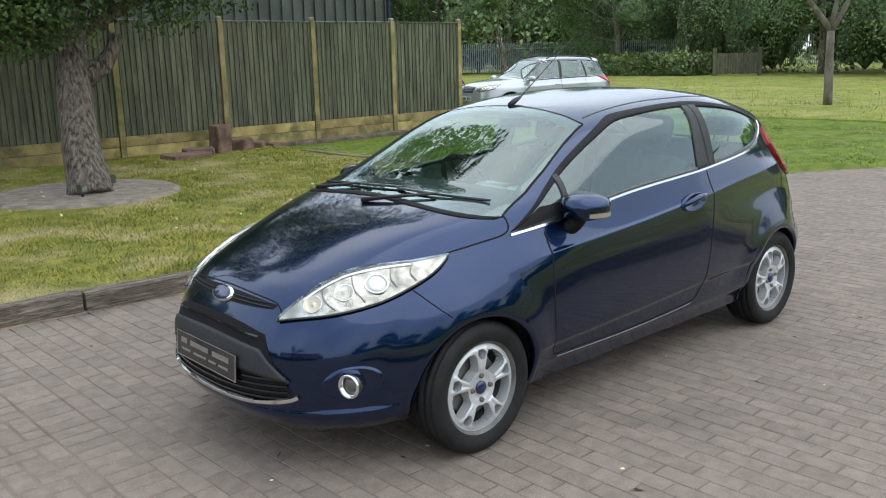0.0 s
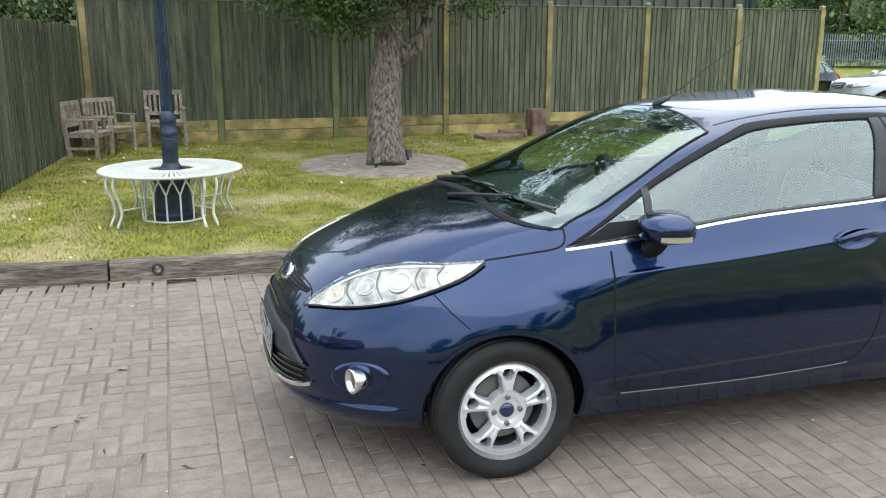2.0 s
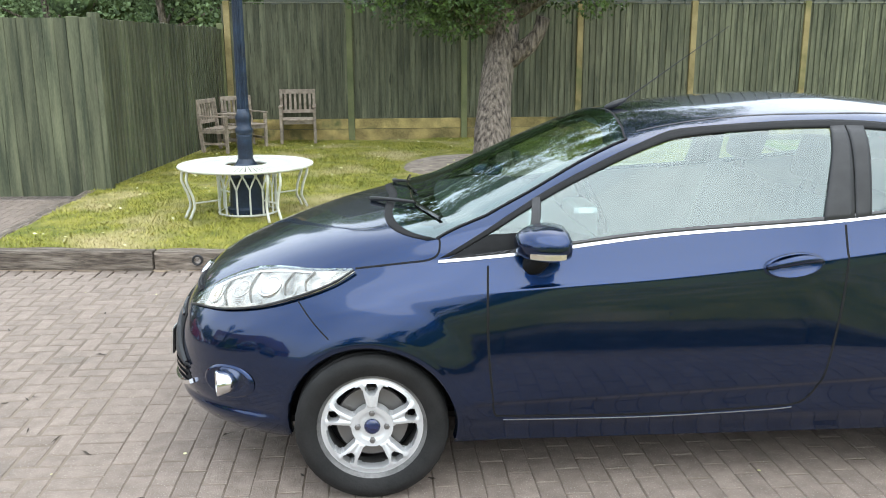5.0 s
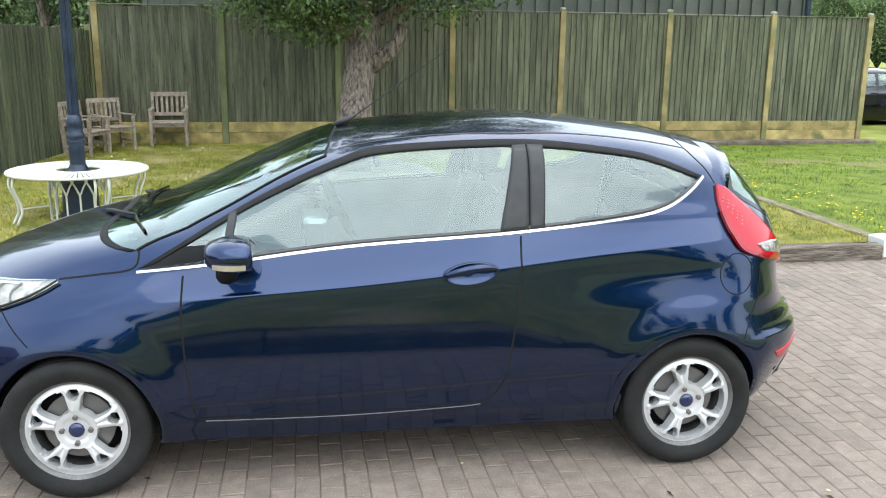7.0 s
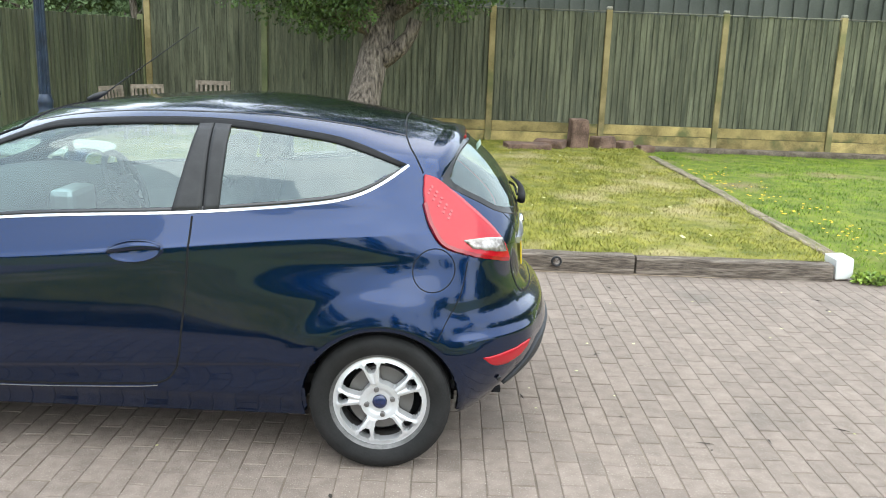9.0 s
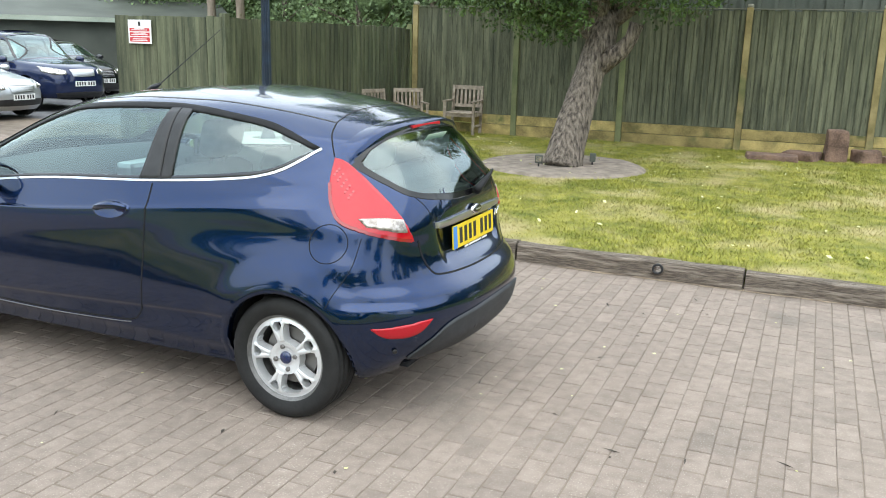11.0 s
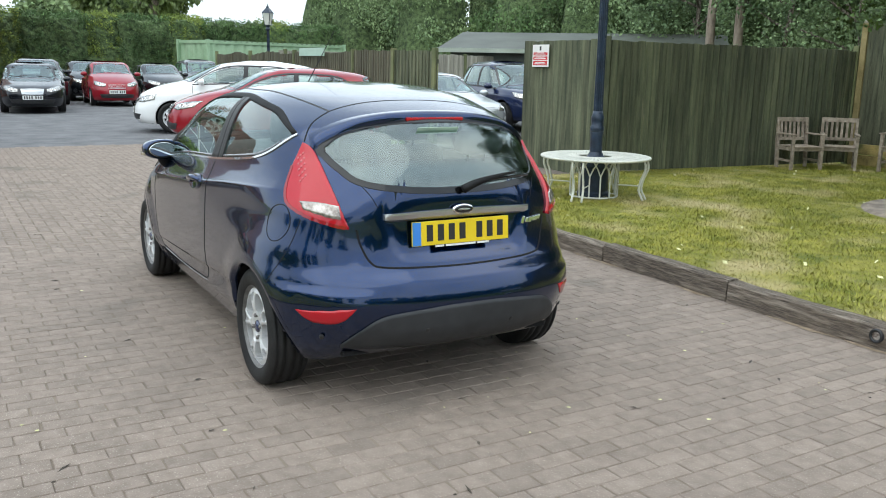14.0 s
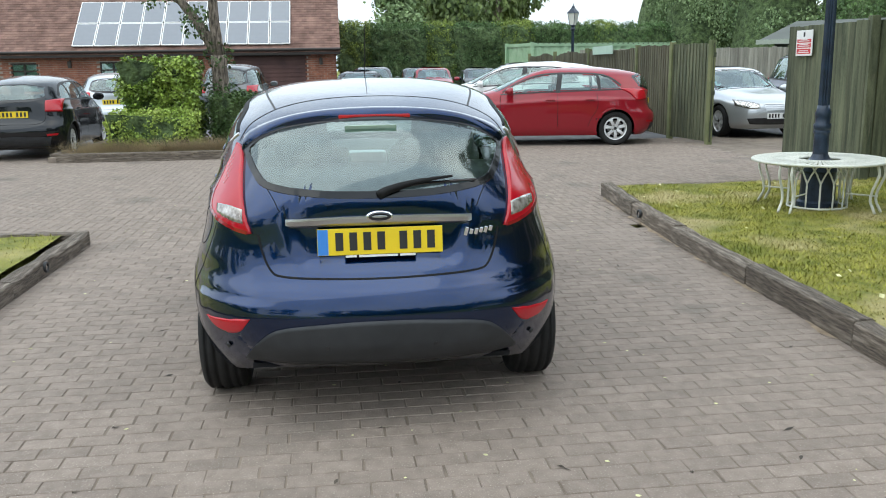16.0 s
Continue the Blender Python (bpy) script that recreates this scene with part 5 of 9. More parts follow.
    part("badge_mark", bm, "satin", bd)
    low_g = part("lower_grille", S.patch(mirrored([(0.350, 0.602), (0.20, 0.628), (0, 0.636)]), mirrored([(0.498, 0.362), (0.34, 0.338), (0.15, 0.325), (0, 0.322)]), "end", 1, 0.003, 50, 12, 0.004), "gap", car, "black lower grille")
    part("bumper_bar", S.patch(mirrored([(0.348, 0.546), (0.20, 0.563), (0, 0.569)]), mirrored([(0.480, 0.428), (0.33, 0.448), (0.15, 0.462), (0, 0.466)]), "end", 1, 0.016, 50, 8, 0.014), "grey_trim", car, "dark grey bumper bar", smooth=True)
    for z in (0.350, 0.375, 0.400, 0.425, 0.606):
        hw = 0.47 if z < 0.5 else 0.33
        part("grille_bar", S.strip(mirrored([(hw, z + 0.012 if z < 0.5 else z - 0.016), (0, z)]), "end", 1, 0.010, 0.01, 0.012, 40), "gloss_black", low_g)
    part("bumper_moulding", S.strip(mirrored([(0.505, 0.372), (0.46, 0.354), (0.34, 0.338), (0.15, 0.327), (0, 0.324)]), "end", 1, 0.019, 0.016, 0.020, 80), "chrome", car, "bright chrome lower lip moulding")
    pl = part("dealer_plate", boxed(-0.26, -0.056, -0.004, 0.26, 0.056, 0.004, 0.003), "gloss_black", car, "black dealer plate with a pale edge and plain white bars")
    pl.matrix_basis = Matrix.Translation((3.330, 0, 0.455)) @ Matrix(((0, 0, 1, 0), (1, 0, 0, 0), (0, 1, 0, 0), (0, 0, 0, 1))) @ Matrix.Rotation(radians(-5), 4, "X")
    for x0, x1 in ((-0.215, -0.16), (-0.13, 0.03), (0.065, 0.205)):
        part("plate_bar", boxed(x0, 0.008, 0.0036, x1, 0.030, 0.0066), "satin", pl)
    for x0, x1 in ((-0.21, -0.13), (-0.10, 0.01), (0.035, 0.095), (0.12, 0.20)):
        part("plate_bar", boxed(x0, -0.024, 0.0036, x1, -0.015, 0.0066), "satin", pl)
    bm = bmesh.new()
    for a in ((-0.26, -0.056, 0.26, -0.052), (-0.26, 0.052, 0.26, 0.056), (0.254, -0.056, 0.26, 0.056), (-0.26, -0.056, -0.254, 0.056)):
        box(bm, a[0], a[1], 0.0036, a[2], a[3], 0.0054)
    part("plate_edge", bm, "satin", pl)

    # wipers
    for y0, y1, piv in ((-0.52, 0.10, -0.50), (0.08, 0.60, 0.02)):
        def on(y, d, h):
            q, nrm = S.end(y, d, 1)
            return q + nrm * h
        a = part("wiper", tubed([on(piv, 0.998, 0.010), on(piv + 0.12, 1.010, 0.018), on((y0 + y1) / 2, 1.030, 0.020)], [0.012, 0.009, 0.006], 8), "trim", car, "black windscreen wiper", smooth=True)
        part("wiper_blade", tubed(along([on(y0, 1.014 if y0 < -0.2 else 1.036, 0.014), on((y0 + y1) / 2, 1.032, 0.014), on(y1, 1.040 if y1 < 0.3 else 1.020, 0.014)], 14), 0.007, 6), "gloss_black", a)

    # tail
    # tailgate shut line drawn as a black strip in place of a shaded groove
    part("tailgate_gap_shade", S.strip(mirrored([(0.505, 0.835), (0.488, 0.76), (0.455, 0.69), (0.40, 0.668), (0.2, 0.660), (0, 0.657)]), "end", -1, 0.011, 0.006, 0.0014, 110), "gap", car)
    for s in (1, -1):
        part("tailgate_gap_shade", S.strip([(-0.06, 0.444, 1.334), (-0.085, 0.53, 1.27), (-0.132, 0.585, 1.186)], "near", s, 0.008, 0.006, 0.0012, 24), "gap", car)
        part("tailgate_gap_shade", S.strip([(-0.41, 0.445, 1.005), (-0.45, 0.405, 0.95), (-0.475, 0.385, 0.905)], "near", s, 0.004, 0.004, 0.001, 16), "gap", car)
    part("tailgate_strip", S.patch(mirrored([(0.388, 0.874), (0.2, 0.880), (0, 0.881)]), mirrored([(0.388, 0.900), (0.2, 0.908), (0, 0.910)]), "end", -1, 0.016, 40, 4, 0.016), "satin", car, "bright metal tailgate strip", smooth=False)
    p, nrm = S.end(0, 0.908, -1)
    bm = bmesh.new()
    oval(bm, p + nrm * 0.014, nrm, (0, 1, 0), 0.056, 0.024, 0.010, 36, 0.5)
    bd = part("rear_badge", bm, "chrome", car, "oval chrome badge", smooth=True)
    bm = bmesh.new()
    oval(bm, p + nrm * 0.020, nrm, (0, 1, 0), 0.047, 0.018, 0.008, 36, 0.4)
    part("badge_face", bm, "gloss_black", bd, smooth=True)
    bm = bmesh.new()
    oval(bm, p + nrm * 0.026, nrm, (0, 1, 0), 0.032, 0.005, 0.003, 20, 0.4)
    part("badge_mark", bm, "satin", bd)
    turn = Matrix(((0, 0, -1, 0), (-1, 0, 0, 0), (0, 1, 0, 0), (0, 0, 0, 1)))
    plate_parts(car, Matrix.Translation((-0.578, 0, 0.804)) @ turn @ Matrix.Rotation(radians(-4), 4, "X"), 0.52, 0.111, "plate_yellow", "yellow rear number plate with dark plain bars")
    q = part("plate_holder", boxed(-0.15, -0.005, -0.003, 0.15, 0.006, 0.005, 0.002), "gloss_black", car)
    q.matrix_basis = Matrix.Translation((-0.588, 0, 0.7445)) @ turn
    for x0, x1 in ((-0.145, -0.10), (-0.09, 0.07), (0.08, 0.145)):
        part("plate_bar", boxed(x0, -0.004, 0.0045, x1, 0.005, 0.0058), "white_paint", q)
    for k in range(6):
        pp, nrm = S.end(-0.365 - 0.021 * k, 0.824 + 0.002 * k, -1)
        m = Matrix.Translation(pp + nrm * 0.003) @ Matrix.Rotation(radians(16), 4, "X")
        part("script_bar", boxed(-0.003, -0.0075, -0.013 if k % 2 else -0.017, 0.003, 0.0075, 0.010 if k else 0.020, 0.002, m), "chrome", car)
    bm = bmesh.new()

    def back(y, z, h):
        q, nrm = S.end(y, z, -1)
        return q + nrm * h
    tube(bm, along([back(0.0, 0.990, 0.022), back(-0.05, 1.010, 0.035), back(-0.16, 1.030, 0.040), back(-0.30, 1.045, 0.034)], 14), [0.020, 0.019, 0.018, 0.017, 0.016, 0.014, 0.012, 0.011, 0.010, 0.009, 0.008, 0.007, 0.006, 0.005], 10)
    rwip = part("rear_wiper", bm, "scuttle", car, "black rear wiper", smooth=True)
    part("wiper_blade", tubed(along([back(-0.04, 1.012, 0.012), back(-0.2, 1.030, 0.016), back(-0.41, 1.034, 0.012)], 12), 0.006, 6), "gloss_black", rwip)
    part("rear_valance", S.patch(mirrored([(0.580, 0.315), (0.515, 0.400), (0.416, 0.465), (0.183, 0.494), (0, 0.499)]), mirrored([(0.578, 0.303), (0.45, 0.300), (0.2, 0.298), (0, 0.298)]), "end", -1, 0.010, 60, 12, 0.012), "grey_trim", car, "dark grey plastic rear valance", smooth=True)
    for y, z in ((0.655, 0.357), (0.233, 0.390), (-0.214, 0.390), (-0.655, 0.357)):
        p, nrm = S.end(y, z, -1)
        bm = bmesh.new()
        oval(bm, p + nrm * 0.008, nrm, (0, 0, 1), 0.011, 0.011, 0.004, 16, 0.3)
        part("parking_sensor", bm, "trim", car, smooth=True)
    # aerial
    p, nrm = S.lid(1.40, 0)
    a = part("aerial_base", tubed([p + Vector((0.06, 0, -0.004)), p + Vector((0.02, 0, 0.014)), p + Vector((-0.03, 0, 0.035))], [0.012, 0.016, 0.008], 10), "trim", car, smooth=True)
    part("aerial_mast", tubed([p + Vector((-0.02, 0, 0.028)), p + Vector((-0.20, 0, 0.155)), p + Vector((-0.47, 0, 0.345))], [0.0034, 0.0026, 0.0016], 8), "trim", a)

    # wheels and arches
    for s in (1, -1):
        for xw in S.wheels:
            part("wheel_arch", arch_lip(S, xw, s), "navy", car, smooth=True)
            part("arch_liner", arch_liner(S, xw, s), "gap", car)
    first = add_wheel(car, None, 2.489, 0.728, 0.288, 0.204, 0.195, "y", 5, 1)
    add_wheel(car, first, 0.0, 0.728, 0.288, 0.204, 0.195, "y", 5, 1, 0.25)
    add_wheel(car, first, 2.489, -0.728, 0.288, 0.204, 0.195, "y", 5, -1, 0.8)
    add_wheel(car, first, 0.0, -0.728, 0.288, 0.204, 0.195, "y", 5, -1, 0.5)

    # cabin
    bm = bmesh.new()
    prof = [(2.16, 0.98), (1.98, 1.005), (1.80, 1.00), (1.62, 0.955), (1.56, 0.90), (1.58, 0.80), (1.66, 0.62), (1.70, 0.42)]
    rows = [[bm.verts.new((x - 0.05 * (1 - (y / 0.66) ** 2) * -1, y, z + 0.02 * (1 - abs(y) / 0.66))) for x, z in prof] for y in [-0.66 + 1.32 * i / 12 for i in range(13)]]
    for a, b in zip(rows, rows[1:]):
        for k in range(len(prof) - 1):
            bm.faces.new((a[k], a[k + 1], b[k + 1], b[k]))
    dsh = part("dashboard", bm, "dash", car, "dark moulded dashboard", smooth=True)
    bm = bmesh.new()
    box(bm, 1.50, -0.13, 0.72, 1.62, 0.13, 0.98, 0.03)
    part("centre_console", bm, "satin", dsh, "silver centre console")
    part("gear_tunnel", boxed(0.55, -0.10, 0.34, 1.60, 0.10, 0.52, 0.03), "dash", dsh)
    bm = bmesh.new()
    m = Matrix.Translation((1.44, -0.36, 0.93)) @ Matrix.Rotation(radians(-64), 4, "Y")
    ringp = [m @ Vector((0.185 * math.cos(2 * math.pi * i / 32), 0.185 * math.sin(2 * math.pi * i / 32), 0)) for i in range(33)]
    tube(bm, ringp, 0.016, 10)
    box(bm, -0.05, -0.07, -0.02, 0.05, 0.07, 0.03, 0.02, m)
    for a in (90, 210, 330):
        q = Vector((0.185 * math.cos(radians(a)), 0.185 * math.sin(radians(a)), 0))
        tube(bm, [m @ (q * 0.25), m @ q], 0.014, 6)
    tube(bm, [m @ Vector((0, 0, 0)), m @ Vector((0, 0, -0.2))], 0.03, 8)
    part("steering_wheel", bm, "dash", car, "dark steering wheel", smooth=True)
    seat(car, 0.92, 0.36)
    seat(car, 0.92, -0.36)
    seat(car, 0.05, 0.0, 1.20, True)
    bm = bmesh.new()
    box(bm, 1.40, -0.11, 1.27, 1.43, 0.11, 1.335, 0.012)
    tube(bm, [(1.42, 0, 1.32), (1.46, 0, 1.375)], 0.008, 6)
    part("interior_mirror", bm, "dash", car, smooth=True)
    bm = bmesh.new()
    box(bm, -0.34, -0.52, 0.92, -0.02, 0.52, 0.94, 0.004)
    part("parcel_shelf", bm, "dash", car)
    q, nrm = S.end(0.02, 1.262, -1)
    st = part("window_sticker", boxed(-0.012, -0.11, -0.018, -0.010, 0.11, 0.018), "pale_green_sign", car, "pale dealer sticker with plain bars on the rear glass")
    st.matrix_basis = Matrix.Translation(q - nrm * 0.004) @ Matrix.Rotation(radians(-35), 4, "Y")
    car.matrix_world = pose(-0.012, -0.010, 0, 0, 0, -0.9)
    return car, S


HERO, HS = hero_car()


# ---- ground ----
def sheet(name, poly, z, material, label, category, kind="structure"):
    bm = bmesh.new()
    bm.faces.new([bm.verts.new((x, y, z)) for x, y in poly])
    ob = part(name, bm, material)
    return tagged(ob, label, category, kind=kind)


sheet("ground", [(-400, -400), (400, -400), (400, 400), (-400, 400)], -0.06, "field", "rough green field grass running to the horizon", "ground")
sheet("pavement", [(-8.8, -0.6), (-5.6, -2.6), (5.66, -2.6), (5.66, -9.0), (13.0, -9.0), (13.0, 9.5), (3.8, 9.5), (3.8, 2.5), (-8.8, 2.5)], -0.0038, "joint", "grey-brown block paving with sandy, mossy joints", "paving")
sheet("road", [(12.9, -5.0), (8.2, -9.0), (8.2, -18.0), (48.0, -18.0), (48.0, 16.0), (12.9, 16.0)], -0.012, "asphalt", "worn grey tarmac yard", "tarmac")


def lawn(name, x0, y0, x1, y1, z, skip=None, seed=1, label="mown lawn with dry yellow patches", blades=4200):
    nx, ny = max(2, int((x1 - x0) / 0.25)), max(2, int((y1 - y0) / 0.25))

    def height(x, y):
        if name == "lawn_verge":
            # sinks into the field at its rim and under the paving
            rim = min(1.0, (x - x0) / 2.0, (y - y0 + 0.6) / 0.6)
            edge = -2.52 - y - (min(x, -5.6) + 5.6) * 0.625
            s = max(0.0, min(1.0, rim, edge / 0.15, (3.4 - y) / 1.5))
            return -0.085 + s * (0.085 + z + 0.022 * noise.noise((x * 0.5, y * 0.5, 3.1)) + 0.010 * noise.noise((x * 2.1, y * 2.1, 7.7)))
        return z + 0.022 * noise.noise((x * 0.5, y * 0.5, 3.1)) + 0.010 * noise.noise((x * 2.1, y * 2.1, 7.7))
    vs = [(x0 + (x1 - x0) * i / nx, y0 + (y1 - y0) * j / ny, 0) for j in range(ny + 1) for i in range(nx + 1)]
    vs = [(x, min(y, kerb_y(x) - 0.02) if name == 'lawn_main' else y, height(x, y)) for x, y, _ in vs]
    fs = [(j * (nx + 1) + i, j * (nx + 1) + i + 1, (j + 1) * (nx + 1) + i + 1, (j + 1) * (nx + 1) + i) for j in range(ny) for i in range(nx)]
    tagged(raw(name, vs, fs, "verge" if name == "lawn_verge" else "lawn", smooth=True), label, "lawn", kind="structure")
    if not blades:
        return
    rs = np.random.RandomState(seed)
    n = int((x1 - x0) * (y1 - y0) * blades)
    x, y = rs.uniform(x0, x1, n), rs.uniform(y0, y1, n)
    keep = np.array([not (skip and skip(p, q)) for p, q in zip(x, y)])
    x, y = x[keep], y[keep]
    n = len(x)
    g = np.array([height(p, q) for p, q in zip(x, y)]) - 0.003
    h = rs.uniform(0.010, 0.034, n) * (1 + 0.5 * np.sin(x * 2.3 + 1.7 * np.sin(y * 1.9)) * np.sin(y * 2.7))
    a, w = rs.uniform(0, 6.28, n), rs.uniform(0.0025, 0.006, n)
    lean = h * rs.uniform(0.4, 1.6, n)
    pts = np.empty((n, 3, 3))
    pts[:, 0] = np.stack([x - w * np.sin(a), y + w * np.cos(a), g], 1)
    pts[:, 1] = np.stack([x + w * np.sin(a), y - w * np.cos(a), g], 1)
    pts[:, 2] = np.stack([x + lean * np.cos(a), y + lean * np.sin(a), g + h], 1)
    vs, fs = pts.reshape(-1, 3).tolist(), np.arange(3 * n).reshape(-1, 3).tolist()
    tagged(raw("grass", vs, fs, "verge_blade" if name == "lawn_verge" else "blade"), "short mown grass blades, part green and part straw-coloured", "grass", kind="stuff")


# ---- sleeper kerbs ----
def sleeper(x0, y0, x1, y1, h=0.135, w=0.125, label="weathered railway-sleeper kerb edging the lawn", seed=0, material="sleeper"):
    rnd = random.Random(seed)
    L = math.hypot(x1 - x0, y1 - y0)
    n = 26
    bm = bmesh.new()
    rows = []
    for i in range(n + 1):
        x = L * i / n
        row = []
        for y, z in ((-w / 2, -0.05), (-w / 2, h * 0.55), (-w / 2, h - 0.012), (-w / 2 + 0.012, h), (w / 2 - 0.012, h), (w / 2, h - 0.012), (w / 2, -0.05)):
            e = 0.016 if z > 0.02 else 0.004
            q = noise.noise((x * 3.0 + seed * 7.1, y * 20, z * 20))
            row.append(bm.verts.new((x, y + e * q, z + (e * 0.6 * noise.noise((x * 4 + seed, y * 15 + 5, z * 9)) if z > 0 else 0))))
        rows.append(row)
    for a, b in zip(rows, rows[1:]):
        for k in range(6):
            bm.faces.new((a[k], a[k + 1], b[k + 1], b[k]))
    bm.faces.new(rows[0][::-1])
    bm.faces.new(rows[-1])
    bmesh.ops.recalc_face_normals(bm, faces=bm.faces)
    ob = part("sleeper", bm, material)
    ob.matrix_world = Matrix.Translation((x0, y0, 0)) @ Matrix.Rotation(math.atan2(y1 - y0, x1 - x0), 4, "Z")
    return tagged(ob, label, "kerb", "sleeper kerbs")


xs = [-3.30, -1.75, 0.0, 1.35, 2.86, 4.15, 5.60]


def kerb_y(x):
    return lerp_table([(-3.3, -2.545), (-1.1, -2.565), (1.3, -2.66), (3.8, -2.795), (5.6, -2.975)], x)


for i, (a, b) in enumerate(zip(xs, xs[1:])):
    sleeper(a + 0.010, kerb_y(a) + 0.008 * (i % 2), b - 0.006, kerb_y(b) + 0.008 * (i % 2), 0.135 + 0.008 * (i % 3), seed=i)
sleeper(5.66, -2.98, 5.64, -4.5, 0.11, seed=11)
sleeper(5.64, -4.52, 5.60, -5.95, 0.11, seed=12)
for i, (a, b) in enumerate(((3.70, 1.9), (1.88, 0.1), (0.08, -1.7), (-1.72, -3.6), (-3.62, -5.6))):
    sleeper(a, 2.46 - 0.05 * (a / 4), b, 2.46 - 0.05 * (b / 4), 0.12, seed=20 + i)
sleeper(3.76, 2.38, 3.80, 4.4, 0.12, seed=31)
sleeper(3.80, 4.42, 3.82, 6.4, 0.12, seed=32)


lawn("lawn_main", -3.46, -10.95, 5.58, -2.70, 0.105, lambda x, y: math.hypot(x - 1.0, (y + 7.48) * 0.96) < 1.15 or y > kerb_y(x) - 0.05)
lawn("lawn_side", -6.0, 2.58, 3.72, 9.0, 0.105, None, 5, blades=900)
lawn("lawn_verge", -16.0, -10.95, -3.50, 3.4, 0.05, lambda x, y: y > -2.54 and x > -5.6 or x < -5.6 and y + 2.52 + (x + 5.6) * 0.625 > -0.02, 7, blades=1100)

# rough tufts over the field beyond the verge
rs = np.random.RandomState(29)
n = 60000
x, y = -16.0 - 26.0 * rs.uniform(0, 1, n) ** 1.3, rs.uniform(-30.0, 6.0, n)
x = np.where(rs.uniform(0, 1, n) < 0.25, rs.uniform(-16.5, -13.0, n), x)
a, w, h = rs.uniform(0, 6.28, n), rs.uniform(0.006, 0.016, n), rs.uniform(0.02, 0.060, n) * (1 + 0.6 * np.sin(x * 1.1 + 2 * np.sin(y * 0.7)) * np.sin(y * 1.3))
pts = np.empty((n, 3, 3))
pts[:, 0] = np.stack([x - w * np.sin(a), y + w * np.cos(a), 0 * x - 0.064], 1)
pts[:, 1] = np.stack([x + w * np.sin(a), y - w * np.cos(a), 0 * x - 0.064], 1)
pts[:, 2] = np.stack([x + h * np.cos(a), y + h * np.sin(a), h - 0.060], 1)
tagged(raw("field_grass", pts.reshape(-1, 3).tolist(), np.arange(3 * n).reshape(-1, 3).tolist(), "blade"), "tufts of rough grass over the field", "grass", kind="stuff")

rnd = random.Random(17)
vs, fs = [], []
for _ in range(230):
    x, y = rnd.uniform(-3.0, 5.4), rnd.uniform(-10.5, -2.8)
    a, r, tilt = rnd.uniform(0, 6.28), rnd.uniform(0.012, 0.03), rnd.uniform(-0.012, 0.012)
    u, v = Vector((math.cos(a) * r, math.sin(a) * r, tilt)), Vector((-math.sin(a) * r * 0.55, math.cos(a) * r * 0.55, -tilt))
    c, k = Vector((x, y, 0.155)), len(vs)
    vs += [tuple(c - u), tuple(c + v), tuple(c + u), tuple(c - v)]
    fs.append((k, k + 1, k + 2, k + 3))
tagged(raw("fallen_leaves", vs, fs, "litter"), "pale yellow fallen leaves scattered on the lawn", "leaf litter", kind="stuff")

# low edging between the mown lawn and the rough verge, and the concrete footing along the fence
for y0, y1, e0, e1 in ((-4.5, -2.66, 0.0, 0.0), (-6.9, -4.52, -0.02, 0.0), (-9.3, -6.92, 0.03, -0.02)):
    ob = sleeper(-3.47 + e0, y0, -3.46 + e1, y1, 0.128, 0.13, "pale weathered edging board between lawn and verge", seed=50 + int(y0 * 3), material="edging")
ob = part("footing", boxed(-8.95, -10.86, -0.1, -3.3, -10.58, 0.120, 0.03), "footing")
tagged(ob, "rough grey concrete footing along the foot of the fence", "footing", kind="structure")
rnd = random.Random(23)
vs, fs = [], []
for _ in range(110):
    y = rnd.uniform(-8.5, -3.0)
    x = -3.62 - abs(rnd.gauss(0, 0.25)) - (0.4 * rnd.random() if y > -6 else 0)
    r, k = rnd.uniform(0.012, 0.02), len(vs)
    z = 0.10 + rnd.uniform(0, 0.03)
    vs += [(x, y, z + 0.006)] + [(x + r * math.cos(i * 1.047), y + r * math.sin(i * 1.047), z) for i in range(6)]
    fs += [(k, k + 1 + i, k + 1 + (i + 1) % 6) for i in range(6)]
tagged(raw("dandelions", vs, fs, "dandelion"), "small yellow dandelion flowers along the lawn edging", "flowers", kind="stuff")


# ---- boarded fences ----
def feather_mesh(h, w=0.115, seed=0):
    """A tapered overlapping board with a slightly ragged top."""
    rnd = random.Random(seed)
    bm = bmesh.new()
    # a tapered face, a shadow gap and the thin edge that runs under the next board
    pts = [(-w * 0.5, 0.0), (-w * 0.46, 0.010), (w * 0.41, 0.025), (w * 0.43, 0.023), (w * 0.43, 0.006), (w * 0.56, 0.006), (w * 0.56, -0.002)]
    t = rnd.uniform(-0.006, 0.006)
    lo = [bm.verts.new((x, y, 0)) for x, y in pts]
    hi = [bm.verts.new((x, y, h + t + rnd.uniform(-0.003, 0.003))) for x, y in pts]
    k = len(pts)
    for i in range(k):
        bm.faces.new((lo[i], lo[(i + 1) % k], hi[(i + 1) % k], hi[i]))
    bm.faces.new(hi[::-1])
    me = bpy.data.meshes.new("board")
    bm.to_mesh(me)
    bm.free()
    return me


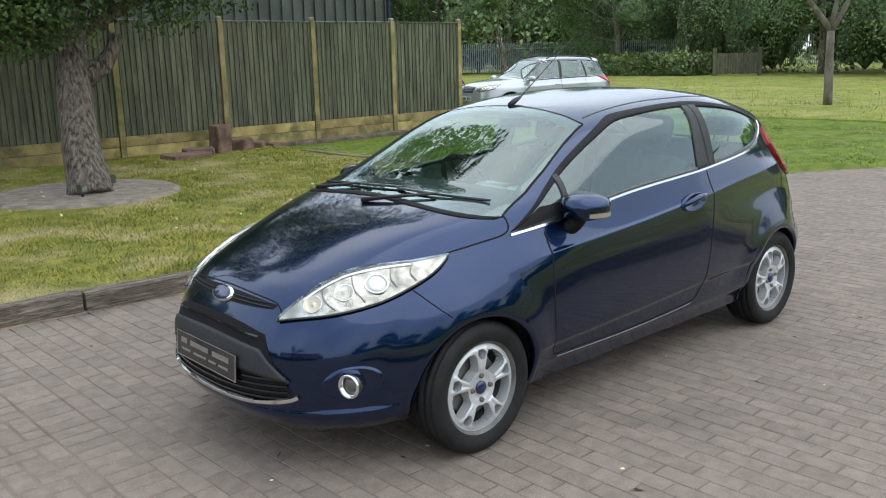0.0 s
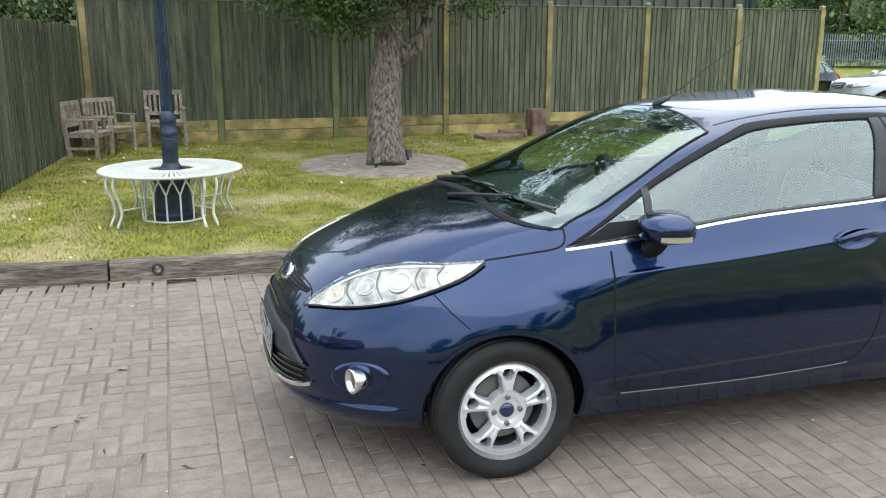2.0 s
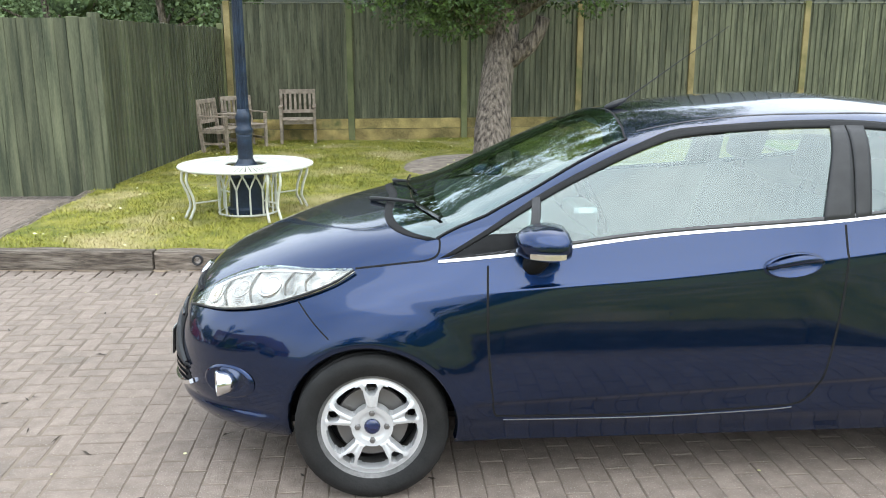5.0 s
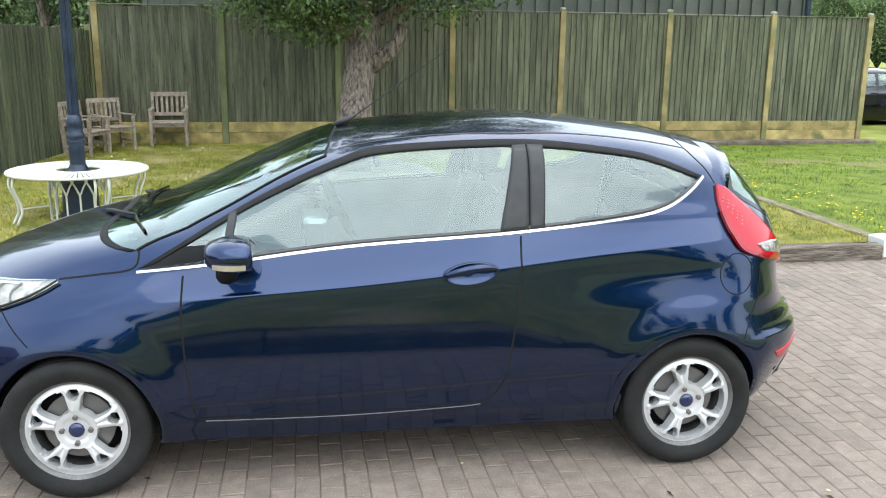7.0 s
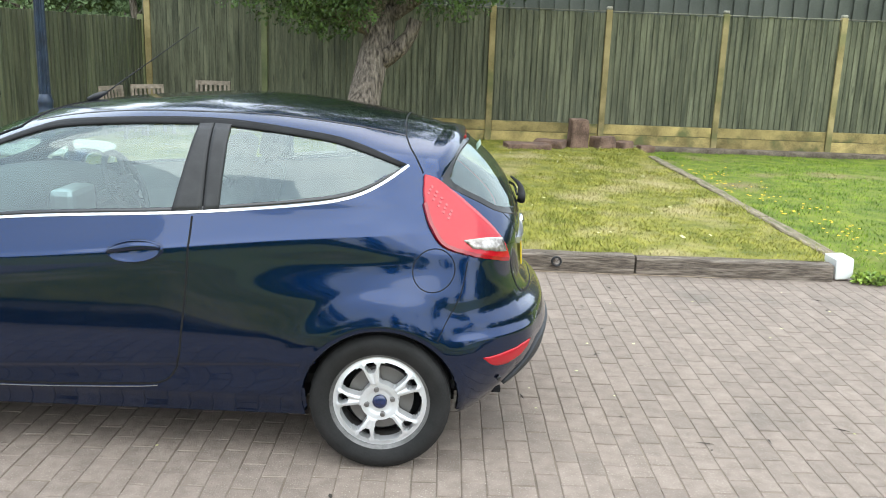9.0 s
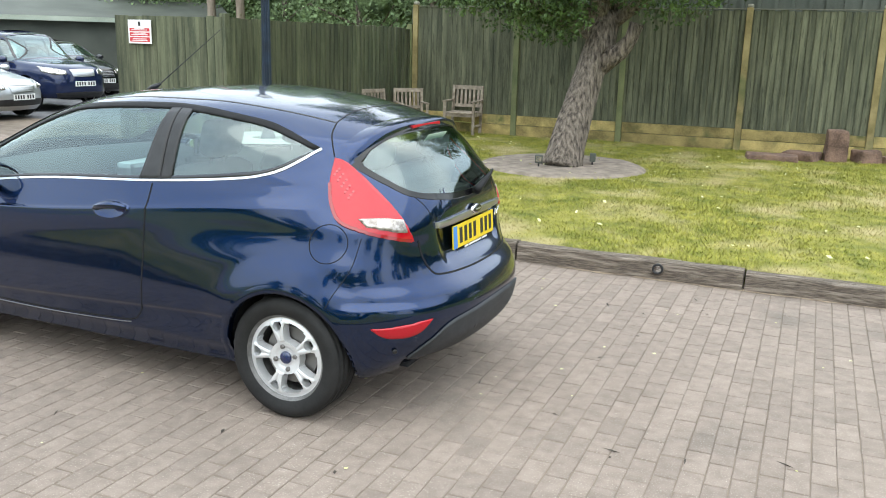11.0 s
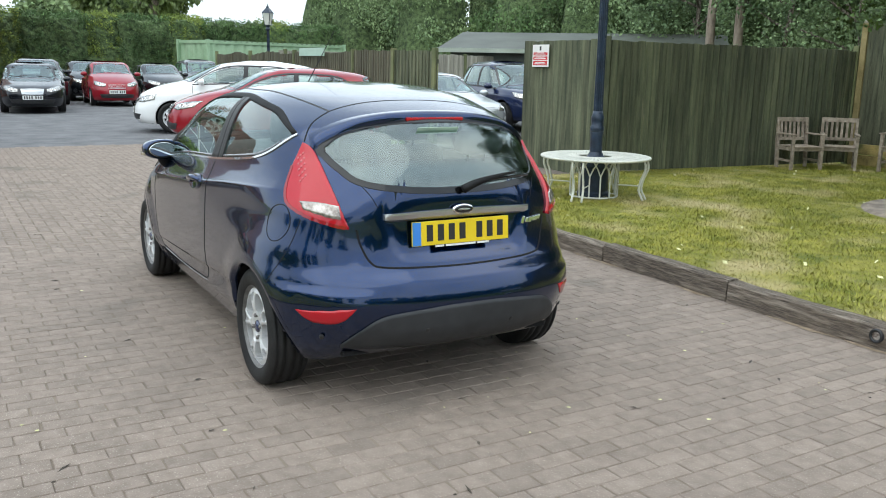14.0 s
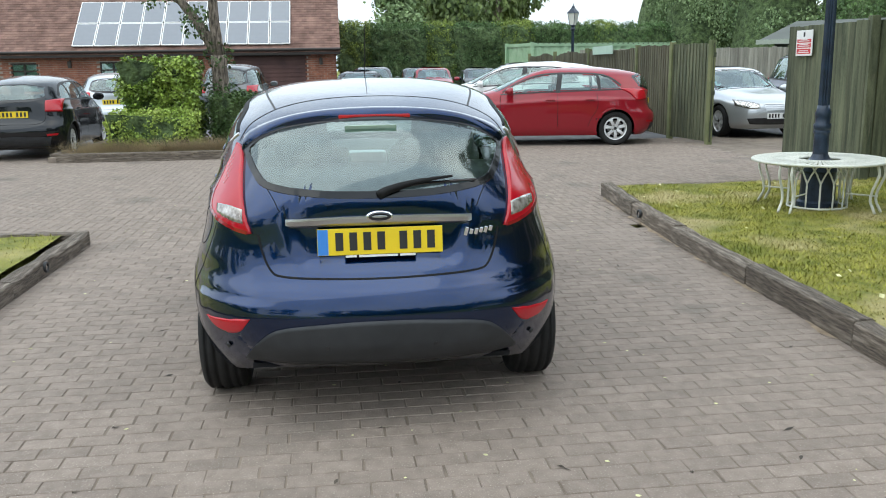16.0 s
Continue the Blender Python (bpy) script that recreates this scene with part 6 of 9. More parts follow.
def boarded_fence(x0, y0, x1, y1, base, top0, top1, material, label, posts=None, gravel=False, side=1, step=0.1, post_mat="post", z_base=0.1, wobble=0.03, lap=1):
    """fence > post, gravel_board, capping, board. Boards face to the left of the way from start to end when side is 1."""
    L = math.hypot(x1 - x0, y1 - y0)
    f = empty("fence", Matrix.Translation((x0, y0, 0)) @ Matrix.Rotation(math.atan2(y1 - y0, x1 - x0), 4, "Z"), label, "fence")
    n = int(L / step)
    meshes = []
    for k in range(5):
        me = feather_mesh(1.0, step, k + 3)
        me.materials.append(M[material])
        meshes.append(me)
    rnd = random.Random(int(L * 100))
    for i in range(n):
        x = (i + 0.5) * L / n
        t = x / L
        ob = new("board", meshes[rnd.randrange(5)])
        ob.parent = f
        h = top0 + (top1 - top0) * t - base + (0.004 if gravel else wobble) * noise.noise((x * 0.6, L, 0)) + rnd.uniform(-0.008, 0.008)
        ob.matrix_basis = Matrix.Translation((x, 0, base)) @ Matrix.Rotation(rnd.uniform(-0.006, 0.006), 4, "Y") @ Matrix.Diagonal((lap, side, h, 1))
    for z in (base + 0.25, (base + top0) / 2, min(top0, top1) - 0.2):
        part("rail", boxed(0, -side * 0.05, z - 0.04, L, -side * 0.006, z + 0.04), material, f)
    for p in posts or []:
        bm = boxed(p - 0.05, -0.05, z_base - 0.2, p + 0.05, 0.055 if side > 0 else 0.05, max(top0, top1) + 0.045, 0.008)
        if side < 0:
            for v in bm.verts:
                v.co.y -= 0.005
        mat = post_mat if isinstance(post_mat, str) else post_mat[posts.index(p)]
        part("post", bm, mat, f)
        if mat == "post":
            part("post_cap", boxed(p - 0.047, -0.047, max(top0, top1) + 0.048, p + 0.047, 0.047, max(top0, top1) + 0.10, 0.022), "pale_board", f, "weathered pale rounded post top")
    if gravel:
        edges = sorted(posts)
        for a, b in zip(edges, edges[1:]):
            z = max(top0, top1) + 0.016
            part("capping", boxed(a + 0.052, min(-side * 0.012, side * 0.044), z, b - 0.052, max(-side * 0.012, side * 0.044), z + 0.014, 0.003), "cap_board", f)
        for a, b in zip(edges, edges[1:]):
            mid = z_base + 0.52 * (base - z_base)
            part("gravel_board", boxed(a + 0.055, -0.03, mid + 0.004, b - 0.055, 0.012, base - 0.004, 0.006), "gravel_board", f)
            part("gravel_board", boxed(a + 0.055, -0.028, z_base - 0.1, b - 0.055, 0.014, mid - 0.004, 0.006), "gravel_board", f)
    return f
# back fence runs from the corner by the chairs to its open end
BACK = [4.82, 2.865, 0.98, -0.96, -2.893, -4.846, -6.816, -8.73]
boarded_fence(4.90, -10.90, -8.76, -10.90, 0.46, 2.305, 2.305, "feather", "green-stained close-boarded fence between concrete posts on mossy gravel boards",
              [4.90 - x for x in BACK], True, -1, 0.1, ["post", "post_green", "post_green"] + ["post"] * 5, lap=-1)
boarded_fence(4.93, -10.92, 5.44, -6.00, 0.14, 1.92, 1.96, "feather_dark", "dark green weathered close-boarded side fence", [0.03, 4.90], False, 1, 0.12, ["post_green", "feather_dark"])
boarded_fence(5.44, -6.00, 7.42, -6.12, 0.04, 1.96, 1.95, "feather_dark", "dark green weathered close-boarded fence ending at the gateway", [], False, 1, 0.13, "post_green")


# ---- garden ----
def limb(bm, p, d, length, r0, r1, rnd, wobble=0.12, n=7, sides=9):
    """A tapered, slightly crooked bough; gives its points."""
    p, d = Vector(p), Vector(d).normalized()
    pts, rr = [p], [r0]
    for i in range(1, n):
        d = (d + Vector((rnd.uniform(-1, 1), rnd.uniform(-1, 1), rnd.uniform(-0.6, 0.9))) * wobble).normalized()
        p = p + d * length / (n - 1)
        pts.append(p)
        rr.append(r0 + (r1 - r0) * i / (n - 1))
    tube(bm, pts, rr, sides)
    return pts


def leaf_cloud(spots, count, size, seed, droop=0.3, flat=1.0):
    """Leaves as small bent blades round spots of (centre, radius)."""
    rnd = random.Random(seed)
    vs, fs = [], []
    wts = [r ** 2 for _, r in spots]
    for c, r in rnd.choices(spots, wts, k=count):
        while True:
            q = Vector((rnd.uniform(-1, 1), rnd.uniform(-1, 1), rnd.uniform(-1, 1)))
            if 0.15 < q.length < 1:
                break
        q *= 0.55 + 0.45 * rnd.random() if q.length < 0.6 else 1
        p = Vector(c) + Vector((q.x * r, q.y * r, q.z * r * flat))
        d = Vector((rnd.uniform(-1, 1), rnd.uniform(-1, 1), rnd.uniform(-1, 0.6) - droop)).normalized()
        s = d.cross(Vector((rnd.uniform(-1, 1), rnd.uniform(-1, 1), rnd.uniform(-1, 1)))).normalized()
        L = size * rnd.uniform(0.6, 1.3)
        w = L * rnd.uniform(0.28, 0.42)
        nrm = d.cross(s) * (L * 0.12)
        k = len(vs)
        vs += [p, p + d * L * 0.5 + s * w + nrm, p + d * L, p + d * L * 0.5 - s * w + nrm]
        fs += [(k, k + 1, k + 2), (k, k + 2, k + 3)]
    return vs, fs


def garden_tree():
    t = empty("tree", Matrix.Translation((0.98, -7.38, 0.08)), "leaning grey-barked tree with dense green leaves in a round bare bed", "tree")
    rnd = random.Random(8)
    bm = bmesh.new()
    lean = Vector((-0.14, -0.42, 1))
    pts, rr = [], []
    for i in range(36):
        z = 2.05 * i / 35
        wob = Vector((0.03 * math.sin(z * 2.3), 0.03 * math.cos(z * 3.1), 0))
        pts.append(Vector((lean.x * z, lean.y * z, z)) + wob)
        rr.append(lerp_table([(0, 0.285), (0.12, 0.252), (0.5, 0.232), (1.2, 0.205), (1.7, 0.195), (2.05, 0.17)], z))
    tube(bm, pts, rr, 40)
    for v in bm.verts:
        a = math.atan2(v.co.y - lean.y * v.co.z, v.co.x - lean.x * v.co.z)
        c = Vector((lean.x * v.co.z, lean.y * v.co.z, v.co.z))
        k = 1 + 0.10 * noise.noise((a * 1.3, v.co.z * 0.9, 2)) + 0.04 * noise.noise((a * 4, v.co.z * 3, 5)) + 0.045 * noise.noise((a * 9, v.co.z * 9, 8)) + (0.09 * math.sin(a * 4.0 + 0.6) * max(0, 1 - v.co.z / 0.25))
        v.co = c + (v.co - c) * k
    top = pts[-1]
    spots = []
    for d, ln, r in (((0.95, 0.15, 0.55), 2.0, 0.13), ((0.35, 0.6, 0.8), 2.0, 0.12), ((-0.35, -0.2, 1.0), 2.2, 0.13), ((-0.9, 0.5, 0.55), 2.1, 0.10), ((0.2, -0.9, 0.7), 1.8, 0.10), ((0.1, 0.1, 1), 2.6, 0.12)):
        q = limb(bm, top - Vector((0, 0, 0.15)), d, ln, r, 0.03, rnd)
        for k in (3, 4, 5, 6):
            spots.append((q[k] + Vector((rnd.uniform(-.2, .2), rnd.uniform(-.2, .2), rnd.uniform(-.1, .25))), rnd.uniform(0.45, 0.75)))
            e = limb(bm, q[k - 1], (rnd.uniform(-1, 1), rnd.uniform(-1, 1), rnd.uniform(-0.2, 0.8)), rnd.uniform(0.5, 1.0), 0.03, 0.008, rnd, 0.2, 5, 5)
            spots.append((e[-1], rnd.uniform(0.35, 0.6)))
    # sawn stub towards the fence end
    q = pts[24]
    tube(bm, [q + Vector((-0.05, 0, -0.05)), q + Vector((-0.38, 0.05, 0.17)), q + Vector((-0.50, 0.06, 0.33)), q + Vector((-0.56, 0.06, 0.52))], [0.16, 0.115, 0.09, 0.095], 14)
    # heavy low limb over the lawn
    limb(bm, pts[30], (0.95, 0.10, 0.30), 1.9, 0.13, 0.05, rnd)
    part("trunk", bm, "bark", t, "grey furrowed bark", smooth=True)
    # low hanging sprays
    spots += [(Vector((0.35, -0.55, 2.0)), 0.42), (Vector((0.62, -0.45, 2.15)), 0.5), (Vector((0.9, -0.3, 2.35)), 0.5), (Vector((1.5, -0.1, 2.45)), 0.5),
              (Vector((0.25, -0.3, 2.25)), 0.4), (Vector((-1.3, 0.0, 2.45)), 0.45), (Vector((-1.9, 0.3, 2.6)), 0.5), (Vector((0.5, 0.4, 2.5)), 0.5), (Vector((-0.5, -0.5, 2.6)), 0.4)]
    spots += [(Vector((0.10, -0.35, 2.12)), 0.34), (Vector((0.45, -0.62, 1.98)), 0.38), (Vector((0.75, -0.70, 2.08)), 0.40), (Vector((1.15, -0.55, 2.2)), 0.42), (Vector((0.2, -0.5, 1.95)), 0.28)]
    vs, fs = leaf_cloud(spots, 34000, 0.060, 3)
    # the high crown
    upper = []
    for k in range(80):
        z = rnd.uniform(3.2, 8.0)
        a, d = rnd.uniform(0, 6.28), 4.0 * math.sin(math.pi * min(0.92, (z - 2.2) / 6.4)) ** 0.7 * rnd.uniform(0.25, 1.0) ** 0.7
        upper.append((Vector((d * math.cos(a) - 0.2, d * math.sin(a) - 0.7, z)), rnd.uniform(0.45, 0.8)))
    v2, f2 = leaf_cloud(upper, 28000, 0.125, 4)
    k = len(vs)
    vs, fs = list(vs) + list(v2), list(fs) + [tuple(i + k for i in f) for f in f2]
    raw("crown", vs, fs, "leaf", t, "dense mid-green leaves")


garden_tree()

# round bare bed at the foot of the tree
bm = bmesh.new()
ctr = bm.verts.new((0, 0, 0.035))
ring1, ring2 = [], []
for i in range(64):
    a = 2 * math.pi * i / 64
    k = 1 + 0.05 * noise.noise((math.cos(a) * 2, math.sin(a) * 2, 4))
    ring1.append(bm.verts.new((1.05 * k * math.cos(a), 1.10 * k * math.sin(a), 0.028)))
    ring2.append(bm.verts.new((1.17 * k * math.cos(a), 1.22 * k * math.sin(a), -0.03)))
for i in range(64):
    j = (i + 1) % 64
    bm.faces.new((ctr, ring1[i], ring1[j]))
    bm.faces.new((ring1[i], ring2[i], ring2[j], ring1[j]))
ob = part("tree_bed", bm, "soil")
ob.location = (1.0, -7.48, 0.105)
tagged(ob, "round bare grey-brown soil bed round the tree", "soil", kind="structure")


def small_lantern(x, y, z, rz):
    """A little green ground spotlight."""
    f = part("ground_spotlight", boxed(-0.05, -0.04, 0.05, 0.05, 0.04, 0.16, 0.012), "cladding")
    f.matrix_world = Matrix.Translation((x, y, z)) @ Matrix.Rotation(rz, 4, "Z")
    part("bracket", boxed(-0.012, -0.012, -0.03, 0.012, 0.012, 0.06), "trim", f)
    part("lens", boxed(-0.035, 0.041, 0.07, 0.035, 0.046, 0.145), "lamp_bowl", f)
    tagged(f, "small green ground spotlight at the foot of the tree", "spotlight", "ground spotlights")


small_lantern(1.20, -7.02, 0.13, 0.3)
small_lantern(0.62, -7.6, 0.13, 1.8)


def lamp_post(x, y, z, h, label):
    p = empty("street_lamp", Matrix.Translation((x, y, z)), label, "lamp post")
    bm = bmesh.new()
    turned(bm, [(0.19, 0), (0.19, 0.08), (0.165, 0.10), (0.155, 0.36), (0.165, 0.38), (0.15, 0.44), (0.09, 0.50), (0.070, 0.54), (0.068, 0.72), (0.076, 0.75), (0.072, 0.78)], 28)
    part("base", bm, "post_paint", p, smooth=False)
    bm = bmesh.new()
    turned(bm, [(0.072, 0.76), (0.080, 0.79), (0.080, 0.82), (0.066, 0.84), (0.070, 0.90), (0.074, 0.93), (0.062, 0.96), (0.054, 1.0)], 28)
    part("collar", bm, "post_paint", p, smooth=True)
    bm = bmesh.new()
    rings = []
    for zz, r in ((0.98, 0.053), (h * 0.55, 0.048), (h - 0.1, 0.042)):
        rings.append([bm.verts.new((r * (1 - 0.16 * (i % 2)) * math.cos(2 * math.pi * i / 28), r * (1 - 0.16 * (i % 2)) * math.sin(2 * math.pi * i / 28), zz)) for i in range(28)])
    for a, b in zip(rings, rings[1:]):
        for i in range(28):
            bm.faces.new((a[i], a[(i + 1) % 28], b[(i + 1) % 28], b[i]))
    bm.faces.new(rings[-1])
    part("shaft", bm, "post_paint", p, "fluted dark blue shaft")
    bm = bmesh.new()
    turned(bm, [(0.052, h - 0.12), (0.08, h - 0.08), (0.05, h - 0.02), (0.06, h + 0.02), (0.10, h + 0.04), (0.10, h + 0.05)], 20)
    part("neck", bm, "post_paint", p)
    bm = bmesh.new()
    turned(bm, [(0.10, h + 0.05), (0.17, h + 0.40)], 4)
    lt = part("lantern", bm, "lantern_glass", p, "four-sided frosted lantern")
    bm = bmesh.new()
    turned(bm, [(0.20, h + 0.40), (0.19, h + 0.42), (0.08, h + 0.54), (0.05, h + 0.56), (0.05, h + 0.60), (0.02, h + 0.62), (0.004, h + 0.70)], 4)
    part("lantern_roof", bm, "post_paint", lt)
    for k in range(4):
        a = math.pi / 2 * k
        part("lantern_bar", tubed([(0.101 * math.cos(a), 0.101 * math.sin(a), h + 0.05), (0.172 * math.cos(a), 0.172 * math.sin(a), h + 0.40)], 0.010, 6), "post_paint", lt)
    return p


lamp_post(3.68, -4.46, 0.09, 3.3, "dark blue cast-iron lamp post rising through a white bench")


def tree_bench(x, y, z):
    b = empty("circular_bench", Matrix.Translation((x, y, z)), "white painted metal bench encircling the lamp post", "bench")
    R, r, h = 0.615, 0.20, 0.455
    for rad, tb in ((R, 0.013), (R - 0.03, 0.008), (r, 0.012), (r + 0.14, 0.007)):
        pts = [(rad * math.cos(2 * math.pi * i / 48), rad * math.sin(2 * math.pi * i / 48), h) for i in range(49)]
        part("seat_ring", tubed(pts, tb, 8), "white_metal", b, smooth=True)
    bm = bmesh.new()
    vs = [bm.verts.new(q) for q in ((r, -0.006, -0.006), (R, -0.019, -0.006), (R, 0.019, -0.006), (r, 0.006, -0.006), (r, -0.006, 0.006), (R, -0.019, 0.006), (R, 0.019, 0.006), (r, 0.006, 0.006))]
    for f in ((0, 3, 2, 1), (4, 5, 6, 7), (0, 1, 5, 4), (1, 2, 6, 5), (2, 3, 7, 6), (3, 0, 4, 7)):
        bm.faces.new([vs[i] for i in f])
    me = bpy.data.meshes.new("slat")
    bm.to_mesh(me)
    bm.free()
    me.materials.append(M["white_metal"])
    for k in range(72):
        s = new("slat", me)
        s.parent = b
        s.matrix_basis = Matrix.Rotation(2 * math.pi * k / 72, 4, "Z") @ Matrix.Translation((0, 0, h + 0.004))
    for k in range(8):
        a = 2 * math.pi * (k // 2) / 4 + (0.10 if k % 2 else -0.10) + 0.55
        c, s = math.cos(a), math.sin(a)
        prof = [(R - 0.03, h), (R - 0.01, h - 0.10), (R - 0.06, h - 0.24), (R - 0.075, h - 0.34), (R - 0.05, 0.06), (R - 0.02, 0.0)]
        part("leg", tubed(along([(q * c, q * s, zz) for q, zz in prof], 16), 0.0125, 8), "white_metal", b, smooth=True)
        if k % 2:
            part("stretcher", tubed([((R - 0.06) * c, (R - 0.06) * s, 0.15), (0.28 * c, 0.28 * s, 0.15)], 0.008, 6), "white_metal", b)
    n = 14
    for k in range(n):
        a0, a1 = 2 * math.pi * k / n, 2 * math.pi * (k + 1) / n
        am = (a0 + a1) / 2
        rr = 0.27
        pts = [(rr * math.cos(a0), rr * math.sin(a0), 0.0), (rr * math.cos(a0), rr * math.sin(a0), 0.25)]
        pts += [(rr * math.cos(a0 + (a1 - a0) * t), rr * math.sin(a0 + (a1 - a0) * t), 0.25 + 0.185 * math.sin(t * math.pi * 0.5)) for t in (0.3, 0.7, 1.0, 1.3)]
        part("arch_bar", tubed(pts, 0.009, 6), "white_metal", b)
        pts = [(rr * math.cos(a1 - (a1 - a0) * t), rr * math.sin(a1 - (a1 - a0) * t), 0.25 + 0.185 * math.sin(t * math.pi * 0.5)) for t in (0.0, 0.3, 0.7, 1.0)]
        part("arch_bar", tubed(pts, 0.009, 6), "white_metal", b)
    for zz in (0.01, h - 0.02):
        part("base_ring", tubed([(0.27 * math.cos(2 * math.pi * i / 40), 0.27 * math.sin(2 * math.pi * i / 40), zz) for i in range(41)], 0.010, 8), "white_metal", b, smooth=True)


tree_bench(3.68, -4.46, 0.12)


def garden_chair():
    c = empty("garden_chair", Matrix.Identity(4), "weathered wooden garden armchair with a slatted back on the lawn", "chair", "garden chairs")
    w, d = 0.58, 0.52
    for sx in (-1, 1):
        part("front_leg", boxed(sx * w / 2 - 0.025, d / 2 - 0.05, 0, sx * w / 2 + 0.025, d / 2, 0.62, 0.004), "teak", c)
        q = part("back_leg", boxed(-0.025, -0.03, 0, 0.025, 0.03, 0.92, 0.004), "teak", c)
        q.matrix_basis = Matrix.Translation((sx * w / 2, -d / 2 + 0.03, 0)) @ Matrix.Rotation(radians(6), 4, "X")
        part("armrest", boxed(sx * w / 2 - 0.035, -d / 2 - 0.02, 0.62, sx * w / 2 + 0.035, d / 2 + 0.03, 0.645, 0.006), "teak", c)
        part("side_rail", boxed(sx * w / 2 - 0.015, -d / 2, 0.34, sx * w / 2 + 0.015, d / 2 - 0.03, 0.40, 0.003), "teak", c)
        part("lower_rail", boxed(sx * w / 2 - 0.015, -d / 2, 0.14, sx * w / 2 + 0.015, d / 2 - 0.03, 0.18, 0.003), "teak", c)
    part("front_rail", boxed(-w / 2, d / 2 - 0.04, 0.34, w / 2, d / 2 - 0.012, 0.405, 0.003), "teak", c)
    for k in range(6):
        y = -d / 2 + 0.04 + k * 0.088
        part("seat_slat", boxed(-w / 2 + 0.01, y, 0.405, w / 2 - 0.01, y + 0.068, 0.425, 0.004), "teak", c)
    tilt = Matrix.Translation((0, -d / 2 + 0.03, 0)) @ Matrix.Rotation(radians(6), 4, "X")
    bm = boxed(-w / 2 - 0.01, -0.02, 0.84, w / 2 + 0.01, 0.02, 0.92, 0.004)
    for v in bm.verts:
        if v.co.z > 0.88:
            v.co.z += 0.025 * (1 - (v.co.x / (w / 2)) ** 2)
    part("top_rail", bm, "teak", c).matrix_basis = tilt
    part("back_rail", boxed(-w / 2, -0.015, 0.50, w / 2, 0.015, 0.56, 0.003), "teak", c).matrix_basis = tilt
    for k in range(6):
        x = -w / 2 + 0.075 + k * (w - 0.15) / 5
        part("back_slat", boxed(x - 0.022, -0.009, 0.55, x + 0.022, 0.009, 0.85, 0.003), "teak", c).matrix_basis = tilt
    return c


chair = garden_chair()
spots = [(3.72, -10.56, 4), (4.50, -10.05, 38), (4.74, -9.45, 70)]
chair.matrix_world = pose(spots[0][0], spots[0][1], 0.11, 0, 0, spots[0][2]) @ Matrix.Scale(0.92, 4)
for x, y, a in spots[1:]:
    copy_thing(chair, pose(x, y, 0.11, 0, 0, a) @ Matrix.Scale(0.92, 4))


def stone(x, y, z, sx, sy, sz, seed, label, material="stone_red", rz=0.0, upright=False):
    bm = bmesh.new()
    box(bm, -sx / 2, -sy / 2, 0, sx / 2, sy / 2, sz, min(sx, sy, sz) * 0.16)
    bmesh.ops.subdivide_edges(bm, edges=bm.edges, cuts=3, use_grid_fill=True)
    for v in bm.verts:
        k = 0.035 if not upright else 0.018
        v.co += Vector((noise.noise(v.co * 5 + Vector((seed, 0, 0))), noise.noise(v.co * 5 + Vector((0, seed, 3))), noise.noise(v.co * 4 + Vector((0, 5, seed))) * 0.6)) * k
        if upright:
            v.co.x *= 1.12 - 0.2 * v.co.z / sz
    ob = part("stone_post" if upright else "rockery_stone", bm, material, smooth=False)
    ob.matrix_world = Matrix.Translation((x, y, z)) @ Matrix.Rotation(rz, 4, "Z")
    return tagged(ob, label, "stone", "rockery stones")


stone(-2.42, -10.30, 0.08, 0.30, 0.26, 0.50, 1, "upright reddish sandstone post on the lawn by the fence", rz=0.2, upright=True)
stone(-1.55, -9.85, 0.07, 0.72, 0.42, 0.13, 2, "flat dark sandstone slab lying on the grass", rz=0.15)
stone(-1.95, -10.2, 0.07, 0.5, 0.35, 0.16, 3, "flat dark sandstone slab lying on the grass", rz=-0.3)
stone(-2.85, -10.35, 0.06, 0.34, 0.3, 0.24, 4, "broken brown rockery stone by the fence", rz=0.5)
stone(-3.2, -10.4, 0.05, 0.30, 0.25, 0.18, 5, "broken brown rockery stone by the fence", rz=0.9)
stone(-3.6, -10.45, 0.02, 0.28, 0.22, 0.14, 6, "broken brown rockery stone by the fence", rz=0.1)


def kerb_light(x, y, z, face):
    """A round marker light let into the side of the kerb."""
    r = part("kerb_light", ring_on(bmesh.new(), (0, 0, 0), (0, 1, 0), 0.042, 0.027, 0.014, 24), "trim", smooth=True)
    r.matrix_world = Matrix.Translation((x, y, z)) @ Matrix.Rotation(0 if face > 0 else math.pi, 4, "Z")
    bm = bmesh.new()
    oval(bm, (0, -0.002, 0), (0, 1, 0), (1, 0, 0), 0.028, 0.028, 0.010, 20, 0.7)
    part("lens", bm, "reverse_lens", r, smooth=True)
    tagged(r, "round black-rimmed marker light let into the sleeper kerb", "kerb light", "kerb lights")


kerb_light(-1.13, kerb_y(-1.13) + 0.070, 0.085, 1)
kerb_light(3.82, kerb_y(3.82) + 0.072, 0.085, 1)
kerb_light(2.55, 2.365, 0.075, -1)

ob = part("marker_block", boxed(-0.09, -0.12, 0, 0.05, 0.10, 0.165, 0.010), "white_paint")
ob.matrix_world = Matrix.Translation((-3.38, -2.62, 0.012)) @ Matrix.Rotation(radians(4), 4, "Y")
tagged(ob, "white painted marker block at the end of the kerb", "marker block")
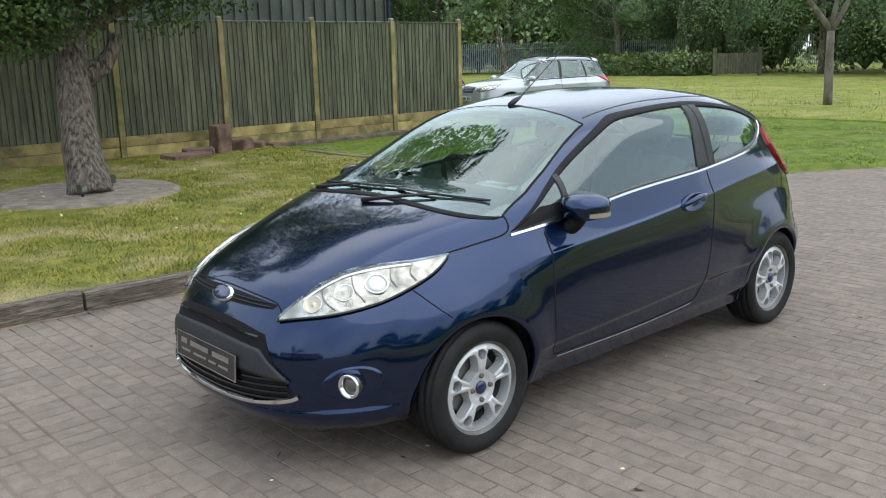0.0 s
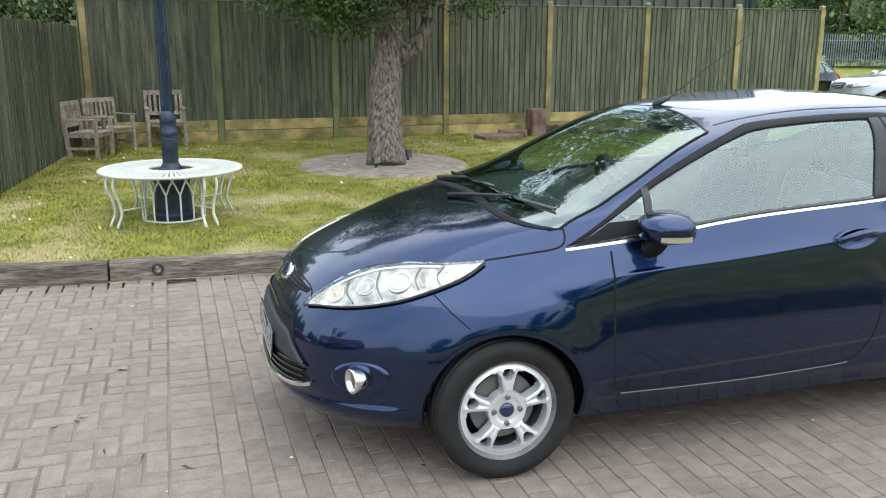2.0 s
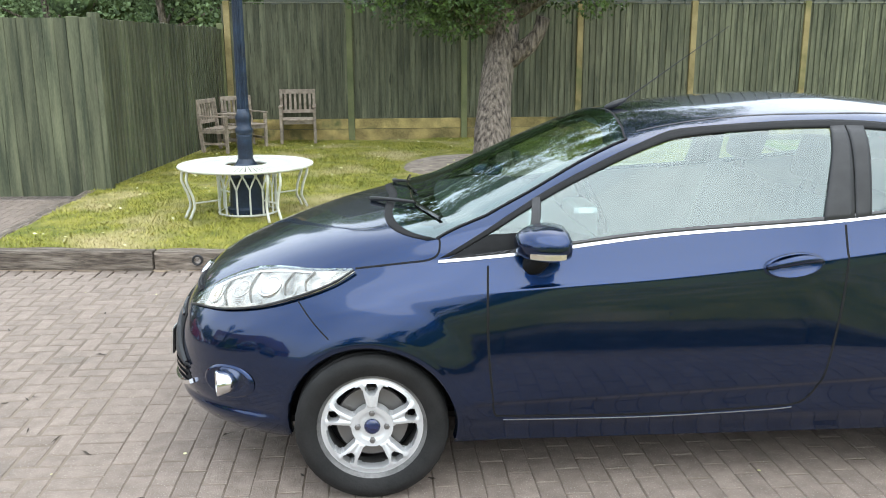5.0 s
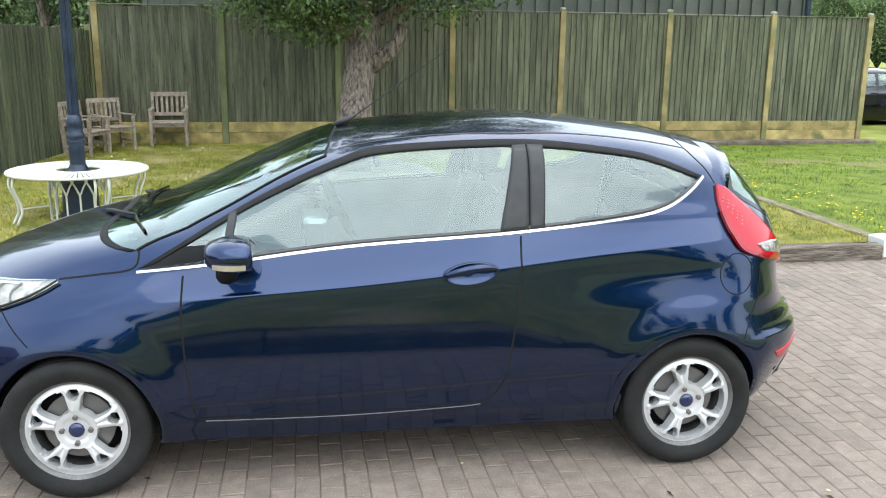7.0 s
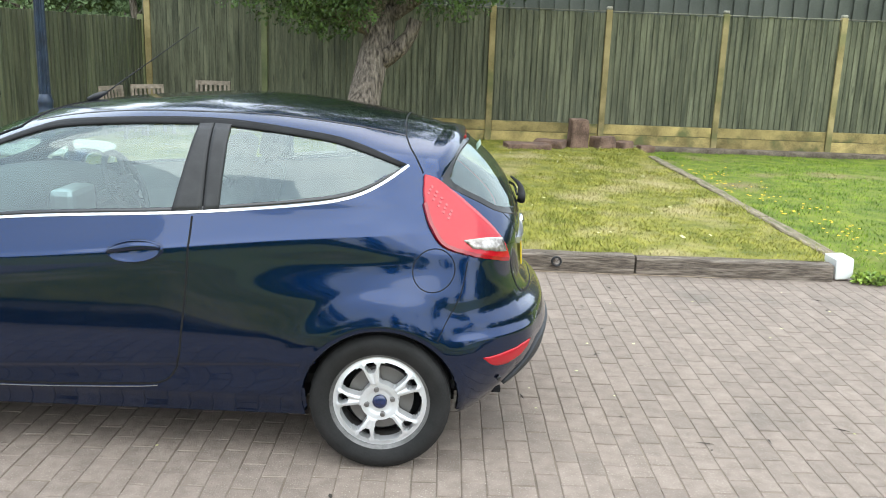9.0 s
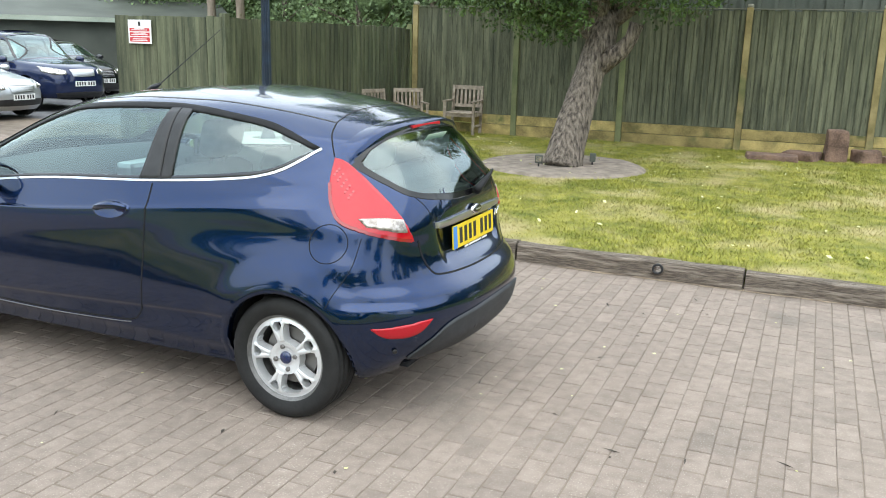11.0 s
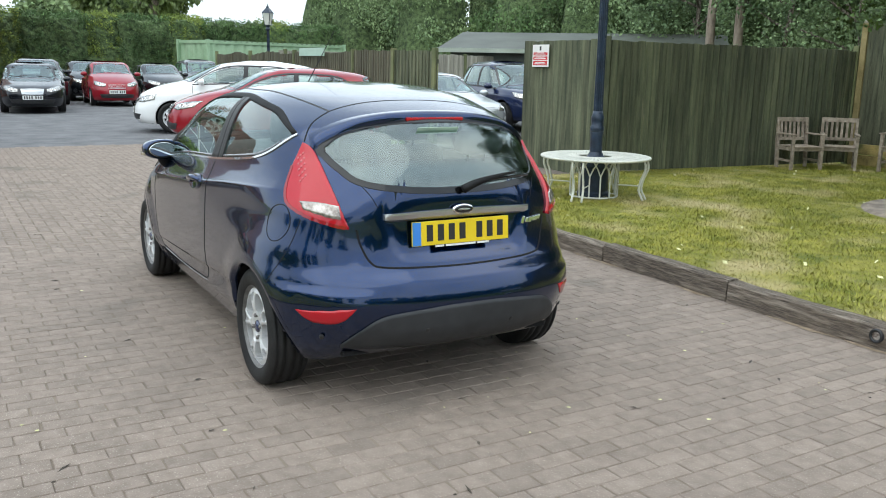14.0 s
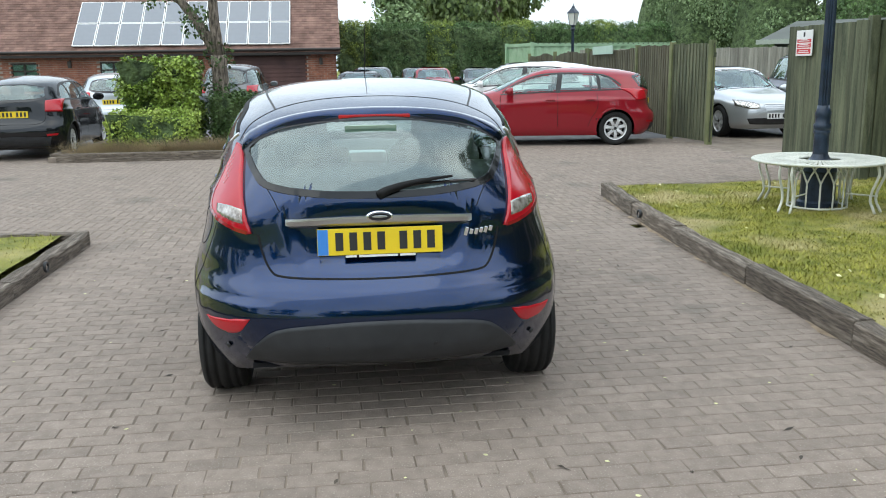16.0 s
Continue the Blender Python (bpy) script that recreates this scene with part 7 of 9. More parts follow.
# weeds by the end of the kerb
vs, fs = leaf_cloud([(Vector((-3.50, -2.47, 0.04)), 0.06), (Vector((-3.60, -2.44, 0.04)), 0.07), (Vector((-3.72, -2.46, 0.03)), 0.05)], 420, 0.045, 15, -0.5, 0.6)
tagged(raw("weeds", vs, fs, "leaf_laurel"), "small green weeds growing at the end of the kerb", "weeds", kind="stuff")


def warning_sign():
    s = part("warning_sign", boxed(-0.22, -0.006, -0.165, 0.22, 0.006, 0.165, 0.003), "white_paint")
    s.matrix_world = Matrix.Translation((6.90, -6.035, 1.735)) @ Matrix.Rotation(radians(-3.5), 4, "Z")
    for a in ((-0.19, -0.14, 0.19, -0.075), (-0.19, -0.06, 0.19, -0.01), (-0.19, 0.005, 0.19, 0.05)):
        part("red_panel", boxed(a[0], 0.006, a[1], a[2], 0.0085, a[3]), "red_sign", s, "red printed band")
    bm = bmesh.new()
    for k, (z, w) in enumerate(((-0.125, 0.15), (-0.105, 0.13), (-0.045, 0.16), (-0.025, 0.12), (0.02, 0.15), (0.037, 0.10))):
        box(bm, -w, 0.0085, z, w, 0.0098, z + 0.010)
    part("lettering", bm, "white_paint", s, "plain pale bars")
    bm = bmesh.new()
    box(bm, -0.02, 0.006, 0.08, 0.02, 0.0085, 0.14, 0.004)
    part("pictogram", bm, "black_ink", s)
    tagged(s, "white and red warning sign with plain bars screwed to the fence", "sign")


warning_sign()


# ---- other parked cars ----
def car_shape(kind, wb, half, H, r):
    """Side silhouettes for the cars that stand farther off; x is measured from the rear axle."""
    if kind == "suv":
        fore = [(0.28, wb + 0.70), (0.38, wb + 0.82), (0.60, wb + 0.85), (0.80, wb + 0.82), (0.92, wb + 0.74), (1.00, wb + 0.52), (1.05, wb + 0.12), (1.09, wb - 0.32), (1.14, wb - 0.46),
                (H - 0.25, wb - 0.90), (H - 0.10, wb - 1.20), (H - 0.04, wb - 1.55), (H, wb - 1.75)]
        aft = [(0.28, -0.70), (0.40, -0.82), (0.70, -0.85), (0.95, -0.80), (1.10, -0.76), (H - 0.3, -0.66), (H - 0.12, -0.58), (H - 0.06, -0.40), (H - 0.02, 0.1), (H, 0.6)]
        belt, low = [(-1, 1.09), (wb + 0.8, 1.00)], 0.28
    elif kind == "saloon":
        fore = [(0.20, wb + 0.74), (0.30, wb + 0.85), (0.50, wb + 0.88), (0.65, wb + 0.84), (0.74, wb + 0.70), (0.82, wb + 0.36), (0.90, wb - 0.12), (0.95, wb - 0.42), (1.00, wb - 0.55), (1.20, wb - 0.95),
                (1.34, wb - 1.28), (H - 0.02, wb - 1.65), (H, wb - 1.80)]
        aft = [(0.20, -0.90), (0.35, -1.02), (0.60, -1.06), (0.85, -1.0), (0.95, -0.86), (0.99, -0.5), (1.02, -0.28), (1.20, 0.05), (1.34, 0.36), (H - 0.02, 0.65), (H, 0.85)]
        belt, low = [(-1, 0.95), (wb + 0.8, 0.86)], 0.19
    else:
        k = H / 1.4655
        fore = [(z * k if z > 0.7 else z, x - 2.489 + wb) for z, x in HATCH["fore"]]
        aft = [(z * k if z > 0.7 else z, x) for z, x in HATCH["aft"]]
        if kind == "mpv":
            aft = [(z, x - 0.10 - 0.16 * max(0, min(1, (z - 0.9) / 0.4))) for z, x in aft]
        belt, low = [(-1, 1.0 * k), (0.7, 1.0 * k), (wb + 0.6, 0.86 * k)], 0.19
    fore[-1], aft[-1] = (H, max(fore[-1][1], aft[-1][1] + 0.06)), (H, aft[-1][1])
    return dict(fore=fore, aft=aft, belt=belt, top=H + 0.0005, half=half, wheels=(0.0, wb), radius=r,
                mid_fore=[(low, wb - 0.65), (0.9, wb - 0.70), (1.1, wb - 0.95), (H, 0.5 * wb)], mid_aft=[(low, 0.1), (0.9, 0.2), (1.15, 0.55), (H, 0.45 * wb)],
                bend_fore=[(low, 3.2), (0.85, 2.8), (H, 2.6)], bend_aft=[(low, 3.0), (0.9, 2.8), (1.15, 2.4), (H, 2.3)], lean=0.2, low=low, step=2.0)


def parked_car(name, kind, paint, m, label, wb=2.58, half=0.87, H=1.47, r=0.31, grille="trim", plate_front=True, rails=False, group="parked cars", cap="trim", spokes=7):
    """car > body, windows, lamps, grille, plates, mirrors, wheels."""
    car = empty(name, m, label, "car", group)
    S = Shell(**car_shape(kind, wb, half, H, r))
    zb = lerp_table(S.belt, wb * 0.45)
    rear = -0.45 if kind == "suv" else (0.15 if kind == "saloon" else -0.12)
    low = [(wb - 0.42, zb - 0.02), (wb * 0.45, zb + 0.02), (rear, zb + 0.05)]
    up = [(wb - 0.46, zb + 0.02), (wb - 0.80, zb + 0.62 * (H - 0.13 - zb)), (wb - 1.20, H - 0.14), (wb * 0.35, H - 0.115), (rear + 0.35, H - 0.16), (rear + 0.02, zb + 0.12 if kind != "suv" else H - 0.28)]
    fl = zb + 0.04 if kind != "saloon" else zb + 0.02
    ws_low = mirrored([(half * 0.74, fl), (half * 0.4, fl + 0.03), (0, fl + 0.04)])
    ws_top = mirrored([(half * 0.60, H - 0.12), (half * 0.3, H - 0.085), (0, H - 0.075)])
    rz = 1.04 if kind != "suv" else 1.12
    if kind == "saloon":
        rz = 1.03
    rw_low = mirrored([(half * 0.62, rz + 0.05), (half * 0.4, rz), (0, rz - 0.01)])
    rw_top = mirrored([(half * 0.55, H - 0.20), (half * 0.3, H - 0.15), (0, H - 0.14)])
    for s in (1, -1):
        S.hole(low, up, "flank", s, 0.02)
    S.hole(ws_low, ws_top, "end", 1, 0.02)
    S.hole(rw_low, rw_top, "end", -1, 0.02)
    part("body", S.body(), paint, car, smooth=True)
    part("cabin_lining", S.lining(-0.2, wb - 0.9, 0.5, 0.05), "dash", car, smooth=True)
    part("floor_pan", boxed(-0.45, -half + 0.2, S.low + 0.0, wb + 0.45, half - 0.2, S.low + 0.03), "gap", car)
    bm = bmesh.new()
    box(bm, 0.0, -half + 0.15, 0.45, wb - 0.75, half - 0.15, zb - 0.12, 0.05)
    for y in (-0.36, 0.36):
        box(bm, wb * 0.40, y - 0.22, zb - 0.2, wb * 0.40 + 0.16, y + 0.22, zb + 0.12, 0.05)
        box(bm, wb * 0.40, y - 0.12, zb + 0.10, wb * 0.40 + 0.10, y + 0.12, zb + 0.30, 0.04)
    part("seats", bm, "cloth", car)
    for s in (1, -1):
        part("side_window", S.patch(low, up, "flank", s, -0.003, 24, 8), "glass", car, smooth=True)
        bm = S.strip(up, "flank", s, 0.045, 0.008, 0.004, 40)
        S.strip(low, "flank", s, 0.03, 0.008, 0.004, 30, bm=bm)
        S.strip([(wb * 0.42, zb), (wb * 0.40, H - 0.12)], "flank", s, 0.10, 0.008, 0.003, 10, bm=bm)
        if kind != "mini":
            S.strip([(0.30, zb + 0.03), (0.34, H - 0.15)], "flank", s, 0.06, 0.008, 0.003, 10, bm=bm)
        part("window_surround", bm, "trim", car)
        # door shut lines as black surface strips, shade by colour
        for pts in ([(wb - 0.42, zb - 0.05), (wb - 0.42, 0.5), (wb - 0.45, 0.34)], [(wb * 0.42, zb - 0.02), (wb * 0.42, 0.36)], [(0.36, zb - 0.02), (0.34, 0.72), (0.46, 0.5), (0.52, 0.36)]):
            part("door_gap", S.strip(pts, "flank", s, 0.010, 0.008, 0.0015, 24), "gap", car)
        for xh in (wb * 0.42 + 0.14, 0.48):
            p, nrm = S.flank(xh, zb - 0.13, s)
            part("door_handle", boxed(-0.09, -0.012, -0.014, 0.09, 0.03, 0.014, 0.01), paint, car).matrix_basis = Matrix.Translation(p) @ Matrix.Diagonal((1, s, 1, 1))
        zf = {"suv": 0.86, "saloon": 0.66}.get(kind, 0.72)
        hl = part("headlight", S.patch([(half * 0.42, zf + 0.02), (half * 0.62, zf + 0.07), (half * 0.80, zf + 0.10)], [(half * 0.42, zf - 0.06), (half * 0.62, zf - 0.07), (half * 0.82, zf - 0.01)], "end" if s > 0 else "end", 1, 0.012, 16, 6, 0.012) if s > 0 else
                  S.patch([(-half * 0.42, zf + 0.02), (-half * 0.62, zf + 0.07), (-half * 0.80, zf + 0.10)], [(-half * 0.42, zf - 0.06), (-half * 0.62, zf - 0.07), (-half * 0.82, zf - 0.01)], "end", 1, 0.012, 16, 6, 0.012), "lamp_bowl", car, "clear headlight", smooth=True)
        p, nrm = S.end(s * half * 0.62, zf, 1)
        part("lamp_ring", ring_on(bmesh.new(), p + nrm * 0.012, nrm, 0.05, 0.035, 0.012, 20), "chrome", hl, smooth=True)
        zt = {"suv": 0.98, "saloon": 0.80}.get(kind, 0.92)
        tall = {"suv": 0.12, "saloon": 0.08}.get(kind, 0.13)
        part("tail_lamp", S.patch([(s * half * 0.60, zt + tall * 0.8), (s * half * 0.86, zt + tall)], [(s * half * 0.60, zt - tall * 0.6), (s * half * 0.88, zt - tall * 0.7)], "end", -1, 0.012, 14, 8, 0.012), "red_lens", car, "red tail lamp", smooth=True)
        part("rear_reflector", S.patch([(s * half * 0.62, 0.46), (s * half * 0.82, 0.46)], [(s * half * 0.64, 0.425), (s * half * 0.80, 0.425)], "end", -1, 0.006, 8, 3, 0.006), "red_lens", car)
        bm = bmesh.new()
        bmesh.ops.create_uvsphere(bm, u_segments=16, v_segments=10, radius=1)
        for v in bm.verts:
            v.co = Vector((max(v.co.x, -0.4) * 0.10, v.co.y * 0.11, v.co.z * 0.075))
        p, nrm = S.flank(wb - 0.55, zb + 0.0, s)
        mr = part("door_mirror", bm, paint, car, smooth=True)
        mr.matrix_basis = Matrix.Translation((wb - 0.62, p.y + s * 0.15, zb + 0.04))
        part("mirror_foot", boxed(-0.03, -0.10 if s > 0 else 0.0, -0.06, 0.03, 0.0 if s > 0 else 0.10, -0.02, 0.01), "trim", mr)
        if rails:
            pts = [S.near((x, s * half * 0.60, H - 0.04))[0] + Vector((0, 0, h)) for x, h in ((wb - 1.35, 0.0), (wb - 1.5, 0.05), (wb * 0.3, 0.055), (0.0, 0.05), (-0.15, 0.0))]
            part("roof_rail", tubed(along(pts, 16), 0.018, 8), "trim", car, smooth=True)
        for xw in S.wheels:
            part("wheel_arch", arch_lip(S, xw, s), paint, car, smooth=True)
            part("arch_liner", arch_liner(S, xw, s), "gap", car)
    part("windscreen", S.patch(ws_low, ws_top, "end", 1, -0.002, 30, 10), "glass", car, smooth=True)
    part("rear_window", S.patch(rw_low, rw_top, "end", -1, -0.002, 24, 8), "glass", car, smooth=True)
    for lo, tp, s in ((ws_low, ws_top, 1), (rw_low, rw_top, -1)):
        for c in (lo, tp, [lo[0], tp[0]], [lo[-1], tp[-1]]):
            part("glass_border", S.strip(c, "end", s, 0.06, 0.006, 0.003, 30), "gloss_black", car)
    zg = {"suv": 0.84, "saloon": 0.62}.get(kind, 0.66)
    gr = part("grille", S.patch([(-0.30, zg + 0.06), (0, zg + 0.07), (0.30, zg + 0.06)], [(-0.27, zg - 0.08), (0, zg - 0.09), (0.27, zg - 0.08)], "end", 1, 0.012, 20, 6, 0.012), grille, car, "front grille")
    for k in range(4):
        z = zg - 0.065 + 0.037 * k
        part("grille_bar", S.strip([(-0.27, z), (0, z - 0.004), (0.27, z)], "end", 1, 0.008, 0.01, 0.020, 16), "satin" if grille != "gloss_black" else "trim", gr)
    part("air_intake", S.patch([(-half * 0.66, 0.40), (0, 0.42), (half * 0.66, 0.40)], [(-half * 0.60, 0.29), (0, 0.28), (half * 0.60, 0.29)], "end", 1, 0.008, 24, 5, 0.008), "trim", car)
    zp = {"suv": 0.60, "saloon": 0.45}.get(kind, 0.48)
    if plate_front:
        p, _ = S.end(0, zp, 1)
        turn = Matrix(((0, 0, 1, 0), (1, 0, 0, 0), (0, 1, 0, 0), (0, 0, 0, 1)))
        plate_parts(car, Matrix.Translation((p.x + 0.012, 0, zp)) @ turn, 0.52, 0.111, "plate_white", "white front number plate with dark plain bars", band=False)
    zp = {"suv": 0.85, "saloon": 0.72}.get(kind, 0.80)
    p, _ = S.end(0.2, zp, -1)
    q, _ = S.end(0.0, zp, -1)
    turn = Matrix(((0, 0, -1, 0), (-1, 0, 0, 0), (0, 1, 0, 0), (0, 0, 0, 1)))
    plate_parts(car, Matrix.Translation((min(p.x, q.x) - 0.012, 0, zp)) @ turn, 0.52, 0.111, "plate_yellow", "yellow rear number plate with dark plain bars", band=False)
    # black strip for the shade in the tailgate shut line
    part("tailgate_gap_shade", S.strip(mirrored([(half * 0.60, 0.95), (half * 0.56, 0.66), (0, 0.63)]), "end", -1, 0.010, 0.008, 0.0015, 40), "gap", car)
    part("rear_valance", S.patch(mirrored([(half * 0.7, 0.40), (0, 0.42)]), mirrored([(half * 0.65, 0.25), (0, 0.25)]), "end", -1, 0.008, 24, 5, 0.008), "grey_trim", car)
    y = half - 0.135
    first = add_wheel(car, None, wb, y, r, r * 0.68, 0.205, "s", spokes, 1, 0.2, cap, fine=0.4)
    add_wheel(car, first, 0.0, y, r, r * 0.68, 0.205, "s", spokes, 1, 0.5)
    add_wheel(car, first, wb, -y, r, r * 0.68, 0.205, "s", spokes, -1, 0.1)
    add_wheel(car, first, 0.0, -y, r, r * 0.68, 0.205, "s", spokes, -1, 0.7)
    return car


parked_car("red_hatchback", "mpv", "red_car", pose(12.55, -5.25, 0, 0, 0, 79), "red five-door hatchback parked across the yard", 2.58, 0.88, 1.46, 0.315)
parked_car("white_people_carrier", "mpv", "white_car", pose(15.5, -5.3, 0, 0, 0, 76), "white hatchback with dark side windows parked in the yard", 2.65, 0.90, 1.58, 0.33, spokes=10)
parked_car("silver_saloon", "saloon", "silver_car", pose(15.75, -8.45, 0, 0, 0, 182), "silver saloon car with a chrome grille inside the gateway", 2.71, 0.895, 1.42, 0.32, "satin")
parked_car("blue_off_roader", "suv", "dark_blue_car", pose(16.4, -11.4, 0, 0, 0, 172), "dark blue off-road car beyond the gateway", 2.66, 0.93, 1.72, 0.36, "satin")
parked_car("black_estate", "hatch", "black_car", pose(18.6, -14.4, 0, 0, 0, 172), "dark hatchback with pale roof reflections beyond the gateway", 2.6, 0.88, 1.50, 0.32)
parked_car("black_hatchback", "hatch", "black_car", pose(12.40, 5.70, 0, 0, 0, 2), "glossy black hatchback parked by the shrub bed", 2.489, 0.86, 1.46, 0.30)
parked_car("silver_hatchback", "hatch", "silver_car", pose(18.0, 5.4, 0, 0, 0, 10), "silver hatchback behind the shrub bed", 2.55, 0.87, 1.48, 0.30)
parked_car("grey_off_roader", "suv", "grey_car", pose(20.4, 2.93, 0, 0, 0, -3), "dark grey off-road car behind the shrub bed", 2.65, 0.90, 1.66, 0.34)
parked_car("black_saloon", "saloon", "black_car", pose(26.6, -0.90, 0, 0, 0, 174), "black saloon car facing the yard", 2.65, 0.89, 1.42, 0.32, "satin")
parked_car("dark_estate", "mpv", "black_car", pose(31.3, -1.45, 0, 0, 0, 178), "dark estate car behind a black saloon", 2.65, 0.89, 1.55, 0.32)
parked_car("small_red_hatchback", "hatch", "red_car", pose(30.0, -3.66, 0, 0, 0, 177), "small rounded red hatchback facing the yard", 2.30, 0.82, 1.49, 0.29, "red_car")
parked_car("dark_hatchback", "hatch", "black_car", pose(34.2, -3.5, 0, 0, 0, 179), "dark hatchback in the far row of cars", 2.5, 0.87, 1.50, 0.31)
parked_car("dark_hatchback", "hatch", "black_car", pose(32.2, -5.75, 0, 0, 0, 180), "small black hatchback in the far row of cars", 2.45, 0.85, 1.45, 0.30)
parked_car("grey_off_roader", "suv", "grey_car", pose(33.0, -7.55, 0, 0, 0, 180), "grey off-road car in the far row of cars", 2.6, 0.89, 1.62, 0.34)
parked_car("silver_off_roader", "suv", "silver_car", pose(-15.1, -12.6, -0.12, 0, 0, -15), "silver off-road car with roof rails on the grass beyond the fence", 2.80, 0.92, 1.66, 0.36, "trim", rails=True)
parked_car("black_saloon", "hatch", "black_car", pose(-13.2, -16.4, -0.12, 0, 0, 10), "dark saloon car half hidden behind the fence end", 2.6, 0.88, 1.45, 0.31, "satin")


# ---- buildings ----
def clad_shed():
    sh = empty("clad_building", Matrix.Translation((0, 0, 0)), "grey-green ribbed metal building behind the fence", "building")
    x0, x1, y, h = -9.3, 4.6, -14.0, 4.6
    part("wall", boxed(x0, y - 8, -0.05, x1, y - 0.06, h), "cladding", sh)
    bm = bmesh.new()
    x = x0
    while x < x1:
        box(bm, x, y - 0.062, 0, x + 0.06, y, h)
        x += 0.30
    part("rib", bm, "cladding", sh)
    part("downpipe", tubed([(x0 - 0.04, y + 0.02, 0), (x0 - 0.04, y + 0.02, h)], 0.06, 10), "post_paint", sh, "dark blue-grey downpipe")
    part("roof", boxed(x0 - 0.2, y - 8.2, h, x1 + 0.2, y + 0.15, h + 0.15), "shed_roof", sh)


clad_shed()


def long_shed():
    sh = empty("long_shed", Matrix.Translation((22.6, -13.6, 0)) @ Matrix.Rotation(math.atan2(-5.1, -5.3), 4, "Z"), "low green shed with a pale sheet roof beyond the gateway", "shed")
    L, D = 9.5, 7.0
    part("wall", boxed(0.2, 0.2, -0.05, L - 0.2, D - 0.2, 2.05), "cladding", sh)
    bm = bmesh.new()
    v = [bm.verts.new(q) for q in ((-0.2, -0.2, 2.05), (L, -0.2, 2.05), (L, D / 2, 2.75), (-0.2, D / 2, 2.75), (-0.2, D, 2.05), (L, D, 2.05))]
    bm.faces.new((v[0], v[1], v[2], v[3]))
    bm.faces.new((v[3], v[2], v[5], v[4]))
    bm.faces.new((v[0], v[3], v[4]))
    r = bmesh.ops.extrude_face_region(bm, geom=bm.faces[:])
    for q in r["geom"]:
        if isinstance(q, bmesh.types.BMVert):
            q.co.z += 0.10
    bmesh.ops.recalc_face_normals(bm, faces=bm.faces)
    part("roof", bm, "cladding", sh, "dull green sheet roof")
    part("eaves_board", boxed(-0.25, -0.26, 2.03, L, -0.21, 2.17), "shed_roof", sh, "pale eaves board")


long_shed()


def shipping_container():
    c = empty("shipping_container", Matrix.Translation((34.6, -8.75, -0.12)) @ Matrix.Rotation(math.atan2(-7.45, 2.2), 4, "Z"), "pale green corrugated shipping container behind the boarded fence", "container")
    L, W, H = 7.77, 2.4, 2.56

    def corrugated(length, n, place):
        bm = bmesh.new()
        rows = []
        for i in range(n + 1):
            d = 0.0 if (i // 2) % 2 else 0.05
            rows.append([bm.verts.new(place @ Vector((length * i / n, d, z))) for z in (0.1, H - 0.06)])
        for p, q in zip(rows, rows[1:]):
            bm.faces.new((p[0], q[0], q[1], p[1]))
        part("side_panel", bm, "container", c)
    corrugated(L, 64, Matrix.Identity(4))
    corrugated(W, 22, Matrix.Translation((0, W, 0)) @ Matrix.Rotation(-math.pi / 2, 4, "Z"))
    part("box", boxed(0.07, 0.07, 0.0, L, W, H - 0.04), "container", c)
    for z in (0.05, H - 0.06):
        part("rail", boxed(0.075, -0.03, z - 0.06, L - 0.075, 0.09, z + 0.08), "container", c)
        part("rail", boxed(-0.03, 0.075, z - 0.06, 0.09, W - 0.075, z + 0.08), "container", c)
    for x, y in ((0.0, 0.0), (L, 0.0), (0.0, W)):
        part("corner_post", boxed(x - 0.07, y - 0.07, 0, x + 0.07, y + 0.07, H + 0.06), "container", c)
    for k in range(26):
        part("lashing_ring", boxed(0.25 + 0.285 * k, -0.045, H - 0.03, 0.32 + 0.285 * k, -0.032, H + 0.005), "dark_frame", c)


shipping_container()


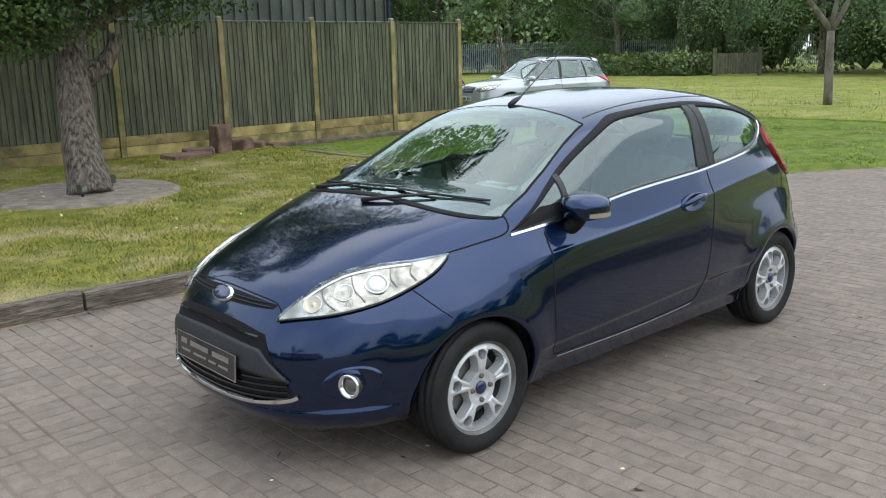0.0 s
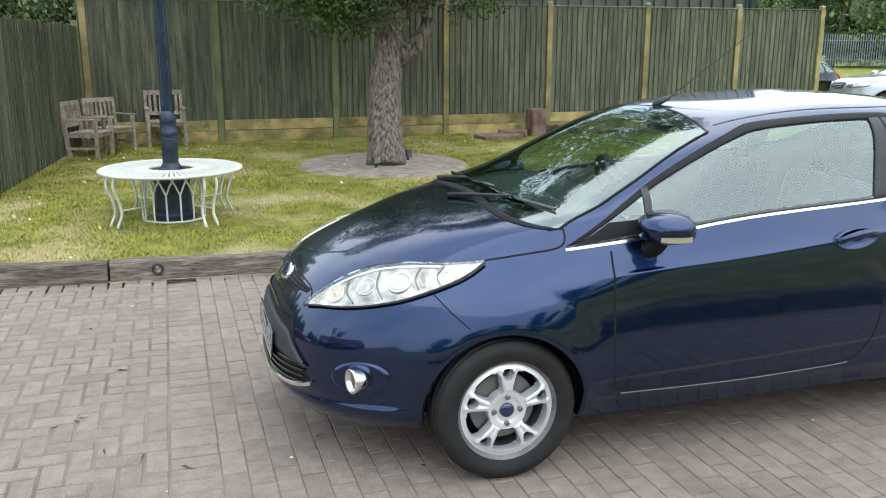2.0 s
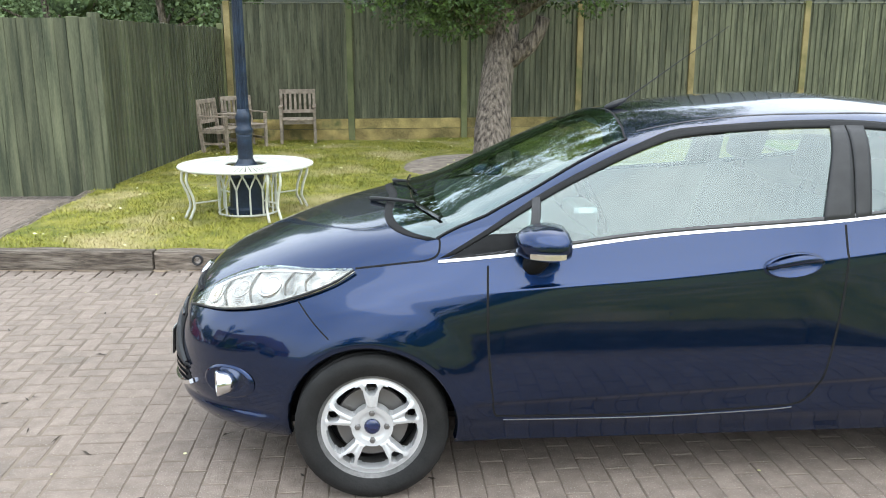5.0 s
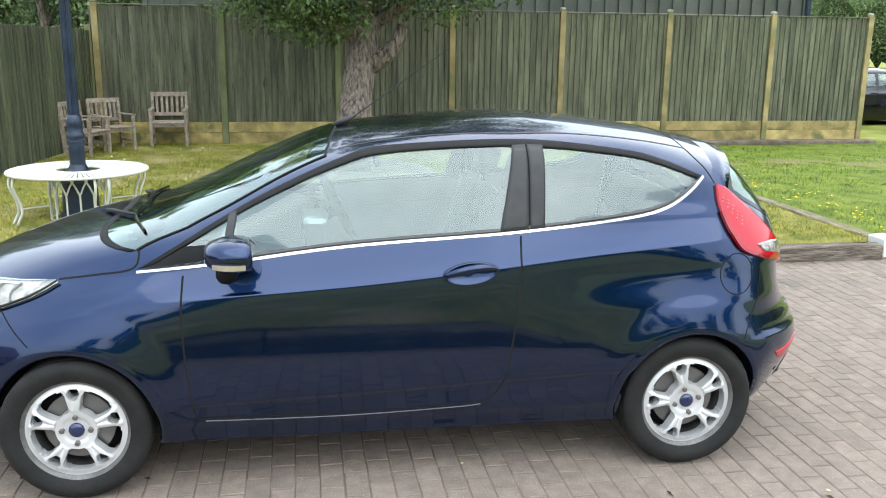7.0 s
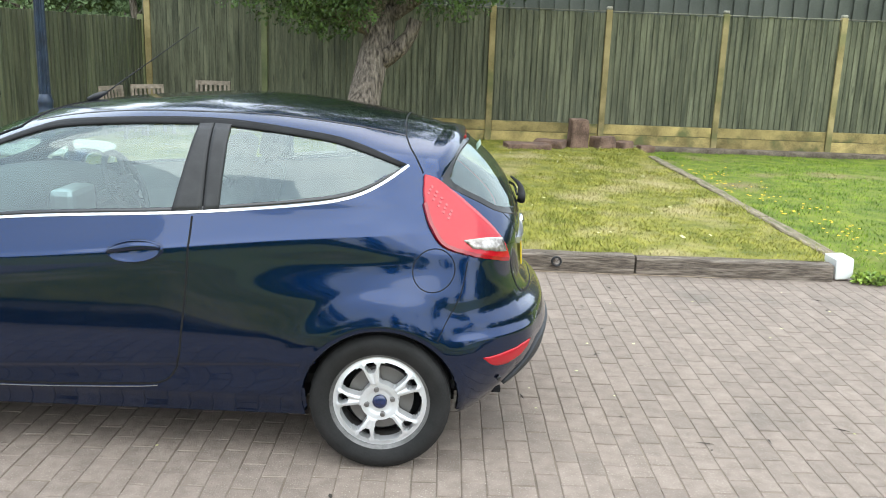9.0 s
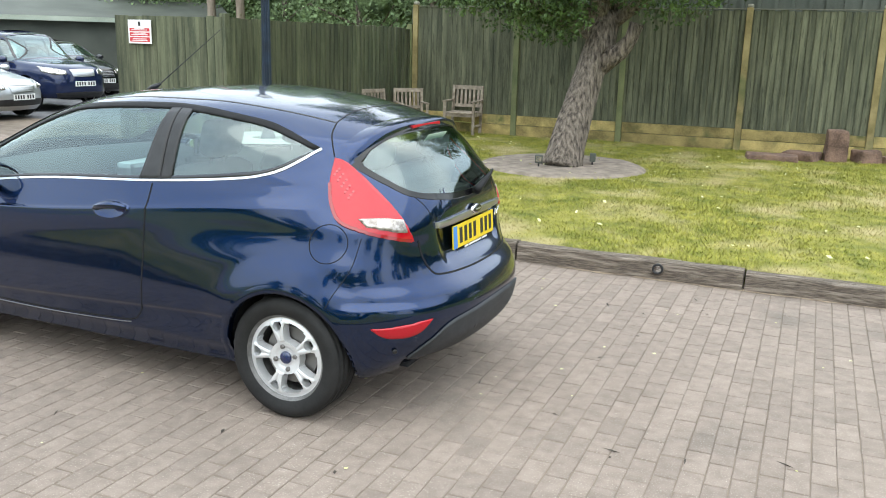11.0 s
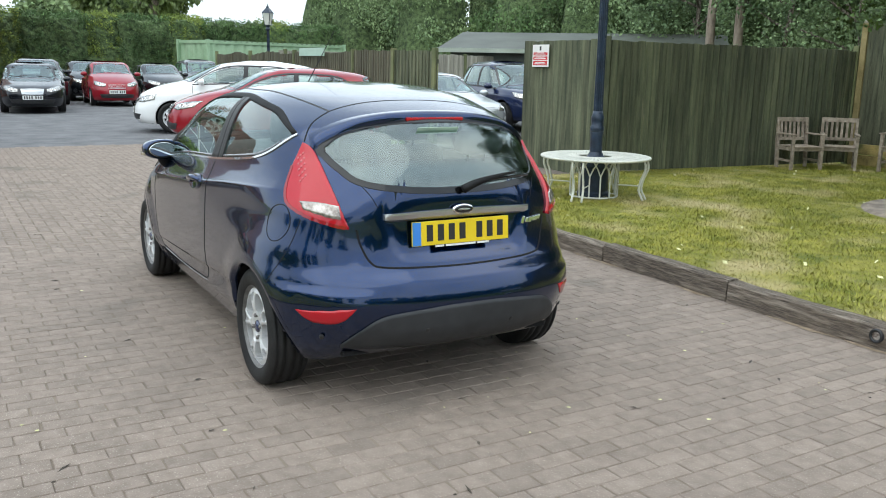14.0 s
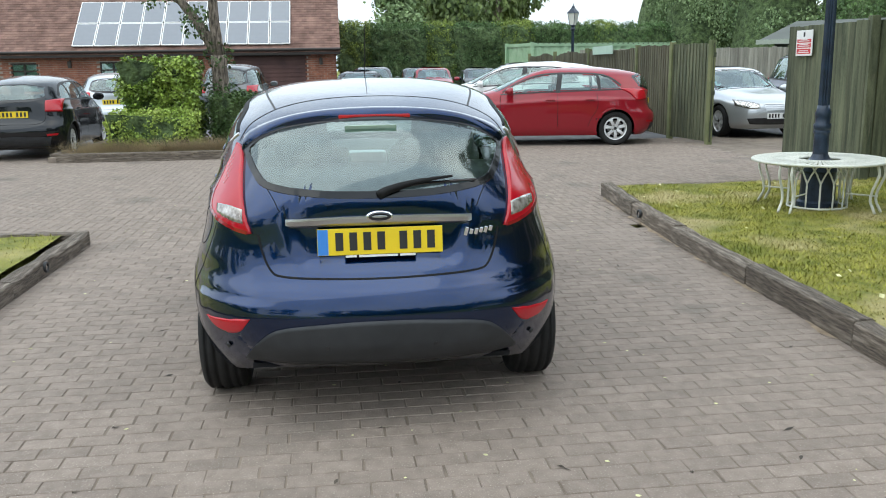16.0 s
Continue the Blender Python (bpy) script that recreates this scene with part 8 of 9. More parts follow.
def house():
    h = empty("bungalow", Matrix.Translation((31.9, -0.05, -0.19)) @ Matrix.Scale(1.12, 4), "red-brick bungalow with a clay tile roof and solar panels", "house")
    W, E = 21.0, 2.32
    openings = [(1.06, 3.62, 0.0, 1.98, "garage")] + [(y, y + 0.92, 0.85, 1.84, "window") for y in (5.95, 7.30, 10.28, 11.60, 14.0, 17.0)]
    # wall with real openings, as bands between them
    bm = bmesh.new()
    cuts = sorted({0.0, W} | {o[0] for o in openings} | {o[1] for o in openings})
    for a, b in zip(cuts, cuts[1:]):
        mid = (a + b) / 2
        hit = [o for o in openings if o[0] < mid < o[1]]
        if not hit:
            box(bm, 0.01, a, -0.1, 0.28, b, E)
        else:
            o = hit[0]
            if o[2] > 0:
                box(bm, 0.01, a, -0.1, 0.28, b, o[2])
            box(bm, 0.01, a, o[3], 0.28, b, E)
    box(bm, 0.28, 0.01, -0.1, 9.0, 0.28, E)
    wall = part("wall", bm, "mortar", h, "red brick wall")
    verts, faces = [], []
    rnd = random.Random(2)

    def brick(x0, y0, z0, x1, y1, z1):
        k = len(verts)
        verts.extend([(x0, y0, z0), (x1, y0, z0), (x1, y1, z0), (x0, y1, z0), (x0, y0, z1), (x1, y0, z1), (x1, y1, z1), (x0, y1, z1)])
        faces.extend([(k, k + 3, k + 7, k + 4), (k, k + 4, k + 5, k + 1), (k + 1, k + 5, k + 6, k + 2), (k + 4, k + 7, k + 6, k + 5), (k + 2, k + 6, k + 7, k + 3)])
    course = 0
    z = 0.0
    while z < E - 0.05:
        off = 0.1125 if course % 2 else 0.0
        y = -off
        while y < W:
            a, b = max(0, y), min(W, y + 0.215)
            blocked = any(o[0] - 0.02 < (a + b) / 2 < o[1] + 0.02 and o[2] - 0.03 < z + 0.03 < o[3] + 0.03 for o in openings)
            if b - a > 0.05 and not blocked:
                brick(0.0, a, z, 0.05, b, z + 0.065)
            y += 0.225
        x = off
        while x < 8.8:
            brick(x, 0.0, z, x + 0.215, 0.05, z + 0.065)
            x += 0.225
        z += 0.075
        course += 1
    tagged(raw("bricks", verts, faces, "brick", wall), "red facing bricks", kind="stuff")
    # roof: ridge along y
    bm = bmesh.new()
    slope = math.tan(radians(40))
    run = 4.6
    ez = E - 0.12
    a = [bm.verts.new(q) for q in ((-0.35, -0.15, ez), (-0.35, W, ez), (run, W, ez + (run + 0.35) * slope), (run, -0.15, ez + (run + 0.35) * slope), (2 * run + 0.35, -0.15, ez), (2 * run + 0.35, W, ez))]
    bm.faces.new((a[0], a[1], a[2], a[3]))
    bm.faces.new((a[3], a[2], a[5], a[4]))
    r = bmesh.ops.extrude_face_region(bm, geom=bm.faces[:])
    for q in r["geom"]:
        if isinstance(q, bmesh.types.BMVert):
            q.co.z -= 0.12
    bmesh.ops.recalc_face_normals(bm, faces=bm.faces)
    roof = part("roof", bm, "tile", h, "brown clay tile roof")
    bm = bmesh.new()
    bm.faces.new([bm.verts.new(q) for q in ((0.1, 0.02, E), (9.0, 0.02, E), (run, 0.02, E + (run - 0.1) * slope))])
    part("gable", bm, "brick", h)
    verts, faces = [], []
    rows_n = 46
    for k in range(rows_n):
        u0 = -0.37 + (run + 0.35) * k / rows_n
        u1 = u0 + (run + 0.35) / rows_n * 1.25
        y = -0.15 + (0.09 if k % 2 else 0)
        while y < W - 0.02:
            j = rnd.uniform(-0.004, 0.004)
            z0, z1 = ez + (u0 + 0.35) * slope + 0.028 + j, ez + (u1 + 0.35) * slope + 0.008 + j
            q = len(verts)
            w = 0.172
            verts.extend([(u0, y, z0), (u0, y + w, z0), (u1, y + w, z1), (u1, y, z1), (u0, y, z0 - 0.022), (u0, y + w, z0 - 0.022)])
            faces.extend([(q, q + 3, q + 2, q + 1), (q, q + 1, q + 5, q + 4)])
            y += 0.18
    tagged(raw("tiles", verts, faces, "tile", roof), "plain clay tiles", kind="stuff")
    part("gutter", tubed([(-0.40, -0.15, ez - 0.02), (-0.40, W, ez - 0.02)], 0.05, 10), "dark_frame", h, "dark gutter")
    part("fascia", boxed(-0.34, -0.14, ez - 0.20, -0.31, W, ez - 0.02), "dark_frame", h)
    # solar panels in two rows
    tilt = Matrix.Rotation(-radians(40), 4, "Y")
    for row in range(2):
        for k in range(10):
            y0, u = 1.60 + k * 0.745, 0.14 + row * 1.25
            pvp = part("solar_panel", boxed(0, 0, 0.03, 1.22, 0.72, 0.07), "white_paint", h, "blue-grey solar panel in a pale edge")
            pvp.matrix_basis = Matrix.Translation((u * math.cos(radians(40)) - 0.35, y0, ez + u * math.sin(radians(40)) + 0.05)) @ tilt
            part("cell_sheet", boxed(0.03, 0.03, 0.069, 1.19, 0.69, 0.074), "pv", pvp)
    for o in openings:
        if o[4] == "garage":
            d = part("garage_door", boxed(0.10, o[0], 0, 0.14, o[1], o[3]), "brown_door", h, "brown ribbed garage door")
            for k in range(14):
                z = 0.03 + k * 0.15
                part("slat", boxed(0.075, o[0] + 0.02, z, 0.105, o[1] - 0.02, z + 0.125, 0.006), "brown_door", d)
            part("lintel", boxed(-0.01, o[0] - 0.15, o[3], 0.06, o[1] + 0.15, o[3] + 0.16), "dark_frame", h)
        else:
            w = part("window", boxed(0.14, o[0], o[2], 0.16, o[1], o[3]), "white_paint", h, "dark-framed window with pale curtains")
            bm = bmesh.new()
            for y in (o[0], (o[0] + o[1]) / 2 - 0.02, o[1] - 0.05):
                box(bm, 0.04, y, o[2], 0.11, y + 0.05, o[3])
            for z in (o[2], o[3] - 0.3, o[3] - 0.05):
                box(bm, 0.042, o[0], z, 0.108, o[1], z + 0.05)
            part("window_frame", bm, "dark_frame", w)
            part("pane", boxed(0.07, o[0] + 0.03, o[2] + 0.03, 0.076, o[1] - 0.03, o[3] - 0.03), "glass", w)
            part("sill", boxed(-0.06, o[0] - 0.06, o[2] - 0.06, 0.05, o[1] + 0.06, o[2]), "brick", w)
    for y in (9.2, 0.55):
        lm = part("wall_lantern", boxed(-0.16, y - 0.06, 1.65, -0.04, y + 0.06, 1.88, 0.02), "dark_frame", h, "dark wall lantern")
        part("bracket", boxed(-0.05, y - 0.02, 1.85, 0.01, y + 0.02, 1.92), "dark_frame", lm)


house()

# ---- fences beyond ----
boarded_fence(12.9, -6.62, 11.35, -6.80, 0.05, 1.84, 1.86, "feather_dark", "open dark boarded gate leaf at the gateway", [0.02, 1.5], False, -1, 0.12, "post_green")
boarded_fence(27.0, -6.9, 12.95, -6.62, 0.05, 1.80, 1.86, "far_board", "weathered close-boarded fence behind the parked cars", [0.1, 4.0, 8.0, 12.0], False, -1, 0.13, "post_green", wobble=0.10)
boarded_fence(21.5, -17.0, 21.5, -7.2, 0.0, 1.92, 1.92, "pale_board", "bleached pale boarded fence at the back of the car park", [0.1, 3.2, 6.4, 9.6], False, 1, 0.15, "post_green", wobble=0.05)
ob = part("hanging_sign", boxed(-0.9, -0.015, -0.10, 0.9, 0.015, 0.10, 0.004), "pale_green_sign")
ob.matrix_world = Matrix.Translation((17.5, -6.62, 1.84)) @ Matrix.Rotation(radians(178), 4, "Z")
bm = bmesh.new()
for x0, x1 in ((-0.7, -0.5), (-0.42, -0.05), (0.05, 0.62)):
    box(bm, x0, 0.0152, -0.03, x1, 0.0165, 0.03)
part("lettering", bm, "white_paint", ob, "plain pale bars")
tagged(ob, "faded pale green sign board on the boarded fence", "sign")
lamp_post(22.64, -7.28, 0.0, 2.64, "black iron lamp post with a frosted lantern behind the fence")


def palisade(x0, y0, x1, y1):
    L = math.hypot(x1 - x0, y1 - y0)
    f = empty("palisade_fence", Matrix.Translation((x0, y0, 0)) @ Matrix.Rotation(math.atan2(y1 - y0, x1 - x0), 4, "Z"), "grey galvanised palisade fence along the far trees", "fence")
    n = int(L / 0.16)
    bm = bmesh.new()
    box(bm, -0.035, -0.006, 0.1, 0.035, 0.006, 2.35)
    for v in bm.verts:
        if v.co.z > 2:
            v.co.x *= 0.3
            v.co.z += 0.05
    me = bpy.data.meshes.new("pale")
    bm.to_mesh(me)
    bm.free()
    me.materials.append(M["galv"])
    verts, faces = [], []
    for i in range(n):
        x = i * L / n
        if i < 0:
            continue
        k = len(verts)
        verts += [(x - 0.035, 0, 0.1), (x + 0.035, 0, 0.1), (x + 0.035, 0, 2.3), (x, 0, 2.42), (x - 0.035, 0, 2.3), (x - 0.03, -0.012, 0.1), (x + 0.03, -0.012, 0.1), (x + 0.03, -0.012, 2.3), (x - 0.03, -0.012, 2.3)]
        faces += [(k, k + 1, k + 2, k + 3, k + 4), (k, k + 4, k + 8, k + 5), (k + 1, k + 6, k + 7, k + 2)]
    tagged(raw("paling", verts, faces, "galv", f), kind="stuff")
    for z in (0.5, 1.9):
        part("rail", boxed(0, -0.06, z, L, -0.02, z + 0.05), "galv", f)


palisade(-42.0, -52.0, -66.0, -26.0)


def field_gate(x, y, rz):
    g = empty("field_gate", Matrix.Translation((x, y, 0)) @ Matrix.Rotation(rz, 4, "Z"), "old brown braced wooden field gate by the trees", "gate")
    for sx, h in ((-1.3, 1.62), (1.3, 1.55)):
        part("gate_post", boxed(sx - 0.11, -0.10, -0.05, sx + 0.11, 0.10, h, 0.02), "far_board", g)
    for k in range(16):
        part("plank", boxed(-1.18 + k * 0.148, -0.03, 0.06 + 0.02 * (k % 3), -1.045 + k * 0.148, 0.0, 1.28 + 0.03 * (k % 2)), "far_board", g)
    for z in (0.16, 1.12):
        part("rail", boxed(-1.18, 0.002, z, 1.18, 0.05, z + 0.12), "pale_board", g)
    for x in (-1.18, -0.06, 1.06):
        part("stile", boxed(x, 0.052, 0.10, x + 0.12, 0.09, 1.28), "pale_board", g)
    for a, b in (((-1.1, 0.2), (-0.05, 1.2)), ((1.1, 0.2), (0.05, 1.2))):
        part("brace", tubed([(a[0], 0.07, a[1]), (b[0], 0.07, b[1])], 0.055, 4), "pale_board", g)


field_gate(-44.5, -23.6, radians(118))


# ---- trees and hedges ----
def blob_core(bm, c, rx, ry, rz, seed):
    r = bmesh.ops.create_icosphere(bm, subdivisions=2, radius=1)
    for v in r["verts"]:
        k = 0.72 + 0.25 * noise.noise(v.co * 1.7 + Vector((seed, seed * 2, 0)))
        v.co = Vector((c[0] + v.co.x * rx * k, c[1] + v.co.y * ry * k, c[2] + v.co.z * rz * k))


def far_tree(x, y, h, r, seed, leafm="leaf_far", label="leafy green tree in full leaf", trunk=0.18, n=1500, size=0.34, low=0.25, name="tree", droop=0.3, group="far trees"):
    """tree > trunk, dark solid core with the inner shade in its colour, crown"""
    rnd = random.Random(seed)
    t = empty(name, Matrix.Translation((x, y, 0)), label, "tree", group)
    bm = bmesh.new()
    pts = limb(bm, (0, 0, -0.05), (rnd.uniform(-.1, .1), rnd.uniform(-.1, .1), 1), h * 0.62, trunk, trunk * 0.4, rnd, 0.06, 7, 8)
    spots = []
    for k in range(9):
        q = pts[min(len(pts) - 1, 2 + k % 5)]
        a = rnd.uniform(0, 6.28)
        e = limb(bm, q, (math.cos(a), math.sin(a), rnd.uniform(0.3, 1.0)), r * rnd.uniform(0.6, 0.95), trunk * 0.35, 0.02, rnd, 0.15, 5, 5)
        spots.append((e[-1], r * rnd.uniform(0.35, 0.55)))
    part("trunk", bm, "bark", t, smooth=True)
    for k in range(12):
        z = h * rnd.uniform(low + 0.08, 0.92)
        f = math.sin(math.pi * min(1, max(0.12, (z / h - low) / (1 - low)))) ** 0.6
        a, d = rnd.uniform(0, 6.28), r * f * rnd.uniform(0.2, 0.75)
        spots.append((Vector((d * math.cos(a), d * math.sin(a), z)), r * rnd.uniform(0.3, 0.5)))
    # dark blobs added to close the crown, coloured as its shaded inside
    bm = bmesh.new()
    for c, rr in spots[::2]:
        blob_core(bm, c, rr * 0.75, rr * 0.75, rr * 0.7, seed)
    part("dark_crown_core", bm, "core", t)
    vs, fs = leaf_cloud(spots, n, size, seed + 50, droop)
    raw("crown", vs, fs, leafm, t)
    return t


def conifer(x, y, h, r, seed, leafm="leaf_conifer", label="tall dark green conifer tree", n=1800, size=0.32):
    rnd = random.Random(seed)
    t = empty("conifer", Matrix.Translation((x, y, 0)), label, "tree", "far trees")
    bm = bmesh.new()
    tube(bm, [(0, 0, -0.05), (0.05, 0, h * 0.5), (0, 0, h * 0.95)], [0.2, 0.13, 0.03], 8)
    part("trunk", bm, "bark", t, smooth=True)
    # dark solid added inside the leaves, shade in its colour
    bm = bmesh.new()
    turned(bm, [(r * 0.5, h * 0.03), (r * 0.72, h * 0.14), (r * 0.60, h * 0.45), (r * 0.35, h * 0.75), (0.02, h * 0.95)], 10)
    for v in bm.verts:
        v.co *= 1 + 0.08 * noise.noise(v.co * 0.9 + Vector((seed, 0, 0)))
    part("dark_crown_core", bm, "core", t)
    spots = []
    for k in range(46):
        u = rnd.random() ** 0.8
        a = rnd.uniform(0, 6.28)
        rad = r * lerp_table([(0, 0.75), (0.12, 0.9), (0.5, 0.68), (0.8, 0.36), (1, 0.06)], u)
        spots.append((Vector((rad * math.cos(a), rad * math.sin(a), h * (0.03 + 0.95 * u))), r * 0.26 + 0.1))
    vs, fs = leaf_cloud(spots, n, size, seed + 9, 0.8)
    raw("crown", vs, fs, leafm, t)
    return t


def hedge(x0, y0, x1, y1, z0, z1, material, label, n, size, seed, name="hedge", bulge=0.12, cat="hedge"):
    hd = empty(name, Matrix.Translation(((x0 + x1) / 2, (y0 + y1) / 2, z0)), label, cat)
    sx, sy, sz = x1 - x0, y1 - y0, z1 - z0
    # dark block added behind the leaves as the hedge's shaded inside
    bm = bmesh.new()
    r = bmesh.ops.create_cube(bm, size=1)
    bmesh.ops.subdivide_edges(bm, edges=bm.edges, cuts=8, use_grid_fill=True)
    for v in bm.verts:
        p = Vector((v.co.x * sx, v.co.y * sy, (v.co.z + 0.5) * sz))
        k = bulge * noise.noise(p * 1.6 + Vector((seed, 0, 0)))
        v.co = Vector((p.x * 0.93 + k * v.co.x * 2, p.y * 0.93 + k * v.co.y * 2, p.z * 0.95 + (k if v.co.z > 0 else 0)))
    part("dark_foliage_core", bm, "core", hd)
    rnd = random.Random(seed)
    spots = []
    area = 2 * (sx * sz + sy * sz) + sx * sy
    for k in range(int(80 + area * 9)):
        f = rnd.random() * area
        if f < sx * sy:
            p = (rnd.uniform(-sx / 2, sx / 2), rnd.uniform(-sy / 2, sy / 2), sz)
        elif f < sx * sy + 2 * sy * sz:
            p = (rnd.choice((-1, 1)) * sx / 2, rnd.uniform(-sy / 2, sy / 2), rnd.uniform(0, sz))
        else:
            p = (rnd.uniform(-sx / 2, sx / 2), rnd.choice((-1, 1)) * sy / 2, rnd.uniform(0, sz))
        b = bulge * noise.noise(Vector(p) * 1.6 + Vector((seed, 0, 0)))
        spots.append((Vector(p) * (1 + b * 0.2), size * 2.2))
    vs, fs = leaf_cloud(spots, n, size, seed + 1, 0.0)
    raw("leaves", vs, fs, material, hd)
    return hd


# shrub bed in front of the bungalow
ob = part("shrub_bed", boxed(11.25, 2.0, -0.05, 15.0, 5.0, 0.10, 0.02), "soil")
tagged(ob, "raised soil bed of shrubs", "flower bed", kind="structure")
sleeper(11.20, 2.0, 11.28, 4.85, 0.15, seed=41, label="weathered timber edging of the shrub bed")
sleeper(11.22, 1.95, 14.8, 1.6, 0.15, seed=42, label="weathered timber edging of the shrub bed")
sleeper(11.3, 4.9, 12.8, 5.0, 0.15, seed=43, label="weathered timber edging of the shrub bed")
hedge(12.9, 2.85, 14.1, 4.05, 0.08, 1.60, "leaf_laurel", "clipped broad-leaved evergreen bush in the bed", 20000, 0.075, 3, "evergreen_bush", 0.2, "bush")
hedge(12.15, 2.75, 12.8, 4.2, 0.08, 0.72, "leaf_lime", "low clipped yellow-green hedge in the bed", 6500, 0.055, 4, "low_hedge", 0.12)
hedge(12.9, 1.75, 13.6, 2.4, 0.08, 1.0, "leaf", "dark green clipped bush in the bed", 4200, 0.06, 5, "evergreen_bush", 0.12, "bush")
vs, fs = [], []
rnd = random.Random(6)
for _ in range(9000):
    cx, cy = rnd.choice(((11.75, 2.3), (11.8, 3.0), (11.75, 3.7), (11.8, 4.3), (12.1, 2.1), (11.6, 2.7)))
    x, y = cx + rnd.gauss(0, 0.2), cy + rnd.gauss(0, 0.28)
    a, h = rnd.uniform(0, 6.28), rnd.uniform(0.10, 0.30)
    k = len(vs)
    vs += [(x - 0.006, y, 0.09), (x + 0.006, y, 0.09), (x + 0.16 * math.cos(a), y + 0.16 * math.sin(a), 0.09 + h)]
    fs.append((k, k + 1, k + 2))
tagged(raw("dry_grass", vs, fs, "dry_grass"), "tufts of dry straw-coloured grass along the bed", "grass", kind="stuff")


def bed_tree():
    t = empty("tree", Matrix.Translation((13.9, 2.35, 0.05)), "crooked tree with sparse leaves in the shrub bed", "tree")
    rnd = random.Random(12)
    bm = bmesh.new()
    a = limb(bm, (0, 0, 0), (0.0, 0.02, 1), 1.75, 0.19, 0.15, rnd, 0.05, 6, 12)
    b = limb(bm, a[-1], (0.1, 0.62, 0.9), 1.9, 0.12, 0.06, rnd, 0.08, 6, 10)
    c = limb(bm, a[-1], (0.0, 0.05, 1), 1.6, 0.12, 0.07, rnd, 0.08, 6, 10)
    d = limb(bm, b[3], (0, 0.9, 0.5), 1.2, 0.05, 0.02, rnd, 0.12, 5, 6)
    e = limb(bm, c[3], (0, -0.3, 1.0), 1.2, 0.05, 0.02, rnd, 0.12, 5, 6)
    part("trunk", bm, "bark", t, smooth=True)
    spots = [(a[1], 0.35), (a[2], 0.35), (a[3], 0.35), (a[-1], 0.3), (b[2], 0.35), (b[-1], 0.5), (c[-1], 0.45), (d[-1], 0.5), (e[-1], 0.5), (d[2], 0.4), (a[0] + Vector((0, 0.2, 0.3)), 0.4)]
    vs, fs = leaf_cloud(spots, 3000, 0.085, 5)
    raw("crown", vs, fs, "leaf", t)


bed_tree()

# hedge, conifers and willow behind the yard
ys = [-0.3, -1.7, -4.6, -5.9, -8.2, -9.8, -11.2, -13.0, -14.0, -17.0]
for i, (y1, y0) in enumerate(zip(ys, ys[1:])):
    gold = i in (0, 2, 4, 7)
    hedge(39.0, y0, 41.0, y1, 0, (3.62 if gold else 3.48) - 0.012 * i, "leaf_gold" if gold else "leaf_conifer", "tall clipped yellow-green conifer hedge behind the cars" if gold else "tall clipped dark green conifer hedge behind the cars", int(3200 * (y1 - y0) + 3200), 0.085, 40 + i, "conifer_hedge", 0.3)
rnd = random.Random(21)
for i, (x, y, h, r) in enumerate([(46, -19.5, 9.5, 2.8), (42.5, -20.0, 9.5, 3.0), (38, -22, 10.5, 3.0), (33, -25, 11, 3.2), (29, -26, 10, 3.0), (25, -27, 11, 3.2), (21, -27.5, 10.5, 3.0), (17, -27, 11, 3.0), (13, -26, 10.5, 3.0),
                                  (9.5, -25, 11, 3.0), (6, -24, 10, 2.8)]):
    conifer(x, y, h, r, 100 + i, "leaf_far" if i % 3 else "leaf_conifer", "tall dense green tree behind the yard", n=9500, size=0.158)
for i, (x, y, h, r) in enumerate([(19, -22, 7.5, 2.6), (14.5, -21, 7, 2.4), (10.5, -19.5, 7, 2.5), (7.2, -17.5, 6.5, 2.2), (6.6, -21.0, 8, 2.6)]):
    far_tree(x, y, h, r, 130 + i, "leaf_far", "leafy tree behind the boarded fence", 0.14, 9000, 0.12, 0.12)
far_tree(55, -10.8, 9.5, 3.6, 160, "leaf_willow", "pale green weeping willow beyond the hedge", 0.4, 6500, 0.34, 0.25, "willow", 1.6)
far_tree(56, -8.0, 9.0, 3.2, 161, "leaf_willow", "pale green weeping willow beyond the hedge", 0.4, 5500, 0.34, 0.25, "willow", 1.6)
far_tree(52, -4.6, 7.5, 2.3, 162, "leaf_far", "round leafy tree beyond the hedge", 0.3, 3500, 0.28)
# trees round the field
spots = [(-47, -34, 11, 5.0), (-50, -26, 10, 4.6), (-48, -20, 9.5, 4.4), (-46, -13, 10, 4.6), (-47, -6, 10, 4.6), (-46, 1, 10, 4.5), (-52, -40, 11, 5), (-50, -47, 11, 5), (-45, -52, 11, 5), (-40, -57, 11, 5), (-60, -32, 13, 6), (-62, -42, 13, 6),
         (-34, -60, 12, 5), (-27, -62, 12, 5), (-20, -60, 11, 5), (-58, -20, 13, 6), (-57, -8, 13, 6), (-56, 4, 13, 6)]
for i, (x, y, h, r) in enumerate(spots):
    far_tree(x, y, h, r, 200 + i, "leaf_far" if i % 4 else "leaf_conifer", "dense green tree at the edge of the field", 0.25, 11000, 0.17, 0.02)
far_tree(-31.0, -30.0, 7.5, 3.2, 240, "leaf_far", "leafy tree with a bare grey trunk by the palisade fence", 0.16, 1500, 0.3, 0.42)


